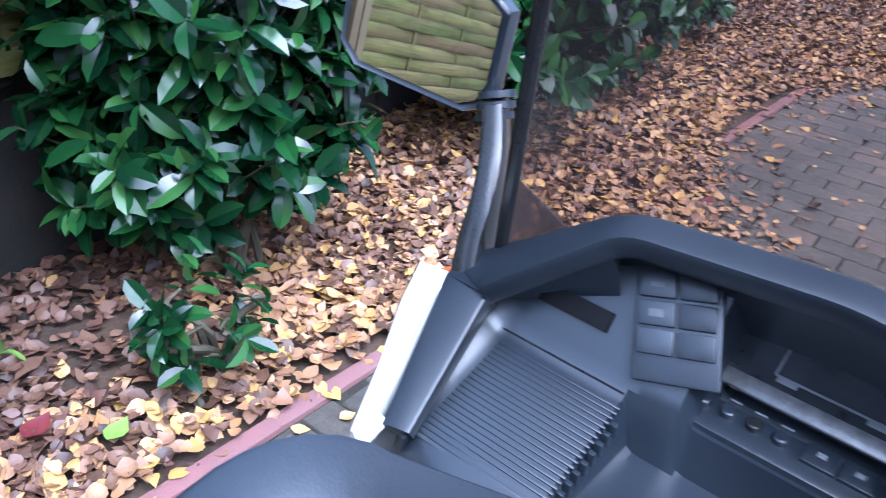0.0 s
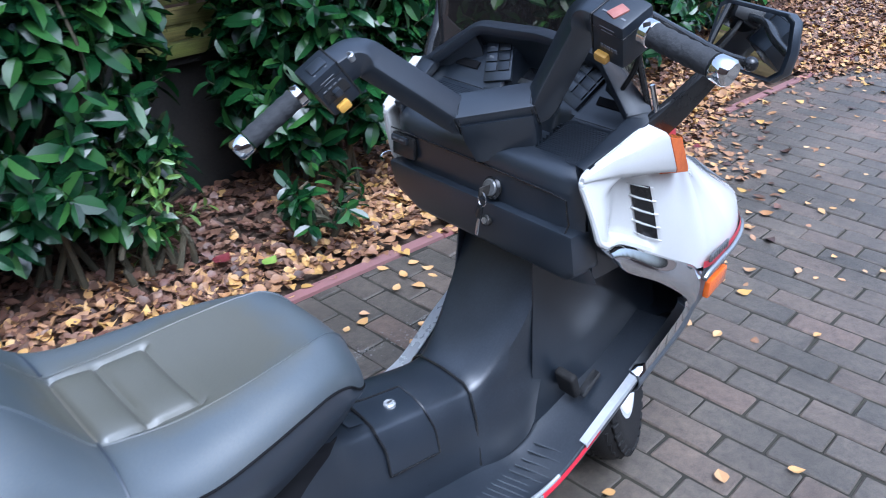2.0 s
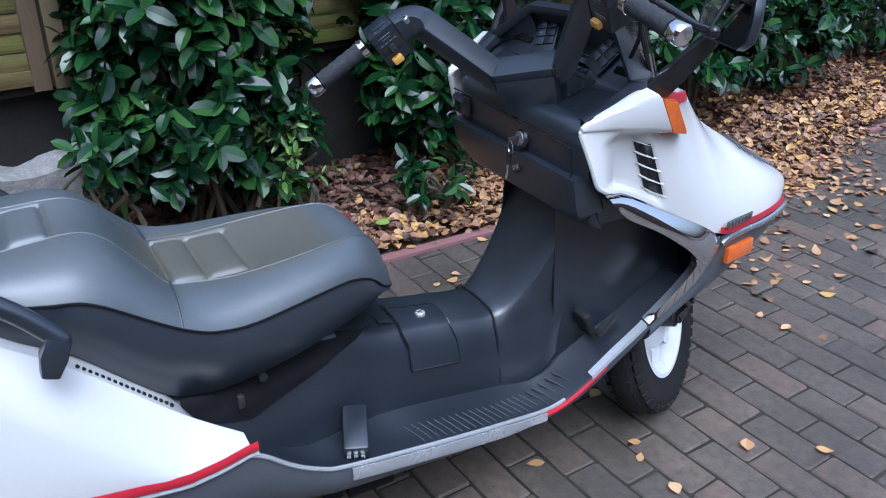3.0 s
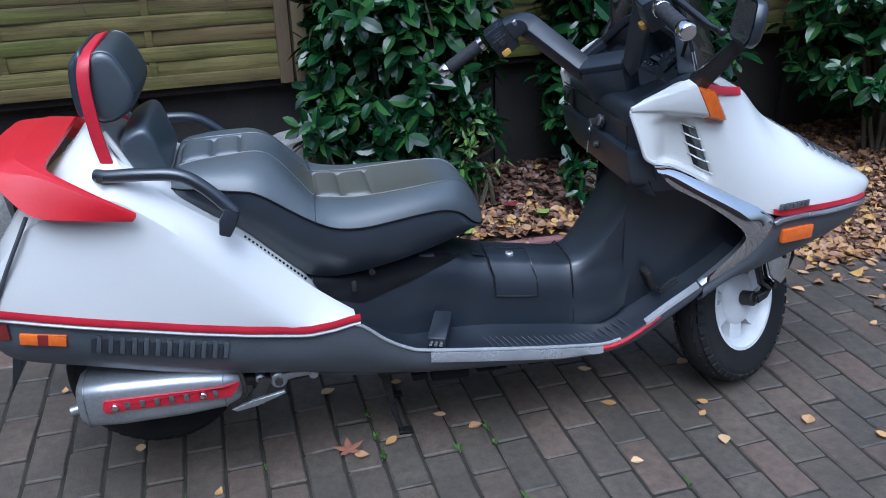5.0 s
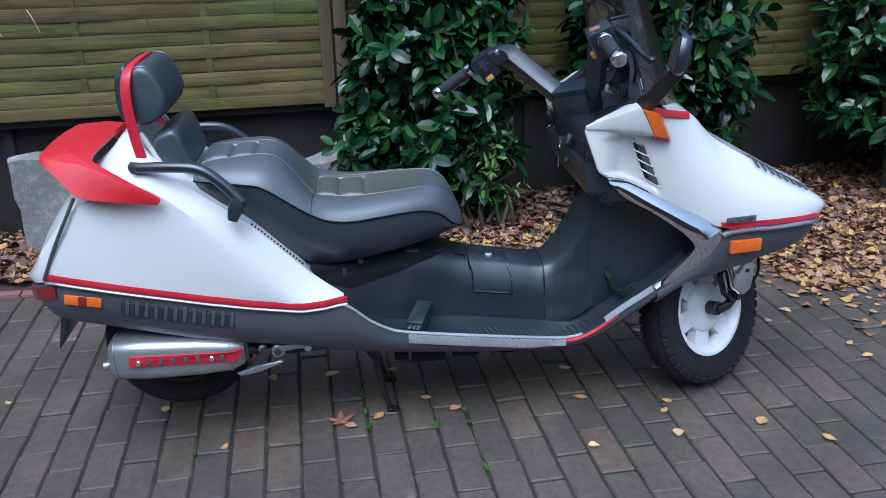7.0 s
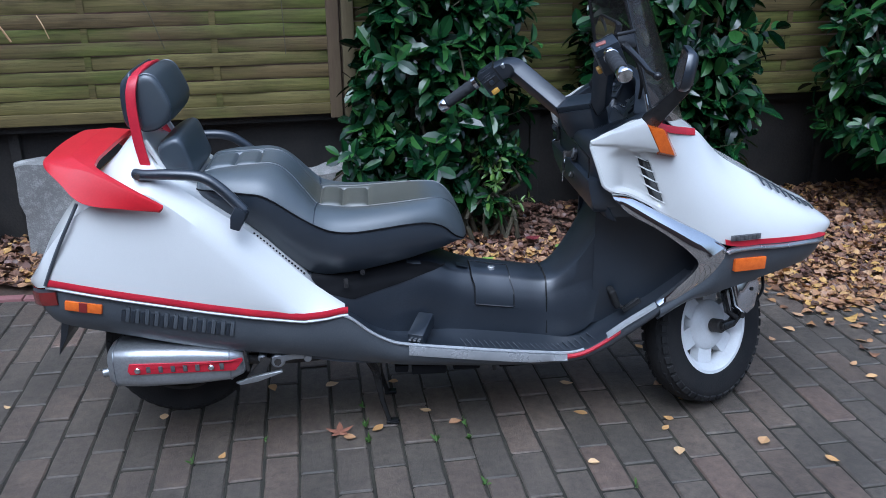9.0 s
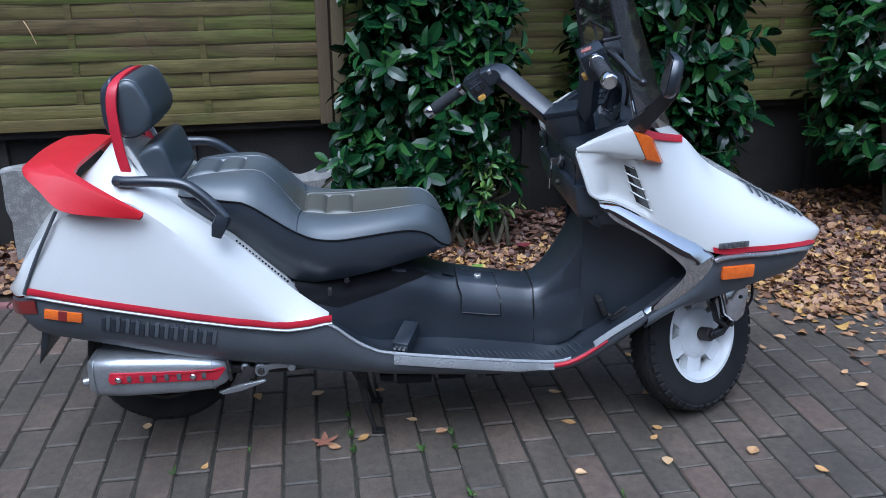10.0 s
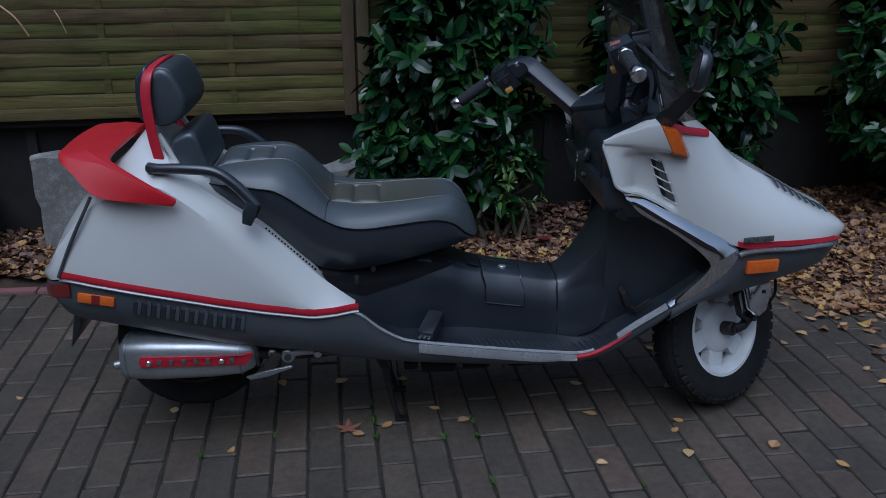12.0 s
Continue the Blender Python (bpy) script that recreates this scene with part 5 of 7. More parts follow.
lid = P("tunnel_lid", shell(grid(lid_rows), 0.003), PLASTIC, "black service lid", tunnel, angle=50)
rim = [r[0] for r in lid_rows] + lid_rows[-1][1:7] + [r[6] for r in reversed(lid_rows[:-1])] + list(reversed(lid_rows[0][1:6]))
P("lid_gap", tube([Vector(p) + Vector((0, -0.0012, 0.0004)) for p in rim + rim[:1]], 0.0020, 5), GLOSS_BLACK, "", lid)
P("lid_lock", cyl((0.404, -0.038, 0.483), (0.404, -0.038, 0.4945), 0.0112, 16, bev=0.002), KICK, "round bright lock", lid)
P("lock_slot", rbox((0.404, -0.038, 0.4958), (0.010, 0.0035, 0.001), 0.0003), DARK_METAL, "", lid)
P("warning_label", rbox((0.315, -0.045, 0.5065), (0.035, 0.03, 0.001), 0.0003, rot=Matrix.Rotation(radians(14), 3, "Y")), PLASTIC, "", tunnel)
for k in range(3):
    P("print_bar", rbox((0.305 + 0.010 * k, -0.045, 0.5085 - 0.0025 * k), (0.003, 0.026, 0.0006), 0.0002, rot=Matrix.Rotation(radians(14), 3, "Y")), PRINT, "", tunnel)
P("cover_screw", cyl((0.728, -0.098, 0.600), (0.722, -0.104, 0.602), 0.0045, 10), SILVER, "", tunnel)
P("leg_recess", rbox((0.690, 0.0, 0.585), (0.004, 0.11, 0.16), 0.0015, rot=Matrix.Rotation(radians(27), 3, "Y")), PLASTIC, "", tunnel)
P("drain_hole", rbox((0.628, -0.03, 0.5), (0.012, 0.022, 0.004), 0.001, rot=Matrix.Rotation(radians(-50), 3, "Y")), GLOSS_BLACK, "", tunnel)
for s in (-1, 1):
    fl = []
    for x, zt, zb, w in sill_fine:
        if -0.12 < x < 0.965:
            fl.append([(x, s * (0.10 + (w - 0.104) * k / 8), zt - 0.004 - 0.012 * math.sin(math.pi * k / 8) if x < 0.63 else zt - 0.006 - 0.010 * math.sin(math.pi * k / 8)) for k in range(9)])
    floor_board = P("floorboard", shell(grid(fl), 0.004), PLASTIC_DUST, "black ribbed floorboard")
    for k in range(23):
        x = 0.305 + 0.0175 * k
        zt, zb, w = lerp_table(SILL, x)
        P("floor_rib", bar([(x - 0.012, s * 0.150, zt - 0.0125), (x, s * 0.19, zt - 0.0118), (x + 0.004, s * 0.228, zt - 0.0060)], 0.0024, 0.004, 0.0008), GREY, "", floor_board)
    peg = P("passenger_peg", rbox((0.180, s * 0.188, 0.370), (0.048, 0.105, 0.042), 0.007, rot=Matrix.Rotation(radians(s * 23), 3, "Z") @ Matrix.Rotation(radians(s * -14), 3, "X")), PLASTIC, "folded black passenger peg")
    for k in range(3):
        P("print_bar", rbox((0.146 + 0.012 * k, s * (0.2315 + 0.0051 * k), 0.360), (0.008, 0.012, 0.005), 0.0005, rot=Matrix.Rotation(radians(s * 23), 3, "Z")), SILVER, "", peg)
brake = P("brake_pedal", rbox((0.750, -0.165, 0.432), (0.020, 0.046, 0.062), 0.009, rot=Matrix.Rotation(radians(-22), 3, "Y"), seg=4), RUBBER, "black rubber brake pedal")
P("pedal_arm", bar([(0.752, -0.165, 0.418), (0.766, -0.168, 0.405), (0.785, -0.174, 0.398)], 0.009, 0.010, 0.003), DARK_METAL, "", brake)
P("pedal_slot", rbox((0.800, -0.180, 0.412), (0.060, 0.016, 0.014), 0.003, rot=Matrix.Rotation(radians(-34), 3, "Y")), GLOSS_BLACK, "", brake)

# ---- front fairing ----
B_CTRL = [(0.677, 0.258, 0.787), (0.715, 0.254, 0.780), (0.758, 0.252, 0.766), (0.883, 0.262, 0.700), (1.029, 0.254, 0.620), (1.15, 0.236, 0.612), (1.28, 0.196, 0.603), (1.37, 0.145, 0.592), (1.415, 0.09, 0.583), (1.430, 0.0, 0.578)]
T_CTRL = [(0.630, 0.236, 0.923), (0.690, 0.250, 0.955), (0.752, 0.262, 0.982), (0.845, 0.250, 0.958), (0.936, 0.186, 0.934), (1.03, 0.152, 0.850), (1.15, 0.128, 0.780), (1.28, 0.103, 0.706), (1.390, 0.066, 0.650), (1.432, 0.0, 0.597)]
NS = 73
Bc, Tc = spline(B_CTRL, NS), spline(T_CTRL, NS)
NF, NV = 181, 30
Bf, Tf = spline(B_CTRL, NF), spline(T_CTRL, NF)


def ease(q):
    q = min(1, max(0, q))
    return q * q * (3 - 2 * q)


def fairing_point(u, v, s, lift=0.0):
    """Point of the fairing's side: u from its rear edge to the nose, v from its lower to its upper edge."""
    k = u * (NF - 1)
    i = min(int(k), NF - 2)
    b, t = Bf[i].lerp(Bf[i + 1], k - i), Tf[i].lerp(Tf[i + 1], k - i)
    p = b.lerp(t, v)
    bulge = (0.004 + 0.020 * min(1, max(0, (u - 0.22) / 0.25))) * (1 - u) ** 0.3 * math.sin(math.pi * v ** 0.85)
    # hollow behind the air outlet, with a step at its front
    step = 0.305 - 0.10 * v
    bulge -= 0.024 * ease((u - 0.035) / 0.15) * ease((step + 0.010 - u) / 0.020) * ease((v - 0.02) / 0.10) * ease((0.70 - v) / 0.14)
    nose = 0.030 * max(0, (u - 0.6) / 0.4) * math.sin(math.pi * v)
    corner = (0.022 * (max(0, 0.16 - v) / 0.16) ** 2.5 + 0.026 * (max(0, v - 0.84) / 0.16) ** 2.5) * max(0, 1 - u / 0.05)
    return Vector((p.x + nose + corner, s * (p.y + bulge + nose * 0.3 + lift), p.z + bulge * 0.25))


for s in (-1, 1):
    rows = [[fairing_point(k / (NF - 1), j / NV, s) for j in range(NV + 1)] for k in range(NF)]
    side = P("side_fairing", shell(grid(rows), 0.003), WHITE, "white pearl front fairing side", angle=50)
    # rolled rear edge
    P("edge_roll", tube([Vector((p[0], p[1] - s * 0.004, p[2])) for p in [Vector(q) for q in rows[0]]], 0.006, 8), WHITE, "", side)
    # red stripe along the lower nose
    band = []
    for k in range(32, NS):
        b, t = Bc[k], Tc[k]
        d = (t - b).normalized()
        band.append([(b.x + 0.002 + d.x * h, s * (b.y + 0.0055 + 0.10 * h), b.z + d.z * h) for h in (0.000, 0.009, 0.019)] if k < NS - 4 else [(b.x + 0.004 + d.x * h, s * (b.y + 0.003), b.z + 0.9 * h) for h in (0.001, 0.008, 0.016)])
    P("red_stripe", grid(band), RED_TAPE, "thin red pinstripe tape", side)
    # raised pod behind the turn signal
    pod = []
    for pts in (((0.632, 0.237, 0.922), (0.633, 0.241, 0.921), (0.634, 0.242, 0.914), (0.634, 0.238, 0.907)),
                ((0.680, 0.246, 0.949), (0.681, 0.262, 0.946), (0.698, 0.264, 0.916), (0.698, 0.244, 0.901)),
                ((0.722, 0.256, 0.970), (0.724, 0.286, 0.965), (0.750, 0.286, 0.912), (0.752, 0.250, 0.892)),
                ((0.757, 0.262, 0.986), (0.760, 0.301, 0.979), (0.798, 0.303, 0.906), (0.804, 0.255, 0.886))):
        a, b1, c1, d1 = [Vector((x, s * y, z)) for x, y, z in pts]
        pod.append([a, a.lerp(b1, 0.85), b1.lerp(c1, 0.08), b1.lerp(c1, 0.9), c1.lerp(d1, 0.06), d1, d1.lerp(a, 0.5) - Vector((0, s * 0.004, 0))])
    P("signal_pod", grid(pod, close=True, cap=True), WHITE, "", side, angle=40)
    front = [Vector((p.x + 0.004, p.y, min(p.z, 0.968 if s > 0 else 0.976) - 0.003)) for p in pod[-1]]
    lens = [front, [p + Vector((0.040, s * -0.004, -0.010)) for p in front], [p + Vector((0.054, s * -0.022, -0.016)) for p in front]]
    P("turn_signal", grid(lens, close=True, cap=True), ORANGE, "orange front turn signal", side, angle=40)
    P("red_cap_stripe", grid([[(p.x, s * (p.y + 0.004), p.z + 0.003), (p.x, s * (p.y + 0.010), p.z - 0.007), (p.x, s * (p.y + 0.012), p.z - 0.015)] for p in spline([(0.800, 0.256, 0.971), (0.845, 0.250, 0.958), (0.895, 0.220, 0.946), (0.934, 0.187, 0.935)], 10)]), RED_TAPE, "", side)
    # air outlet with three blades in a recess
    def outlet(a, v, lift):
        return fairing_point(0.305 - 0.10 * v + 0.006 - 0.025 * a, v, s, lift)
    vent = P("air_outlet", shell(grid([[outlet(a / 4, 0.13 + 0.40 * k / 16, 0.0022) for a in range(5)] for k in range(17)]), 0.001), GLOSS_BLACK, "black air outlet", side)
    for k in range(5):
        v = 0.13 + 0.40 * k / 4
        P("vent_blade", tube([outlet(-0.15, v - 0.012, 0.004), outlet(0.5, v, 0.005), outlet(1.25, v + 0.012, 0.001)], 0.0021 if 0 < k < 4 else 0.0012, 6), WHITE, "", vent)
    # badge plate with unreadable letters
    P("badge", rbox((1.087, s * 0.2580, 0.6405), (0.094, 0.004, 0.017), 0.002, rot=Matrix.Rotation(radians(s * -9), 3, "Z")), BADGE, "grey badge", side)
    for k in range(7):
        x = 1.047 + 0.0128 * k
        P("badge_bar", rbox((x, s * (0.2665 - 0.012 * (k / 6)), 0.6405), (0.0095, 0.004, 0.012 if k % 2 else 0.013), 0.001, rot=Matrix.Rotation(radians(s * -9), 3, "Z")), BADGE, "", side)
    # chrome garnish: from under the fairing to the corner, then down the leg
    top_e = spline([(0.692, 0.259, 0.783), (0.758, 0.258, 0.766), (0.883, 0.268, 0.700), (0.98, 0.264, 0.648), (1.032, 0.258, 0.612)], 20)
    bot_e = spline([(0.697, 0.258, 0.768), (0.740, 0.262, 0.728), (0.82, 0.277, 0.684), (0.90, 0.284, 0.628), (0.945, 0.280, 0.585)], 20)
    rows = [[(a.x, s * (a.y - 0.004), a.z), (a.x * 0.9 + b.x * 0.1, s * (a.y + 0.004), a.z * 0.9 + b.z * 0.1), (a.x * 0.5 + b.x * 0.5, s * (a.y * 0.5 + b.y * 0.5 + 0.012), a.z * 0.5 + b.z * 0.5), (a.x * 0.12 + b.x * 0.88, s * (b.y + 0.014), a.z * 0.12 + b.z * 0.88), (b.x, s * (b.y + 0.010), b.z), (b.x + 0.004, s * (b.y - 0.018), b.z + 0.006)] for a, b in zip(top_e, bot_e)]
    ch = P("chrome_garnish", shell(grid(rows), 0.003), CHROME, "chrome leg-opening garnish", angle=60)
    out_e = spline([(1.034, 0.257, 0.612), (1.028, 0.259, 0.575), (0.985, 0.260, 0.520), (0.92, 0.257, 0.470), (0.862, 0.252, 0.437)], 18)
    in_e = spline([(0.943, 0.280, 0.588), (0.950, 0.276, 0.566), (0.930, 0.268, 0.530), (0.895, 0.260, 0.490), (0.85, 0.252, 0.447)], 18)
    rows = [[(a.x, s * a.y, a.z), ((a.x + b.x) / 2, s * ((a.y + b.y) / 2 + 0.007), (a.z + b.z) / 2), (b.x, s * b.y, b.z), (b.x + 0.004, s * (b.y - 0.02), b.z)] for a, b in zip(out_e, in_e)]
    P("chrome_leg", shell(grid(rows), 0.003), CHROME, "", ch, angle=60)
    # grey lower nose: runs from the leg forward under the stripe
    g_top = spline([(0.862, 0.250, 0.433), (0.94, 0.256, 0.484), (1.0, 0.258, 0.536), (1.032, 0.256, 0.600), (1.10, 0.246, 0.612), (1.20, 0.224, 0.606), (1.30, 0.188, 0.600), (1.385, 0.13, 0.588), (1.425, 0.0, 0.576)], 40)
    g_bot = spline([(0.862, 0.238, 0.388), (0.94, 0.240, 0.440), (1.01, 0.236, 0.458), (1.063, 0.226, 0.470), (1.12, 0.214, 0.481), (1.20, 0.19, 0.494), (1.29, 0.155, 0.504), (1.37, 0.105, 0.512), (1.40, 0.0, 0.516)], 40)
    rows = []
    for a, b in zip(g_top, g_bot):
        rows.append([(a.x + (b.x - a.x) * v, s * (a.y + (b.y - a.y) * v + 0.012 * math.sin(math.pi * v) * min(1, a.y / 0.1)), a.z + (b.z - a.z) * v) for v in (0, 0.15, 0.35, 0.6, 0.85, 1)] + [(b.x - 0.01, s * b.y * 0.8, b.z + 0.008)])
    gn = P("lower_nose", shell(grid(rows), 0.003), GREY, "dark grey lower nose panel")
    P("silver_line", tube([(p.x, s * (p.y + 0.0075), p.z - 0.007) for p in g_top[15:]], 0.0068, 8), SILVER, "", gn)
    P("side_marker", rbox((1.112, s * 0.2490, 0.556), (0.102, 0.014, 0.038), 0.005, rot=Matrix.Rotation(radians(s * -10.5), 3, "Z") @ Matrix.Rotation(radians(1), 3, "Y")), ORANGE, "orange side marker lamp", gn)
# hood between the shoulders
rows = []
for k in range(25, NS):
    t = Tc[k]
    rows.append([(t.x + 0.006 * (1 - abs(v)), t.y * v, t.z + 0.008 * (1 - v * v) * min(1, (NS - 1 - k) / 10)) for v in [j / 7 - 1 for j in range(15)]])
hood = P("hood", shell(grid(rows), 0.003), WHITE, "white pearl nose hood", angle=60)
for s in (-1, 1):
    for k in range(8):
        x = 1.160 + 0.0265 * k
        y, z = lerp_table([(p[0], p[1], p[2]) for p in T_CTRL], x)
        low = lerp_table([(p[0], p[1], p[2]) for p in B_CTRL], x)
        side = Vector((x + 0.012, s * (y + 0.17 * (low[0] - y) + 0.014), z + 0.12 * (low[1] - z) + 0.003))
        P("hood_louvre", bar([side, Vector((x + 0.003, s * (y + 0.003), z + 0.0055)), Vector((x - 0.012, s * y * 0.62, z + 0.0085))], 0.0062, 0.004, 0.001, up=(0.45, s * 0.3, 0.8)), PLASTIC, "", hood)
# dark inside of the nose and headlamp face
rows = []
for k in range(29, NS - 6, 3):
    b, t = Bc[k], Tc[k]
    rows.append([(min(p.x, 1.36), p.y * 0.80 * f, p.z - 0.02) for p, f in ((b, -1), (t, -1), (t, -0.4), (t, 0.4), (t, 1), (b, 1))])
P("nose_liner", grid(rows), PLASTIC, "black inner liner")
P("nose_floor", slab([(0.95, -0.2, 0.505), (1.05, -0.22, 0.50), (1.2, -0.18, 0.51), (1.37, -0.10, 0.52), (1.37, 0.10, 0.52), (1.2, 0.18, 0.51), (1.05, 0.22, 0.50), (0.95, 0.2, 0.505)], 0.006, 2), PLASTIC, "")
P("headlamp", rbox((1.405, 0, 0.555), (0.02, 0.16, 0.045), 0.008), SILVER, "headlamp in the nose")

# ---- cockpit ----
def rounded(pts, r, n=5):
    """A path of straight runs with its corners rounded off."""
    c = [Vector(p) for p in pts]
    out = [c[0]]
    for a, p, d in zip(c, c[1:], c[2:]):
        u, v = (a - p).normalized() * r, (d - p).normalized() * r
        for k in range(n):
            t = k / (n - 1)
            out.append((p + u) * (1 - t) ** 2 + p * 2 * t * (1 - t) + (p + v) * t * t)
    return out + [c[-1]]


RIM = [(0.655, -0.217, 0.921), (0.766, -0.246, 0.983), (0.789, -0.142, 1.061), (0.800, 0, 1.069), (0.789, 0.142, 1.061), (0.766, 0.246, 0.983), (0.655, 0.217, 0.921)]
rim_path = rounded(RIM, 0.018)
dash = P("dashboard", bar(rim_path, [0.026 + 0.018 * min(1, max(0, (abs(p.y) - 0.15) / 0.08)) - 0.018 * min(1, max(0, (0.76 - p.x) / 0.03)) for p in rim_path], [0.014 + 0.006 * min(1, max(0, (p.x - 0.65) / 0.10)) for p in rim_path], 0.0038, up=(-0.30, 0, 1)), RIM_BLACK, "black plastic dashboard with hooded instrument recess", angle=25)


def deck_z(x, y):
    a = abs(y)
    tray = 0.916 + (x - 0.655) * 0.33 if x < 0.767 else 0.953 + (x - 0.767) * 1.43
    well = 0.912 if x < 0.772 else (0.948 if x < 0.818 else 0.940 + (x - 0.818) * 0.65)
    lim = 0.098 if x < 0.767 else 0.062
    t = min(1, max(0, (a - lim) / 0.010))
    return well + (tray - well) * t


xs = [0.664 + 0.0053 * k for k in range(40)]
ys = [-0.234 + 0.0052 * k for k in range(91)]


def tray_z(x, y):
    """Height of the tray, kept under the rim."""
    rx, rz = lerp_table([(0.0, 0.800, 1.070), (0.142, 0.789, 1.062), (0.248, 0.766, 0.983)], abs(y))
    return min(deck_z(x, y), rz - 0.012 - 1.6 * max(0, x - rx - 0.03)) + 0.010 * max(0, abs(y) - 0.215) / 0.02


P("cockpit_tray", grid([[(x, y, tray_z(x, y)) for y in ys] for x in xs]), PLASTIC, "black moulded tray", dash, angle=30)
# skirts: outside of the rim down to the fairing and screen
skirt = []
for k, p in enumerate(rim_path):
    q = Vector((p.x + 0.02, p.y * 0.93, p.z - 0.07)) if abs(p.y) > 0.15 else Vector((p.x + 0.09, p.y * 1.25, p.z - 0.14))
    skirt.append([p, p.lerp(q, 0.5) + Vector((0.006, 0, 0.004)), q])
P("cockpit_skirt", shell(grid(skirt), 0.003), PLASTIC, "", dash, angle=60)
# underside of the hood over the instruments
P("hood_lining", grid([[(0.800, y, 1.060), (0.84, y, 1.045), (0.885, y, 1.006)] for y in [-0.14 + 0.02 * k for k in range(15)]]), PLASTIC, "", dash)
# rear face with rounded corners
rows = []
for k in range(41):
    y = -0.226 + 0.452 * k / 40
    c = 1 - (abs(y) / 0.226) ** 10
    x0 = 0.640 + 0.020 * (1 - c)
    rows.append([(x0 + dx, y, z) for dx, z in ((0.034, 0.9235), (0.016, 0.917), (0.005, 0.907), (0.0, 0.893), (0.003, 0.87), (0.008, 0.84), (0.014, 0.795), (0.03, 0.74), (0.06, 0.69))])
face = P("dash_face", shell(grid(rows), 0.004), PLASTIC, "black lower dash panel", dash, angle=50)
P("face_groove", tube([(0.6405, y, z) for y, z in ((-0.205, 0.80), (-0.215, 0.83), (-0.205, 0.868), (-0.17, 0.872), (0.0, 0.876), (0.17, 0.878), (0.225, 0.878))], 0.0018, 5), GLOSS_BLACK, "", face)
for s in (-1, 1):
    P("corner_cheek", shell(grid([[(x, s * y, z), (x + 0.01, s * (y + 0.012), z - 0.06), (x + 0.035, s * (y + 0.016), z - 0.13), (x + 0.06, s * (y + 0.01), z - 0.22)] for x, y, z in ((0.652, 0.212, 0.922), (0.68, 0.214, 0.922), (0.72, 0.214, 0.922), (0.76, 0.210, 0.922))]), 0.003), PLASTIC, "", dash)
    # ribs of the tray
    for k in range(21):
        x = 0.668 + 0.0044 * k
        P("tray_rib", rbox((x, s * 0.158, deck_z(x, 0.15) + 0.0001), (0.0024, 0.104, 0.0020), 0.0008, rot=Matrix.Rotation(radians(-18), 3, "Y")), PLASTIC, "", dash)
    for k in range(9):
        x = 0.676 + 0.0085 * k
        P("tray_cleat", rbox((x, s * 0.1025, deck_z(x, 0.15) - 0.004), (0.0044, 0.005, 0.010), 0.001), PLASTIC, "", dash)
    P("tray_crease", tube([(0.767, s * y, 0.9540) for y in (0.11, 0.15, 0.20, 0.238)], 0.0010, 5), GLOSS_BLACK, "", dash)
    # button panel, two by three
    c0, cu, cv = Vector((0.775, s * 0.110, 0.963)), Vector((0.0125, s * -0.057, 0.014)), Vector((0.0415, s * 0.031, 0.061))
    nrm = cu.cross(cv).normalized()
    nrm = nrm if nrm.z > 0 else -nrm
    panel = P("button_panel", slab([c0, c0 + cu, c0 + cu + cv, c0 + cv], nrm * 0.008, bev=0.002), PLASTIC, "black button panel", dash)
    basis = Matrix((cu.normalized(), cv.normalized(), nrm)).transposed()
    for i in range(2):
        for j in range(3):
            c = c0 + cu * (0.27 + 0.46 * i) + cv * (0.34 + 0.245 * j) + nrm * 0.009
            P("button", rbox(c, (cu.length * 0.42, cv.length * 0.215, 0.005), 0.0012, rot=basis), PLASTIC_DUST if i == (1 if s > 0 else 0) else PLASTIC, "", panel)
            if i == (0 if s > 0 else 1) and j > 0:
                P("print_bar", rbox(c + nrm * 0.0027, (cu.length * 0.17, cv.length * (0.045 if j == 2 else 0.07), 0.0004), 0.0001, rot=basis), PRINT, "", panel)
    P("label_plate", rbox((0.7890, s * 0.170, 0.9870), (0.015, 0.058, 0.004), 0.0003, rot=Matrix.Rotation(radians(-55), 3, "Y")), MATT_BLACK, "", dash)
# instrument glass with its line frame, and the row of knobs below
GT = Matrix.Translation((0.850, 0.0, 0.986)) @ Matrix.Rotation(radians(-33), 4, "Y")
gauge = P("instrument_glass", moved(rbox((0, 0, 0), (0.080, 0.140, 0.004), 0.0015), GT), SCREEN_GLASS, "dark glossy instrument display", dash)
for q, sz in (((-0.018, -0.005, 0.0026), (0.0018, 0.080, 0.0006)), ((0.002, 0.035, 0.0026), (0.040, 0.0018, 0.0006)), ((0.002, -0.045, 0.0026), (0.040, 0.0018, 0.0006)), ((-0.0205, 0.026, 0.0026), (0.004, 0.014, 0.0006)), ((-0.0205, -0.034, 0.0026), (0.004, 0.014, 0.0006)), ((-0.033, -0.05, 0.0026), (0.003, 0.014, 0.0006))):
    P("display_line", moved(rbox(q, sz, 0.0002), GT), PRINT, "", gauge)
P("dusty_strip", moved(rbox((-0.0330, 0, 0.0024), (0.012, 0.132, 0.0006), 0.0002), GT), BADGE, "", gauge)
ledge = P("knob_ledge", rbox((0.794, 0.004, 0.950), (0.030, 0.165, 0.012), 0.003, rot=Matrix.Rotation(radians(-12), 3, "Y")), PLASTIC_DUST, "", dash)
for k in range(4):
    P("knob", cyl((0.798, 0.066 - 0.018 * k, 0.955), (0.797, 0.066 - 0.018 * k, 0.962), 0.0055, 10, bev=0.001), GLOSS_BLACK if k == 2 else PLASTIC, "", ledge)
    P("print_bar", rbox((0.809, 0.066 - 0.018 * k, 0.9605), (0.0018, 0.008, 0.0005), 0.0001, rot=Matrix.Rotation(radians(-12), 3, "Y")), PRINT, "", ledge)
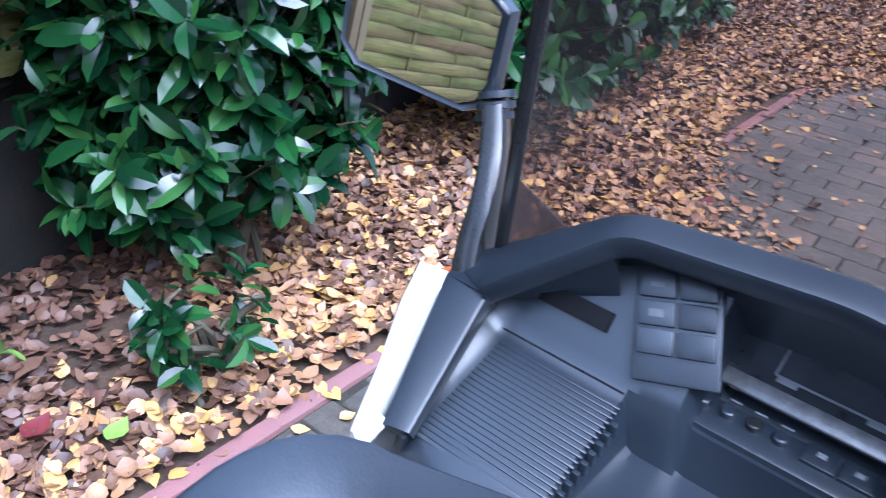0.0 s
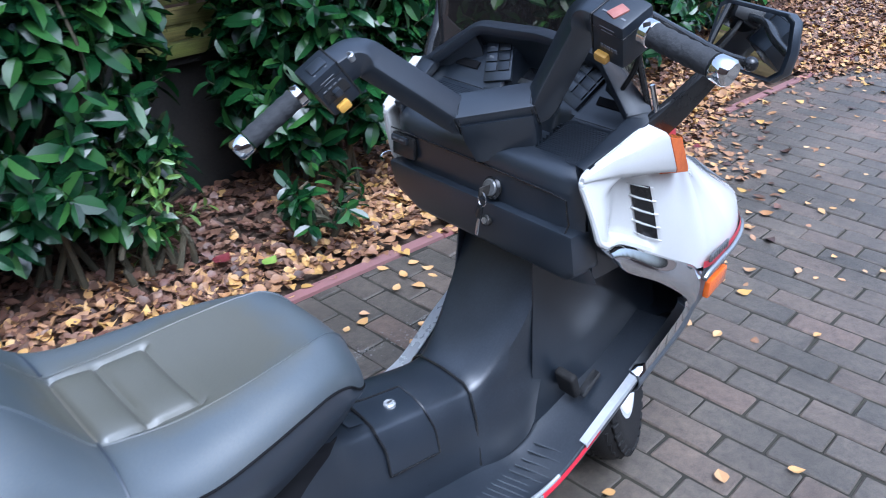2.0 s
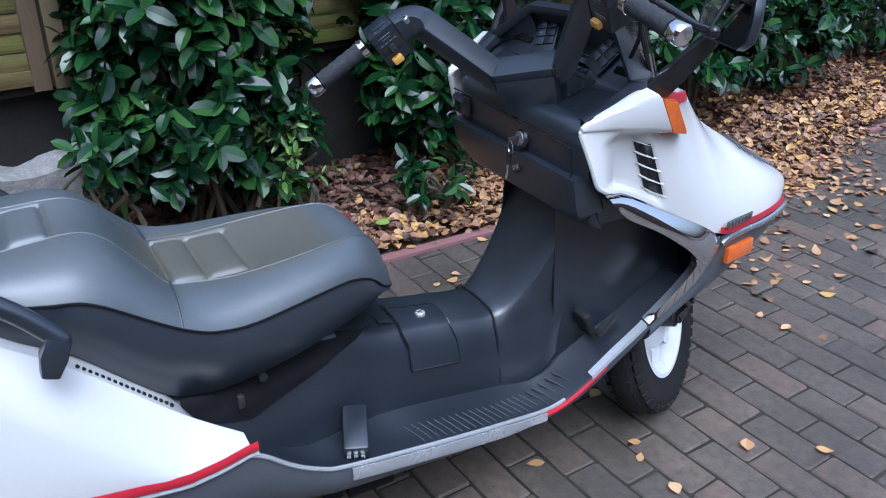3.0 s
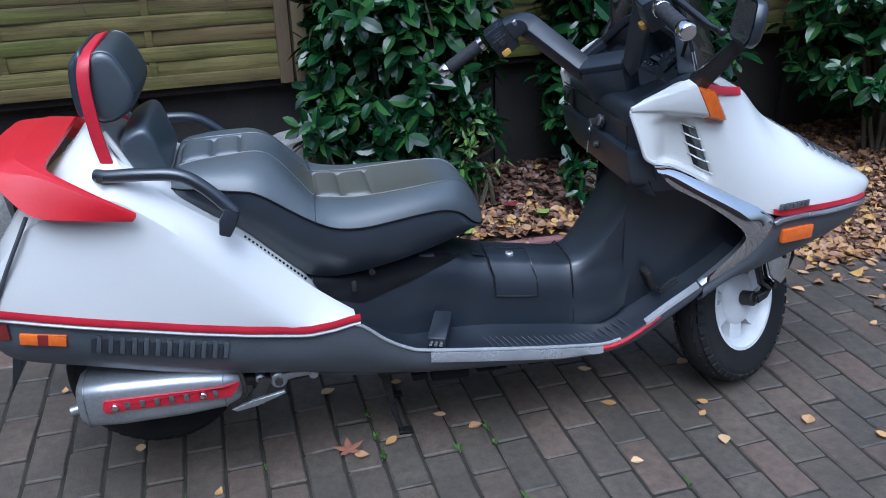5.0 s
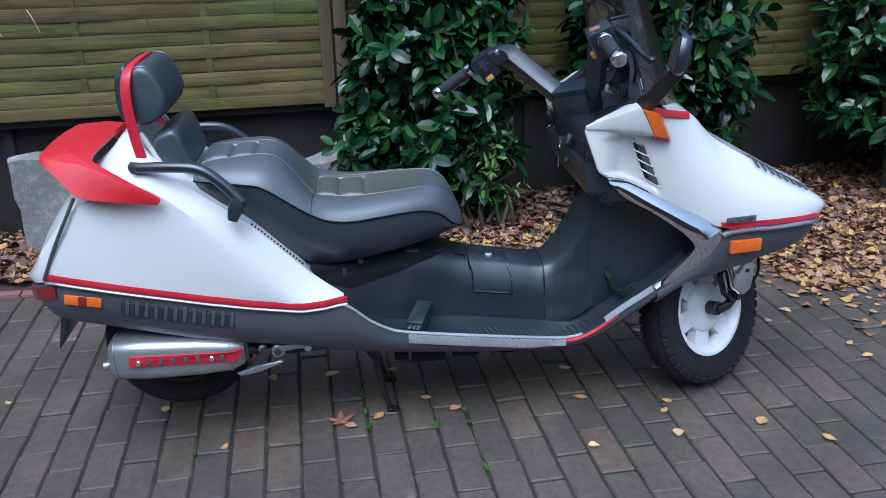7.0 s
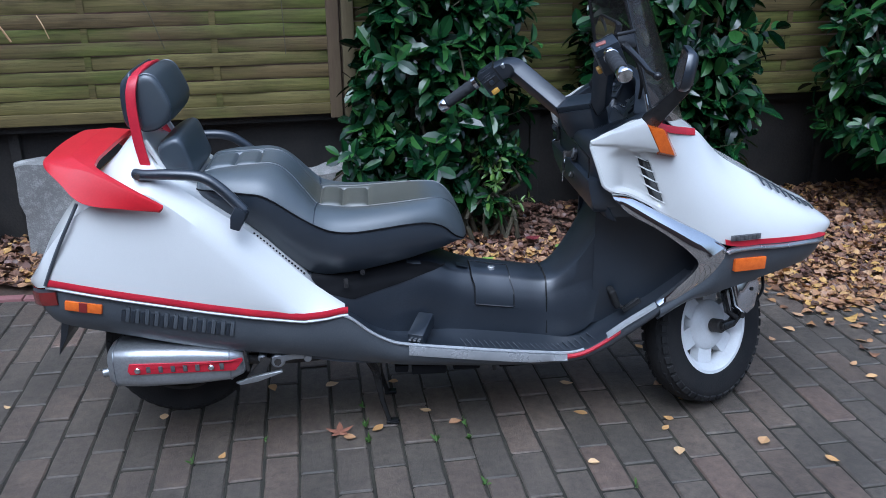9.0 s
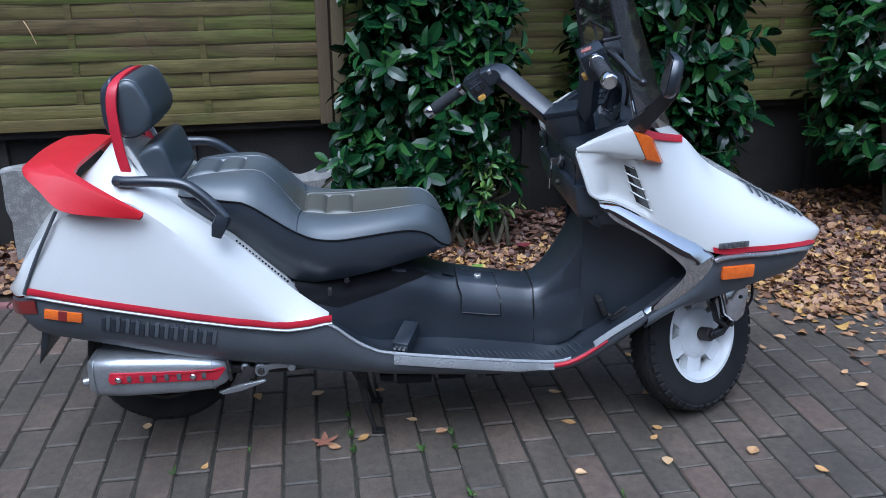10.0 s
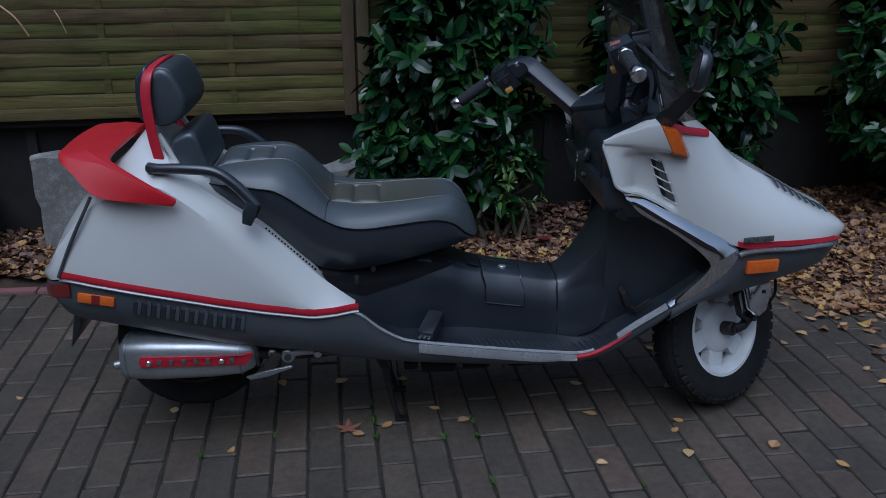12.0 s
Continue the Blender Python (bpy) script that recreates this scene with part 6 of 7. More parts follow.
for k in range(3):
    P("ledge_button", rbox((0.799, -0.014 - 0.024 * k, 0.958), (0.018, 0.022, 0.004), 0.001, rot=Matrix.Rotation(radians(-12), 3, "Y")), PLASTIC, "", ledge)
    P("print_bar", rbox((0.799, -0.014 - 0.024 * k, 0.9605), (0.0045, 0.006, 0.0006), 0.0001, rot=Matrix.Rotation(radians(-12), 3, "Y")), PRINT, "", ledge)
# glove box, locks and key
glove = P("glove_box", slab([(0.632, -0.228, 0.814), (0.632, 0.232, 0.814), (0.644, 0.222, 0.752), (0.660, 0.170, 0.714), (0.662, -0.205, 0.710), (0.648, -0.228, 0.735)], (0.075, 0, -0.004), bev=0.014), PLASTIC, "black glove box lid", dash, angle=50)
P("glove_lock", cyl((0.644, -0.035, 0.772), (0.633, -0.035, 0.775), 0.0105, 16, bev=0.002), DARK_METAL, "", glove)
P("lock_core", cyl((0.634, -0.035, 0.7748), (0.6315, -0.035, 0.7753), 0.006, 12), SILVER, "", glove)
ign = P("ignition_lock", cyl((0.650, -0.041, 0.836), (0.638, -0.041, 0.839), 0.021, 24, bev=0.004), GLOSS_BLACK, "black ignition lock with chrome ring", dash)
P("lock_ring", cyl((0.640, -0.041, 0.8385), (0.634, -0.041, 0.840), 0.0155, 20, bev=0.002), BADGE, "", ign)
key = P("key", rbox((0.622, -0.043, 0.838), (0.026, 0.004, 0.018), 0.0015), DARK_METAL, "ignition key", ign)
P("key_ring", tube([(0.613 + 0.002 * math.cos(a), -0.047 + 0.011 * math.cos(a), 0.826 + 0.013 * math.sin(a)) for a in [2 * math.pi * k / 16 for k in range(17)]], 0.0013, 5), SILVER, "", key)
P("spare_key", rbox((0.612, -0.043, 0.802), (0.006, 0.012, 0.026), 0.002, rot=Matrix.Rotation(radians(8), 3, "X")), GLOSS_BLACK, "", key)
P("key_blade", rbox((0.611, -0.0405, 0.773), (0.002, 0.0065, 0.036), 0.0006, rot=Matrix.Rotation(radians(8), 3, "X")), SILVER, "", key)
P("switch_recess", rbox((0.642, 0.188, 0.850), (0.010, 0.062, 0.044), 0.003), GLOSS_BLACK, "", dash)
P("rocker_switch", rbox((0.637, 0.196, 0.862), (0.010, 0.044, 0.014), 0.003), PLASTIC, "", dash)
for k in range(2):
    P("print_bar", rbox((0.6315, 0.186 + 0.02 * k, 0.863), (0.0006, 0.012, 0.003), 0.0001), PRINT, "", dash)
P("bag_hook", tube(spline([(0.676, 0.256, 0.812), (0.662, 0.272, 0.806), (0.650, 0.272, 0.800), (0.640, 0.250, 0.802)], 10), 0.0022, 8), CHROME, "chrome hook", dash)

# ---- windscreen ----
def screen_point(v, h):
    """v from -1 to 1 across, h from 0 at the foot to 1 at the top."""
    half = 0.245 - 0.075 * h
    edge = Vector((0.790 - 0.095 * h, 0, 0.985 + 0.375 * h))
    mid = Vector((0.960 - 0.175 * h, 0, 0.925 + 0.465 * h))
    c = 1 - abs(v) ** 2.2
    p = edge.lerp(mid, c)
    return Vector((p.x, half * v, p.z))


pane = P("windscreen", shell(grid([[screen_point(-1 + 2 * k / 24, h / 12) for k in range(25)] for h in range(13)]), 0.003), SMOKED, "smoked plastic windscreen with black edge", angle=60)
pane.visible_shadow = False
for s in (-1, 1):
    P("screen_edge", tube([screen_point(s * 0.995, h / 14) for h in range(15)], 0.0055, 8), GLOSS_BLACK, "", pane)
    P("screen_foot", shell(grid([[screen_point(s * (0.99 - 0.30 * k / 5 * (1 - h)), 0.26 * h) + Vector((-0.004, 0, 0)) for k in range(6)] for h in (0, 0.25, 0.5, 0.75, 1)]), 0.002), SMOKED_DARK, "", pane)
    if s < 0:
        P("chrome_clip", tube([(0.764, s * 0.257, 1.046), (0.772, s * 0.264, 1.010), (0.777, s * 0.268, 0.978)], 0.0042, 8), CHROME, "", pane)
P("screen_top_edge", tube([screen_point(-1 + 2 * k / 24, 1.0) for k in range(25)], 0.0055, 8), GLOSS_BLACK, "", pane)

# ---- mirrors ----
for s in (-1, 1):
    arm = P("mirror_arm", bar(spline([(0.774, 0.254, 0.968), (0.786, 0.262, 0.998), (0.802, 0.268, 1.030), (0.826, 0.284, 1.064), (0.842, 0.300, 1.094)] if s > 0 else [(0.778, -0.260, 0.972), (0.800, -0.284, 1.008), (0.826, -0.304, 1.046), (0.846, -0.322, 1.080), (0.840, -0.327, 1.10)], 16), [0.050 - 0.024 * k / 15 for k in range(16)], [0.022 - 0.003 * k / 15 for k in range(16)], 0.006, up=(0, s * 1, 0.4)), GLOSS_BLACK, "black mirror arm")
    for k in range(3):
        P("arm_collar", tube([(0.840, 0.297, 1.078 + 0.009 * k), (0.841, 0.299, 1.083 + 0.009 * k)] if s > 0 else [(0.847, -0.324, 1.082 + 0.008 * k), (0.847, -0.325, 1.087 + 0.008 * k)], 0.0155, 12), PLASTIC, "", arm)
    turn = Matrix.Translation((0.836 if s > 0 else 0.811, s * (0.374 if s > 0 else 0.381), 1.130)) @ Matrix.Rotation(radians(10 if s > 0 else -15), 4, "Z") @ Matrix.Rotation(radians(9), 4, "Y") @ Matrix.Rotation(radians(7 if s > 0 else 0), 4, "X")
    prof = [(-0.068, -0.030), (-0.050, -0.046), (0.050, -0.046), (0.064, -0.038), (0.070, -0.020), (0.066, 0.040), (0.054, 0.048), (-0.050, 0.048), (-0.062, 0.040), (-0.070, 0.0)]
    rows = []
    for dx, g in ((-0.004, 0.955), (-0.006, 1.0), (0.004, 1.02), (0.011, 1.0), (0.020, 0.86), (0.025, 0.6)):
        rows.append([turn @ Vector((dx, -s * y * g * 1.08, z * g)) for y, z in prof])
    head = P("mirror_head", grid(rows, close=True, cap=True), PLASTIC, "black mirror housing", angle=50)
    P("mirror_glass", slab([turn @ Vector((-0.0062, -s * y * 0.99, z * 0.89)) for y, z in prof], turn.to_3x3() @ Vector((-0.0012, 0, 0))), MIRROR, "mirror glass", head, smooth=False)

# ---- steering: fork, bar and front wheel, turned to the left ----
STEER_AT, RAKE, STEER = Vector((0.593, 0.0, 1.105)), radians(27), radians(36.9)
axis = Vector((-math.sin(RAKE), 0, math.cos(RAKE)))
TURNED = BIKE_INV @ Matrix.Translation(STEER_AT + Vector((0.006, 0.009, -0.003))) @ Matrix.Rotation(STEER, 4, axis) @ Matrix.Rotation(radians(1.3), 4, "X") @ Matrix.Diagonal((1, 1.03, 1, 1)) @ Matrix.Translation(-STEER_AT)


def H(name, bm, mat, label="", parent=None, smooth=True, angle=38):
    return P(name, moved(bm, TURNED), mat, label, parent, smooth, angle)


handlebar = H("handlebar", bar([(0.655, -0.063, 0.978), (0.655, 0.063, 0.978)], 0.060, 0.046, 0.0045, up=(-0.55, 0, 0.83)), PLASTIC, "black plastic clad handlebar, turned to one side")
H("column_cover", bar([(0.653, 0, 0.972), (0.660, 0, 0.945), (0.676, 0, 0.905)], [0.128, 0.126, 0.110], [0.066, 0.070, 0.064], 0.010, up=(1, 0, 0.4)), PLASTIC, "", handlebar)
for k in range(6):
    H("logo_bar", rbox(Vector((0.6635, -0.028 + 0.0115 * k, 1.0045)), (0.008, 0.0085, 0.0012), 0.0004, rot=Matrix.Rotation(radians(-34), 3, "Y")), GLOSS_BLACK, "", handlebar)
for s in (-1, 1):
    arm_pts = [Vector((0.655, s * 0.062, 0.978)), Vector((0.652, s * 0.071, 0.980))] + rounded([(0.649, s * 0.078, 0.986), (0.566, s * 0.182, 1.120), (0.533, s * 0.214, 1.104)], 0.026, 8)
    n_arm = len(arm_pts)
    arm = H("bar_arm", bar(arm_pts, [0.058, 0.054] + [0.049] * (n_arm - 3) + [0.050], [0.046, 0.044] + [0.043 + 0.008 * k / n_arm for k in range(n_arm - 2)], 0.0048, up=(-0.60, 0, 0.80)), PLASTIC, "", handlebar, angle=28)
    for d in (0.0, 0.006):
        H("joint_line", bar([(0.655, s * (0.060 + d), 0.978), (0.655, s * (0.0618 + d), 0.978)], 0.0615, 0.0475, 0.009, up=(-0.55, 0, 0.83)), GLOSS_BLACK, "", arm)
    if s > 0:
        H("arm_bolt", cyl((0.536, s * 0.181, 1.113), (0.5268, s * 0.181, 1.1242), 0.0075, 14, bev=0.002), ALU, "bright cap bolt", arm)
        H("bolt_socket", cyl((0.529, s * 0.181, 1.1215), (0.5263, s * 0.181, 1.1248), 0.004, 8), DARK_METAL, "", arm)
    # switch housing
    along = Vector((-0.056, s * 0.085, -0.054)).normalized()
    upv = Vector((-0.45, 0, 0.85))
    upv = (upv - along * upv.dot(along)).normalized()
    third = along.cross(upv) * (1 if s > 0 else -1)
    box_rot = Matrix((along, upv, third)).transposed()
    c = Vector((0.519, s * 0.228, 1.096))
    body = c - upv * 0.012
    housing = H("switch_housing", rbox(body, (0.056, 0.076, 0.062), 0.006, rot=box_rot), RIM_BLACK, "black switch housing", handlebar)
    H("housing_joint", rbox(body - along * 0.028, (0.003, 0.077, 0.063), 0.006, rot=box_rot), GLOSS_BLACK, "", housing)
    H("housing_split", rbox(body + upv * 0.019, (0.0565, 0.0014, 0.0625), 0.0004, rot=box_rot), GLOSS_BLACK, "", housing)
    back = -third if third.x > 0 else third
    top = c + upv * 0.0262
    rear = c + back * 0.0312
    H("horn_button", rbox(c + back * 0.034 - upv * 0.041 + along * (0.006 if s > 0 else -0.008), (0.022, 0.015, 0.014), 0.004, rot=box_rot), YELLOW, "yellow push button", housing)
    if s > 0:
        H("dip_switch", rbox(top - along * 0.002 + back * 0.004, (0.030, 0.006, 0.028), 0.0028, rot=box_rot), PLASTIC_DUST, "", housing)
        H("switch_slot", rbox(rear - upv * 0.014, (0.044, 0.020, 0.003), 0.001, rot=box_rot), GLOSS_BLACK, "", housing)
        H("turn_switch", rbox(rear - upv * 0.014 + back * 0.004, (0.013, 0.014, 0.012), 0.003, rot=box_rot), PLASTIC, "", housing)
        for k in range(4):
            H("print_bar", rbox(rear + along * (-0.015 + 0.010 * k) - upv * 0.0015, (0.006, 0.0022, 0.0012), 0.0002, rot=box_rot), PRINT, "", housing)
        for k in range(2):
            H("print_bar", rbox(top + back * 0.022 + along * (-0.012 + 0.022 * k), (0.004, 0.0012, 0.003), 0.0002, rot=box_rot), PRINT, "", housing)
    else:
        H("kill_switch", rbox(top + back * 0.008, (0.018, 0.005, 0.026), 0.002, rot=box_rot @ Matrix.Rotation(0.25, 3, "Y")), BRICK_RED, "brick red rocker switch", housing)
        for k in range(2):
            H("print_bar", rbox(top + along * 0.016 * (2 * k - 1) + back * 0.016, (0.008, 0.0012, 0.0028), 0.0002, rot=box_rot), PRINT, "", housing)
        for k in range(5):
            H("logo_bar", rbox(rear - upv * 0.022 + along * (-0.010 + 0.0062 * k), (0.0046, 0.0062, 0.0012), 0.0002, rot=box_rot), PRINT, "", housing)
    for k in range(2):
        H("print_bar", rbox(rear + upv * (0.013 - 0.006 * k), (0.026 - 0.006 * k, 0.0012, 0.0012), 0.0002, rot=box_rot), PRINT, "", housing)
    # grip between two chrome collars
    g0, g1 = Vector((0.494, s * 0.258, 1.083)), Vector((0.431, s * 0.354, 1.022))
    d = (g1 - g0).normalized()
    rad = [0.0172 + 0.0008 * math.sin(k * 2.1) for k in range(16)]
    grip = H("grip", tube([g0.lerp(g1, 0.08 + 0.76 * k / 15) for k in range(16)], rad, 18), GRIP, "black foam grip", handlebar)
    H("grip_collar", tube([g0 - d * 0.002, g0, g0 + d * 0.012, g0 + d * 0.014], [0.016, 0.0192, 0.0192, 0.0172], 18), CHROME, "chrome grip collar", grip)
    H("collar_notch", rbox(g0 + d * 0.006 + Vector((-0.012, 0, 0.011)), (0.008, 0.010, 0.010), 0.001), DARK_METAL, "", grip)
    H("bar_end", tube([g1 - d * 0.018, g1 - d * 0.015, g1 + d * 0.004, g1 + d * 0.008], [0.0172, 0.0192, 0.0192, 0.016], 18), CHROME, "chrome bar end", grip)
# brake master cylinder and lever on the right
mc = H("brake_reservoir", rbox((0.597, -0.207, 1.121), (0.050, 0.060, 0.042), 0.007, rot=Matrix.Rotation(radians(-20), 3, "Z") @ Matrix.Rotation(radians(-8), 3, "Y")), GLOSS_BLACK, "black brake fluid reservoir", handlebar)
H("reservoir_lid", rbox((0.5965, -0.207, 1.142), (0.056, 0.066, 0.010), 0.004, rot=Matrix.Rotation(radians(-20), 3, "Z") @ Matrix.Rotation(radians(-8), 3, "Y")), GLOSS_BLACK, "", mc)
H("brake_lever", bar(spline([(0.590, -0.222, 1.115), (0.560, -0.258, 1.098), (0.545, -0.305, 1.062), (0.522, -0.350, 1.030), (0.512, -0.378, 1.016)], 16), [0.020 - 0.008 * k / 15 for k in range(16)], [0.012] * 16, 0.004), GLOSS_BLACK, "black brake lever", handlebar)
bm = bmesh.new()
bmesh.ops.create_uvsphere(bm, u_segments=12, v_segments=8, radius=0.0105, matrix=Matrix.Translation((0.509, -0.384, 1.013)))
H("lever_ball", bm, GLOSS_BLACK, "", handlebar)
H("cable", tube(spline([(0.596, -0.228, 1.110), (0.612, -0.240, 1.065), (0.640, -0.228, 1.015), (0.668, -0.190, 0.965)], 14), 0.0042, 7), RUBBER, "", handlebar)

# front wheel
WHEEL_TURN = BIKE_INV @ Matrix.Translation((1.104, 0.045, 0.2530)) @ Matrix.Rotation(radians(35), 4, axis)


def wheel(name, m, radius, width, rim_r, white, label, sink=0.0):
    """A tyre with tread blocks on a cast rim; its axle lies along y."""
    prof = []
    sec = (radius - rim_r)
    for k in range(13):
        a = -100 + 200 * k / 12
        prof.append((width / 2 * math.sin(radians(a)) * (1.0 if abs(a) < 60 else 1.02), rim_r + sec * (0.30 + 0.70 * math.cos(radians(a * 0.86)) ** 0.75) if abs(a) < 95 else rim_r))
    prof = [(-width * 0.40, rim_r - 0.004)] + prof[1:-1] + [(width * 0.40, rim_r - 0.004)]
    rows = [[m @ Vector((r * math.cos(t), y, r * math.sin(t))) for y, r in prof] for t in [2 * math.pi * k / 56 for k in range(57)]]
    w = P(name, grid(rows), RUBBER, label, angle=60)
    for side in (-1, 1):
        b = bmesh.new()
        for k in range(44):
            t = 2 * math.pi * k / 44
            rot = Matrix.Rotation(-t, 3, "Y")
            c = Vector((radius - 0.017 - sink, side * width * 0.37, 0))
            rbox(m @ (rot @ c), (0.020, width * 0.22, 0.024), 0.002, rot=m.to_3x3() @ rot @ Matrix.Rotation(side * -0.62, 3, "Z"), bm=b, seg=1)
        for k in range(36):
            t = 2 * math.pi * (k + 0.5 * (side > 0)) / 36
            rot = Matrix.Rotation(-t, 3, "Y")
            rbox(m @ (rot @ Vector((radius - 0.0035 - sink, side * width * 0.13, 0))), (0.010, width * 0.20, 0.032), 0.002, rot=m.to_3x3() @ rot @ Matrix.Rotation(side * 0.2, 3, "X"), bm=b, seg=1)
        P("tread", b, RUBBER, "", w, smooth=False)
    mat = WHEEL_WHITE if white else DARK_METAL
    rp = [(-width * 0.42, rim_r + 0.004), (-width * 0.42, rim_r - 0.006), (-width * 0.36, rim_r - 0.010), (-width * 0.20, rim_r - 0.026), (0, rim_r - 0.030), (width * 0.20, rim_r - 0.026), (width * 0.36, rim_r - 0.010), (width * 0.42, rim_r - 0.006), (width * 0.42, rim_r + 0.004)]
    rows = [[m @ Vector((r * math.cos(t), y, r * math.sin(t))) for y, r in rp] for t in [2 * math.pi * k / 48 for k in range(49)]]
    P("rim", shell(grid(rows), 0.003), mat, "white painted rim" if white else "dark rim", w, angle=50)
    hub = [(-0.034, 0.030), (-0.032, 0.052), (-0.026, 0.075), (-0.012, 0.084), (0.012, 0.084), (0.026, 0.075), (0.032, 0.052), (0.034, 0.030)]
    rows = [[m @ Vector((r * math.cos(t), y, r * math.sin(t))) for y, r in [(-0.034, 0.005)] + hub + [(0.034, 0.005)]] for t in [2 * math.pi * k / 32 for k in range(33)]]
    P("hub", grid(rows), mat, "", w, angle=50)
    for k in range(6):
        t = 2 * math.pi * k / 6 + 0.3
        out = []
        for r, half in ((0.070, 0.50), (0.088, 0.36), (0.112, 0.265), (rim_r - 0.018, 0.25)):
            out.append((r, half))
        poly = [(r, t + h) for r, h in out] + [(r, t - h) for r, h in reversed(out)]
        P("spoke", slab([m @ Vector((r * math.cos(a), -0.016, r * math.sin(a))) for r, a in poly], m.to_3x3() @ Vector((0, 0.032, 0)), bev=0.004), mat, "", w, angle=30)
    return w


fw = wheel("front_wheel", WHEEL_TURN, 0.251, 0.100, 0.152, True, "front wheel with white cast rim and knobbly black tyre", 0.004)
P("axle_nut", moved(cyl((0, -0.034, 0), (0, -0.074, 0), 0.022, 16, bev=0.003), WHEEL_TURN), DARK_METAL, "", fw)
P("axle_cap", moved(cyl((0, -0.072, 0), (0, -0.084, 0), 0.012, 12, bev=0.002), WHEEL_TURN), DARK_METAL, "", fw)
fork = P("front_fork", moved(bar([(-0.012, -0.088, 0.30), (0.030, -0.088, 0.20), (0.056, -0.088, 0.09), (0.062, -0.086, 0.035)], [0.036, 0.034, 0.032, 0.030], [0.04, 0.036, 0.034, 0.03], 0.008, up=(1, 0, 0)), WHEEL_TURN), GLOSS_BLACK, "black fork leg with leading link")
P("fork_link", moved(bar([(0.066, -0.084, 0.030), (0.035, -0.080, 0.005), (0.0, -0.072, 0.0)], [0.022, 0.026, 0.03], [0.026, 0.024, 0.028], 0.006), WHEEL_TURN), GLOSS_BLACK, "", fork)
P("link_bolt", moved(cyl((0.062, -0.096, 0.026), (0.062, -0.106, 0.026), 0.009, 10), WHEEL_TURN), DARK_METAL, "", fork)
cover = P("fork_cover", moved(slab([(-0.004, -0.098, 0.148), (0.020, -0.098, 0.158), (0.112, -0.098, 0.150), (0.124, -0.098, 0.118), (0.090, -0.098, 0.050), (0.050, -0.098, 0.036), (0.010, -0.098, 0.062)], (0, -0.034, 0), bev=0.010), WHEEL_TURN), CHROME, "chrome link cover", fork)
P("cover_screw", moved(cyl((0.078, -0.132, 0.112), (0.078, -0.135, 0.112), 0.006, 10), WHEEL_TURN), DARK_METAL, "", cover)
P("cover_top", moved(slab([(0.012, -0.100, 0.1585), (0.118, -0.100, 0.150), (0.118, -0.128, 0.150), (0.012, -0.128, 0.1585)], (0, 0, 0.003), bev=0.001), WHEEL_TURN), GLOSS_BLACK, "", cover)
P("cover_bracket", moved(bar([(0.020, -0.096, 0.165), (-0.014, -0.096, 0.110), (0.000, -0.096, 0.050), (0.040, -0.096, 0.022)], 0.014, 0.016, 0.003, up=(0, 1, 0)), WHEEL_TURN), GLOSS_BLACK, "", fork)
P("fork_leg", moved(bar([(-0.012, 0.088, 0.30), (0.030, 0.088, 0.20), (0.056, 0.088, 0.09), (0.035, 0.08, 0.01), (0, 0.07, 0)], 0.034, 0.036, 0.008, up=(1, 0, 0)), WHEEL_TURN), GLOSS_BLACK, "", fork)
P("fork_bridge", moved(bar([(-0.03, -0.09, 0.31), (-0.03, 0.09, 0.31)], 0.05, 0.04, 0.01), WHEEL_TURN), GLOSS_BLACK, "", fork)
P("brake_hose", moved(tube(spline([(0.12, -0.115, 0.065), (0.158, -0.115, 0.10), (0.165, -0.105, 0.16), (0.13, -0.08, 0.24), (0.09, -0.04, 0.30)], 16), 0.0045, 8), WHEEL_TURN), RUBBER, "", fork)
fender = []
for k in range(15):
    t = radians(35 + 110 * k / 14)
    fender.append([WHEEL_TURN @ Vector((0.285 * math.cos(t), y, 0.285 * math.sin(t) - 0.01 * (y / 0.07) ** 2)) for y in (-0.07, -0.04, 0, 0.04, 0.07)])
P("front_fender", shell(grid(fender), 0.003), PLASTIC, "black inner fender", fork)

# ---- rear wheel, engine, silencer and stand ----
RWM = Matrix.Translation((-0.540, 0.0, 0.270))
wheel("rear_wheel", RWM, 0.223, 0.118, 0.132, False, "rear wheel with black tyre just clear of the paving", 0.012)
rows = []
for x, y0, y1, z0, z1 in ((-0.692, -0.225, -0.155, 0.285, 0.345), (-0.690, -0.240, -0.135, 0.268, 0.362), (-0.672, -0.250, -0.120, 0.256, 0.373), (-0.60, -0.254, -0.115, 0.251, 0.376), (-0.45, -0.252, -0.115, 0.252, 0.369), (-0.36, -0.246, -0.118, 0.258, 0.356), (-0.328, -0.236, -0.125, 0.272, 0.346), (-0.316, -0.215, -0.145, 0.285, 0.330)):
    cy, cz, hy, hz = (y0 + y1) / 2, (z0 + z1) / 2, (y1 - y0) / 2, (z1 - z0) / 2
    rows.append([(x, cy + hy * abs(math.cos(a)) ** 0.5 * (1 if math.cos(a) > 0 else -1), cz + hz * abs(math.sin(a)) ** 0.5 * (1 if math.sin(a) > 0 else -1)) for a in [2 * math.pi * k / 28 for k in range(28)]])
muff = P("silencer", grid(rows, close=True, cap=True), STEEL, "flat aluminium silencer box", angle=50)
P("guard_strip", slab([(-0.628, -0.2525, 0.306), (-0.634, -0.2525, 0.318), (-0.628, -0.2525, 0.338), (-0.36, -0.2525, 0.331), (-0.326, -0.246, 0.338), (-0.322, -0.244, 0.330), (-0.345, -0.250, 0.303)], (0, -0.007, 0), bev=0.002), RED_TAPE, "red perforated heat guard", muff)
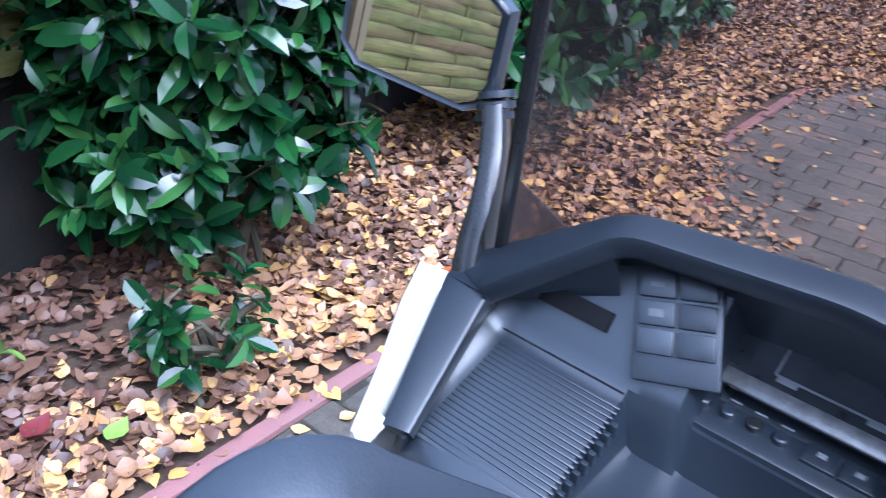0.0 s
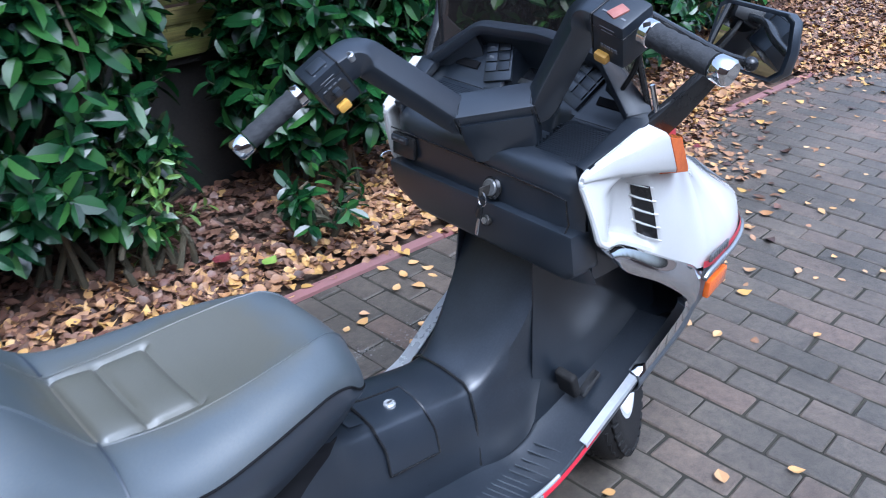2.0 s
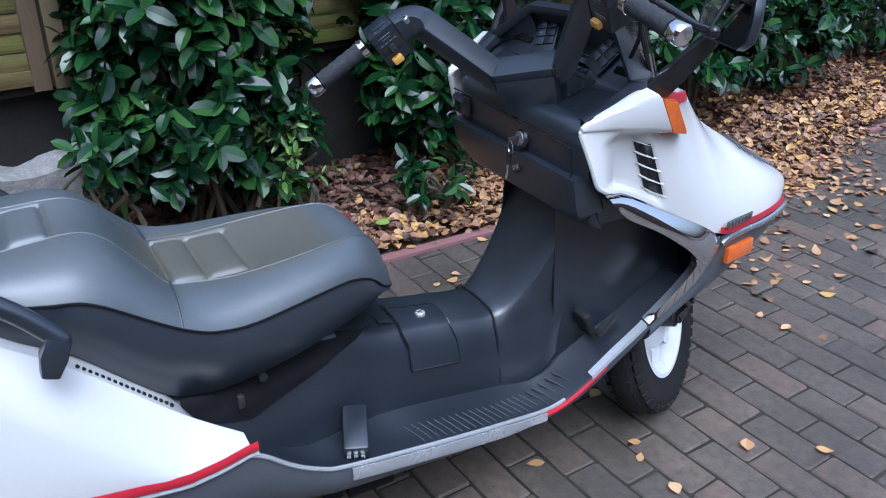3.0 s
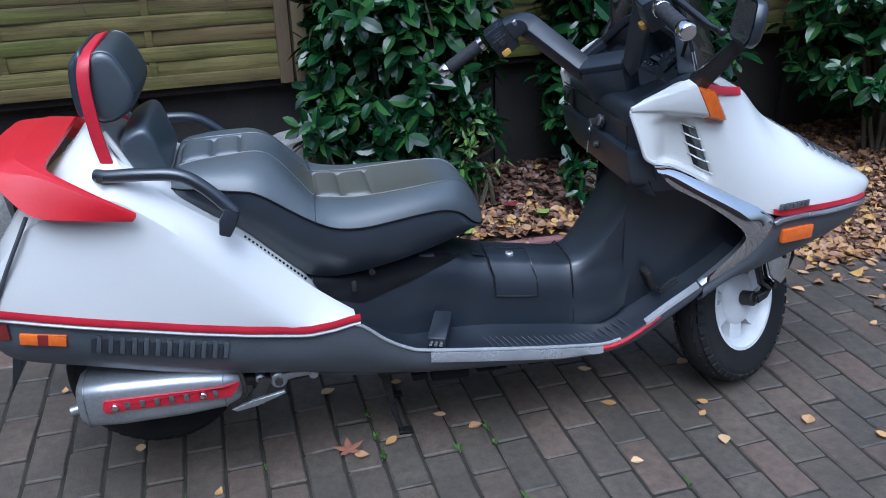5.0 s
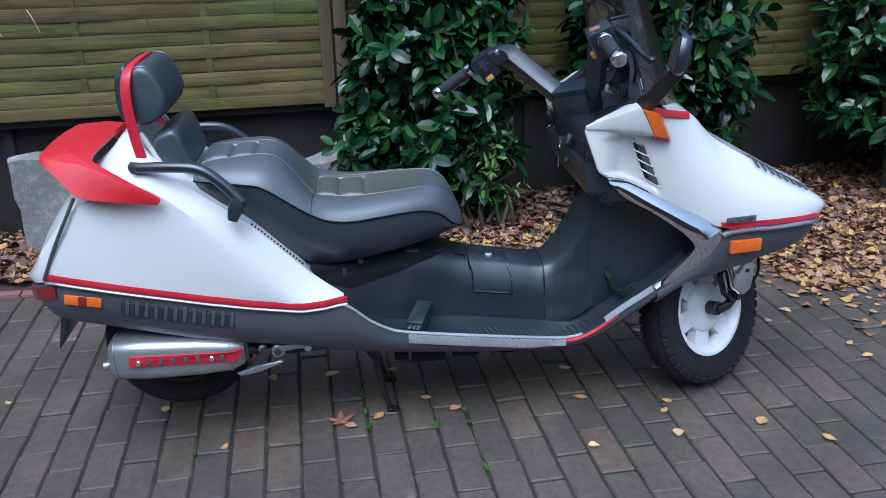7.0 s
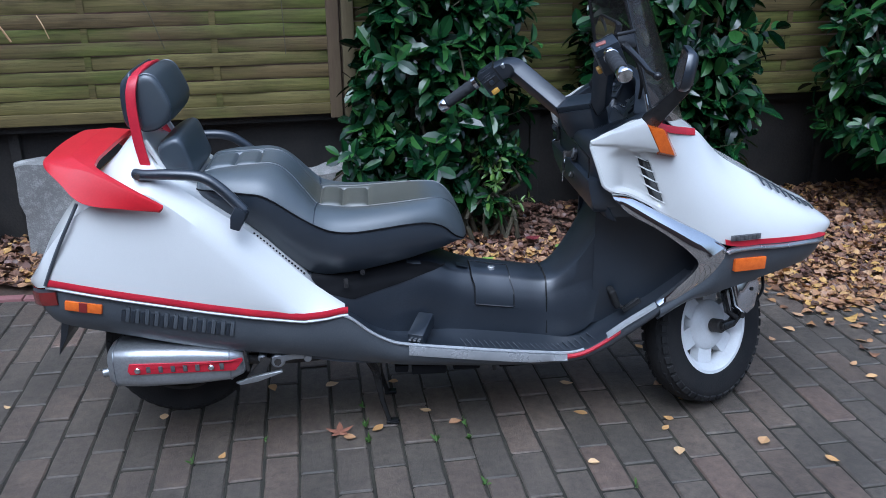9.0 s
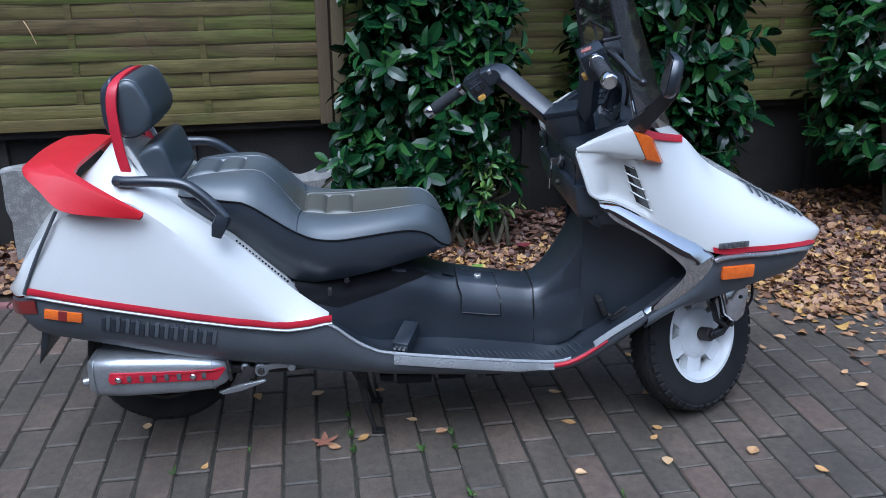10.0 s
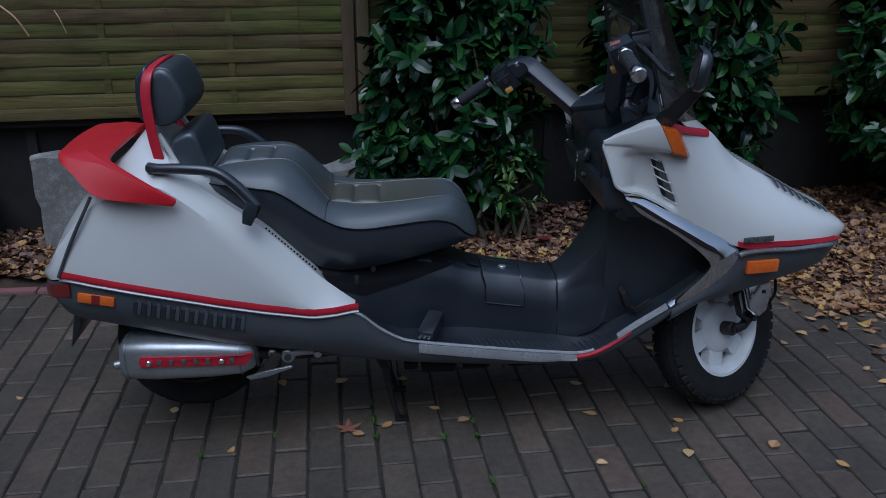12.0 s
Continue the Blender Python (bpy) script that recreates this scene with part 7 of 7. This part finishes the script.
for k in range(7):
    x = -0.578 + 0.033 * k
    if k != 5:
        P("guard_slot", rbox((x, -0.2592, 0.3195), (0.0115, 0.002, 0.019), 0.0008), BADGE, "", muff)
for x in (-0.606, -0.408):
    P("guard_bolt", cyl((x, -0.256, 0.320), (x, -0.2665, 0.320), 0.0085, 12, bev=0.002), CHROME, "", muff)
for k in (2, 5):
    P("weld_seam", tube([Vector(q) + (Vector(q) - Vector((q[0], -0.185, 0.32))) * 0.012 for q in rows[k] + rows[k][:1]], 0.0022, 5), ALU, "", muff)
P("tail_pipe", cyl((-0.685, -0.185, 0.287), (-0.722, -0.190, 0.280), 0.0125, 12, bev=0.002), ALU, "", muff)
P("silencer_strap", bar([(-0.318, -0.236, 0.352), (-0.314, -0.240, 0.32), (-0.312, -0.236, 0.29)], 0.006, 0.012, 0.002), DARK_METAL, "", muff)
P("exhaust_pipe", tube(spline([(-0.32, -0.18, 0.300), (-0.25, -0.165, 0.285), (-0.15, -0.14, 0.275), (-0.02, -0.09, 0.262), (0.10, -0.05, 0.26)], 18), 0.016, 10), DARK_METAL, "", muff)
P("silencer_bracket", slab([(-0.352, -0.226, 0.246), (-0.300, -0.226, 0.262), (-0.222, -0.226, 0.278), (-0.218, -0.226, 0.272), (-0.290, -0.226, 0.246), (-0.340, -0.226, 0.238)], (0, 0.010, 0), bev=0.002), STEEL, "", muff)
P("bracket_web", slab([(-0.318, -0.218, 0.262), (-0.270, -0.218, 0.318), (-0.248, -0.218, 0.312), (-0.268, -0.218, 0.270)], (0, 0.008, 0), bev=0.002), DARK_METAL, "", muff)
eng = P("engine_case", rbox((-0.33, 0.0, 0.33), (0.42, 0.24, 0.14), 0.03), DARK_METAL, "grimy engine and swing unit")
for x, z, r in ((-0.276, 0.310, 0.012), (-0.232, 0.300, 0.021)):
    P("case_bolt", cyl((x, -0.165, z), (x, -0.212, z), r, 16, bev=0.004), ALU, "", eng)
    P("bolt_head", cyl((x, -0.21, z), (x, -0.219, z), r * 0.5, 6), DARK_METAL, "", eng)
P("pivot_arm", bar([(-0.23, -0.205, 0.306), (-0.19, -0.205, 0.313), (-0.14, -0.20, 0.312)], 0.014, 0.020, 0.004), ALU, "", eng)
P("link_end", cyl((-0.147, -0.19, 0.306), (-0.147, -0.215, 0.306), 0.012, 12, bev=0.003), ALU, "", eng)
P("rear_fender", rbox((-0.70, 0, 0.42), (0.22, 0.16, 0.12), 0.03), PLASTIC, "black inner rear fender")
belly = P("belly_pan", slab([(-0.30, -0.20, 0.33), (-0.05, -0.215, 0.29), (0.35, -0.215, 0.255), (0.62, -0.205, 0.25), (0.62, 0.205, 0.25), (0.35, 0.215, 0.255), (-0.05, 0.215, 0.29), (-0.30, 0.20, 0.33)], (0, 0, 0.03)), PLASTIC, "black belly pan")
for x, w_, h_ in ((0.20, 0.10, 0.020), (0.31, 0.08, 0.010), (0.43, 0.05, 0.009), (0.12, 0.04, 0.010)):
    P("belly_lug", rbox((x, -0.19, 0.258 - h_ / 2), (w_, 0.04, h_ + 0.012), 0.006), MATT_BLACK, "", belly)
P("belly_lug", cyl((0.392, -0.20, 0.25), (0.394, -0.20, 0.232), 0.006, 8), DARK_METAL, "", belly)
stand = P("centre_stand", bar([(0.01, -0.09, 0.27), (0.045, -0.085, 0.19), (0.062, -0.085, 0.08), (0.082, -0.088, 0.008)], [0.045, 0.030, 0.020, 0.018], [0.03, 0.024, 0.016, 0.014], 0.004, up=(1, 0, 0)), GLOSS_BLACK, "black centre stand")
P("stand_leg", bar([(0.01, 0.09, 0.27), (0.045, 0.085, 0.19), (0.062, 0.085, 0.08), (0.082, 0.088, 0.008)], [0.045, 0.030, 0.020, 0.018], [0.03, 0.024, 0.016, 0.014], 0.004, up=(1, 0, 0)), GLOSS_BLACK, "", stand)
P("stand_foot", rbox((0.092, -0.090, 0.006), (0.04, 0.026, 0.010), 0.003), GLOSS_BLACK, "", stand)
P("stand_foot", rbox((0.092, 0.090, 0.006), (0.04, 0.026, 0.010), 0.003), GLOSS_BLACK, "", stand)
P("stand_bar", cyl((0.05, -0.085, 0.15), (0.05, 0.085, 0.15), 0.011, 10), GLOSS_BLACK, "", stand)
P("stand_spring", tube(spline([(-0.02, -0.12, 0.285), (-0.005, -0.125, 0.27), (0.02, -0.11, 0.235), (0.045, -0.095, 0.19)], 14), 0.006, 8), DARK_METAL, "", stand)
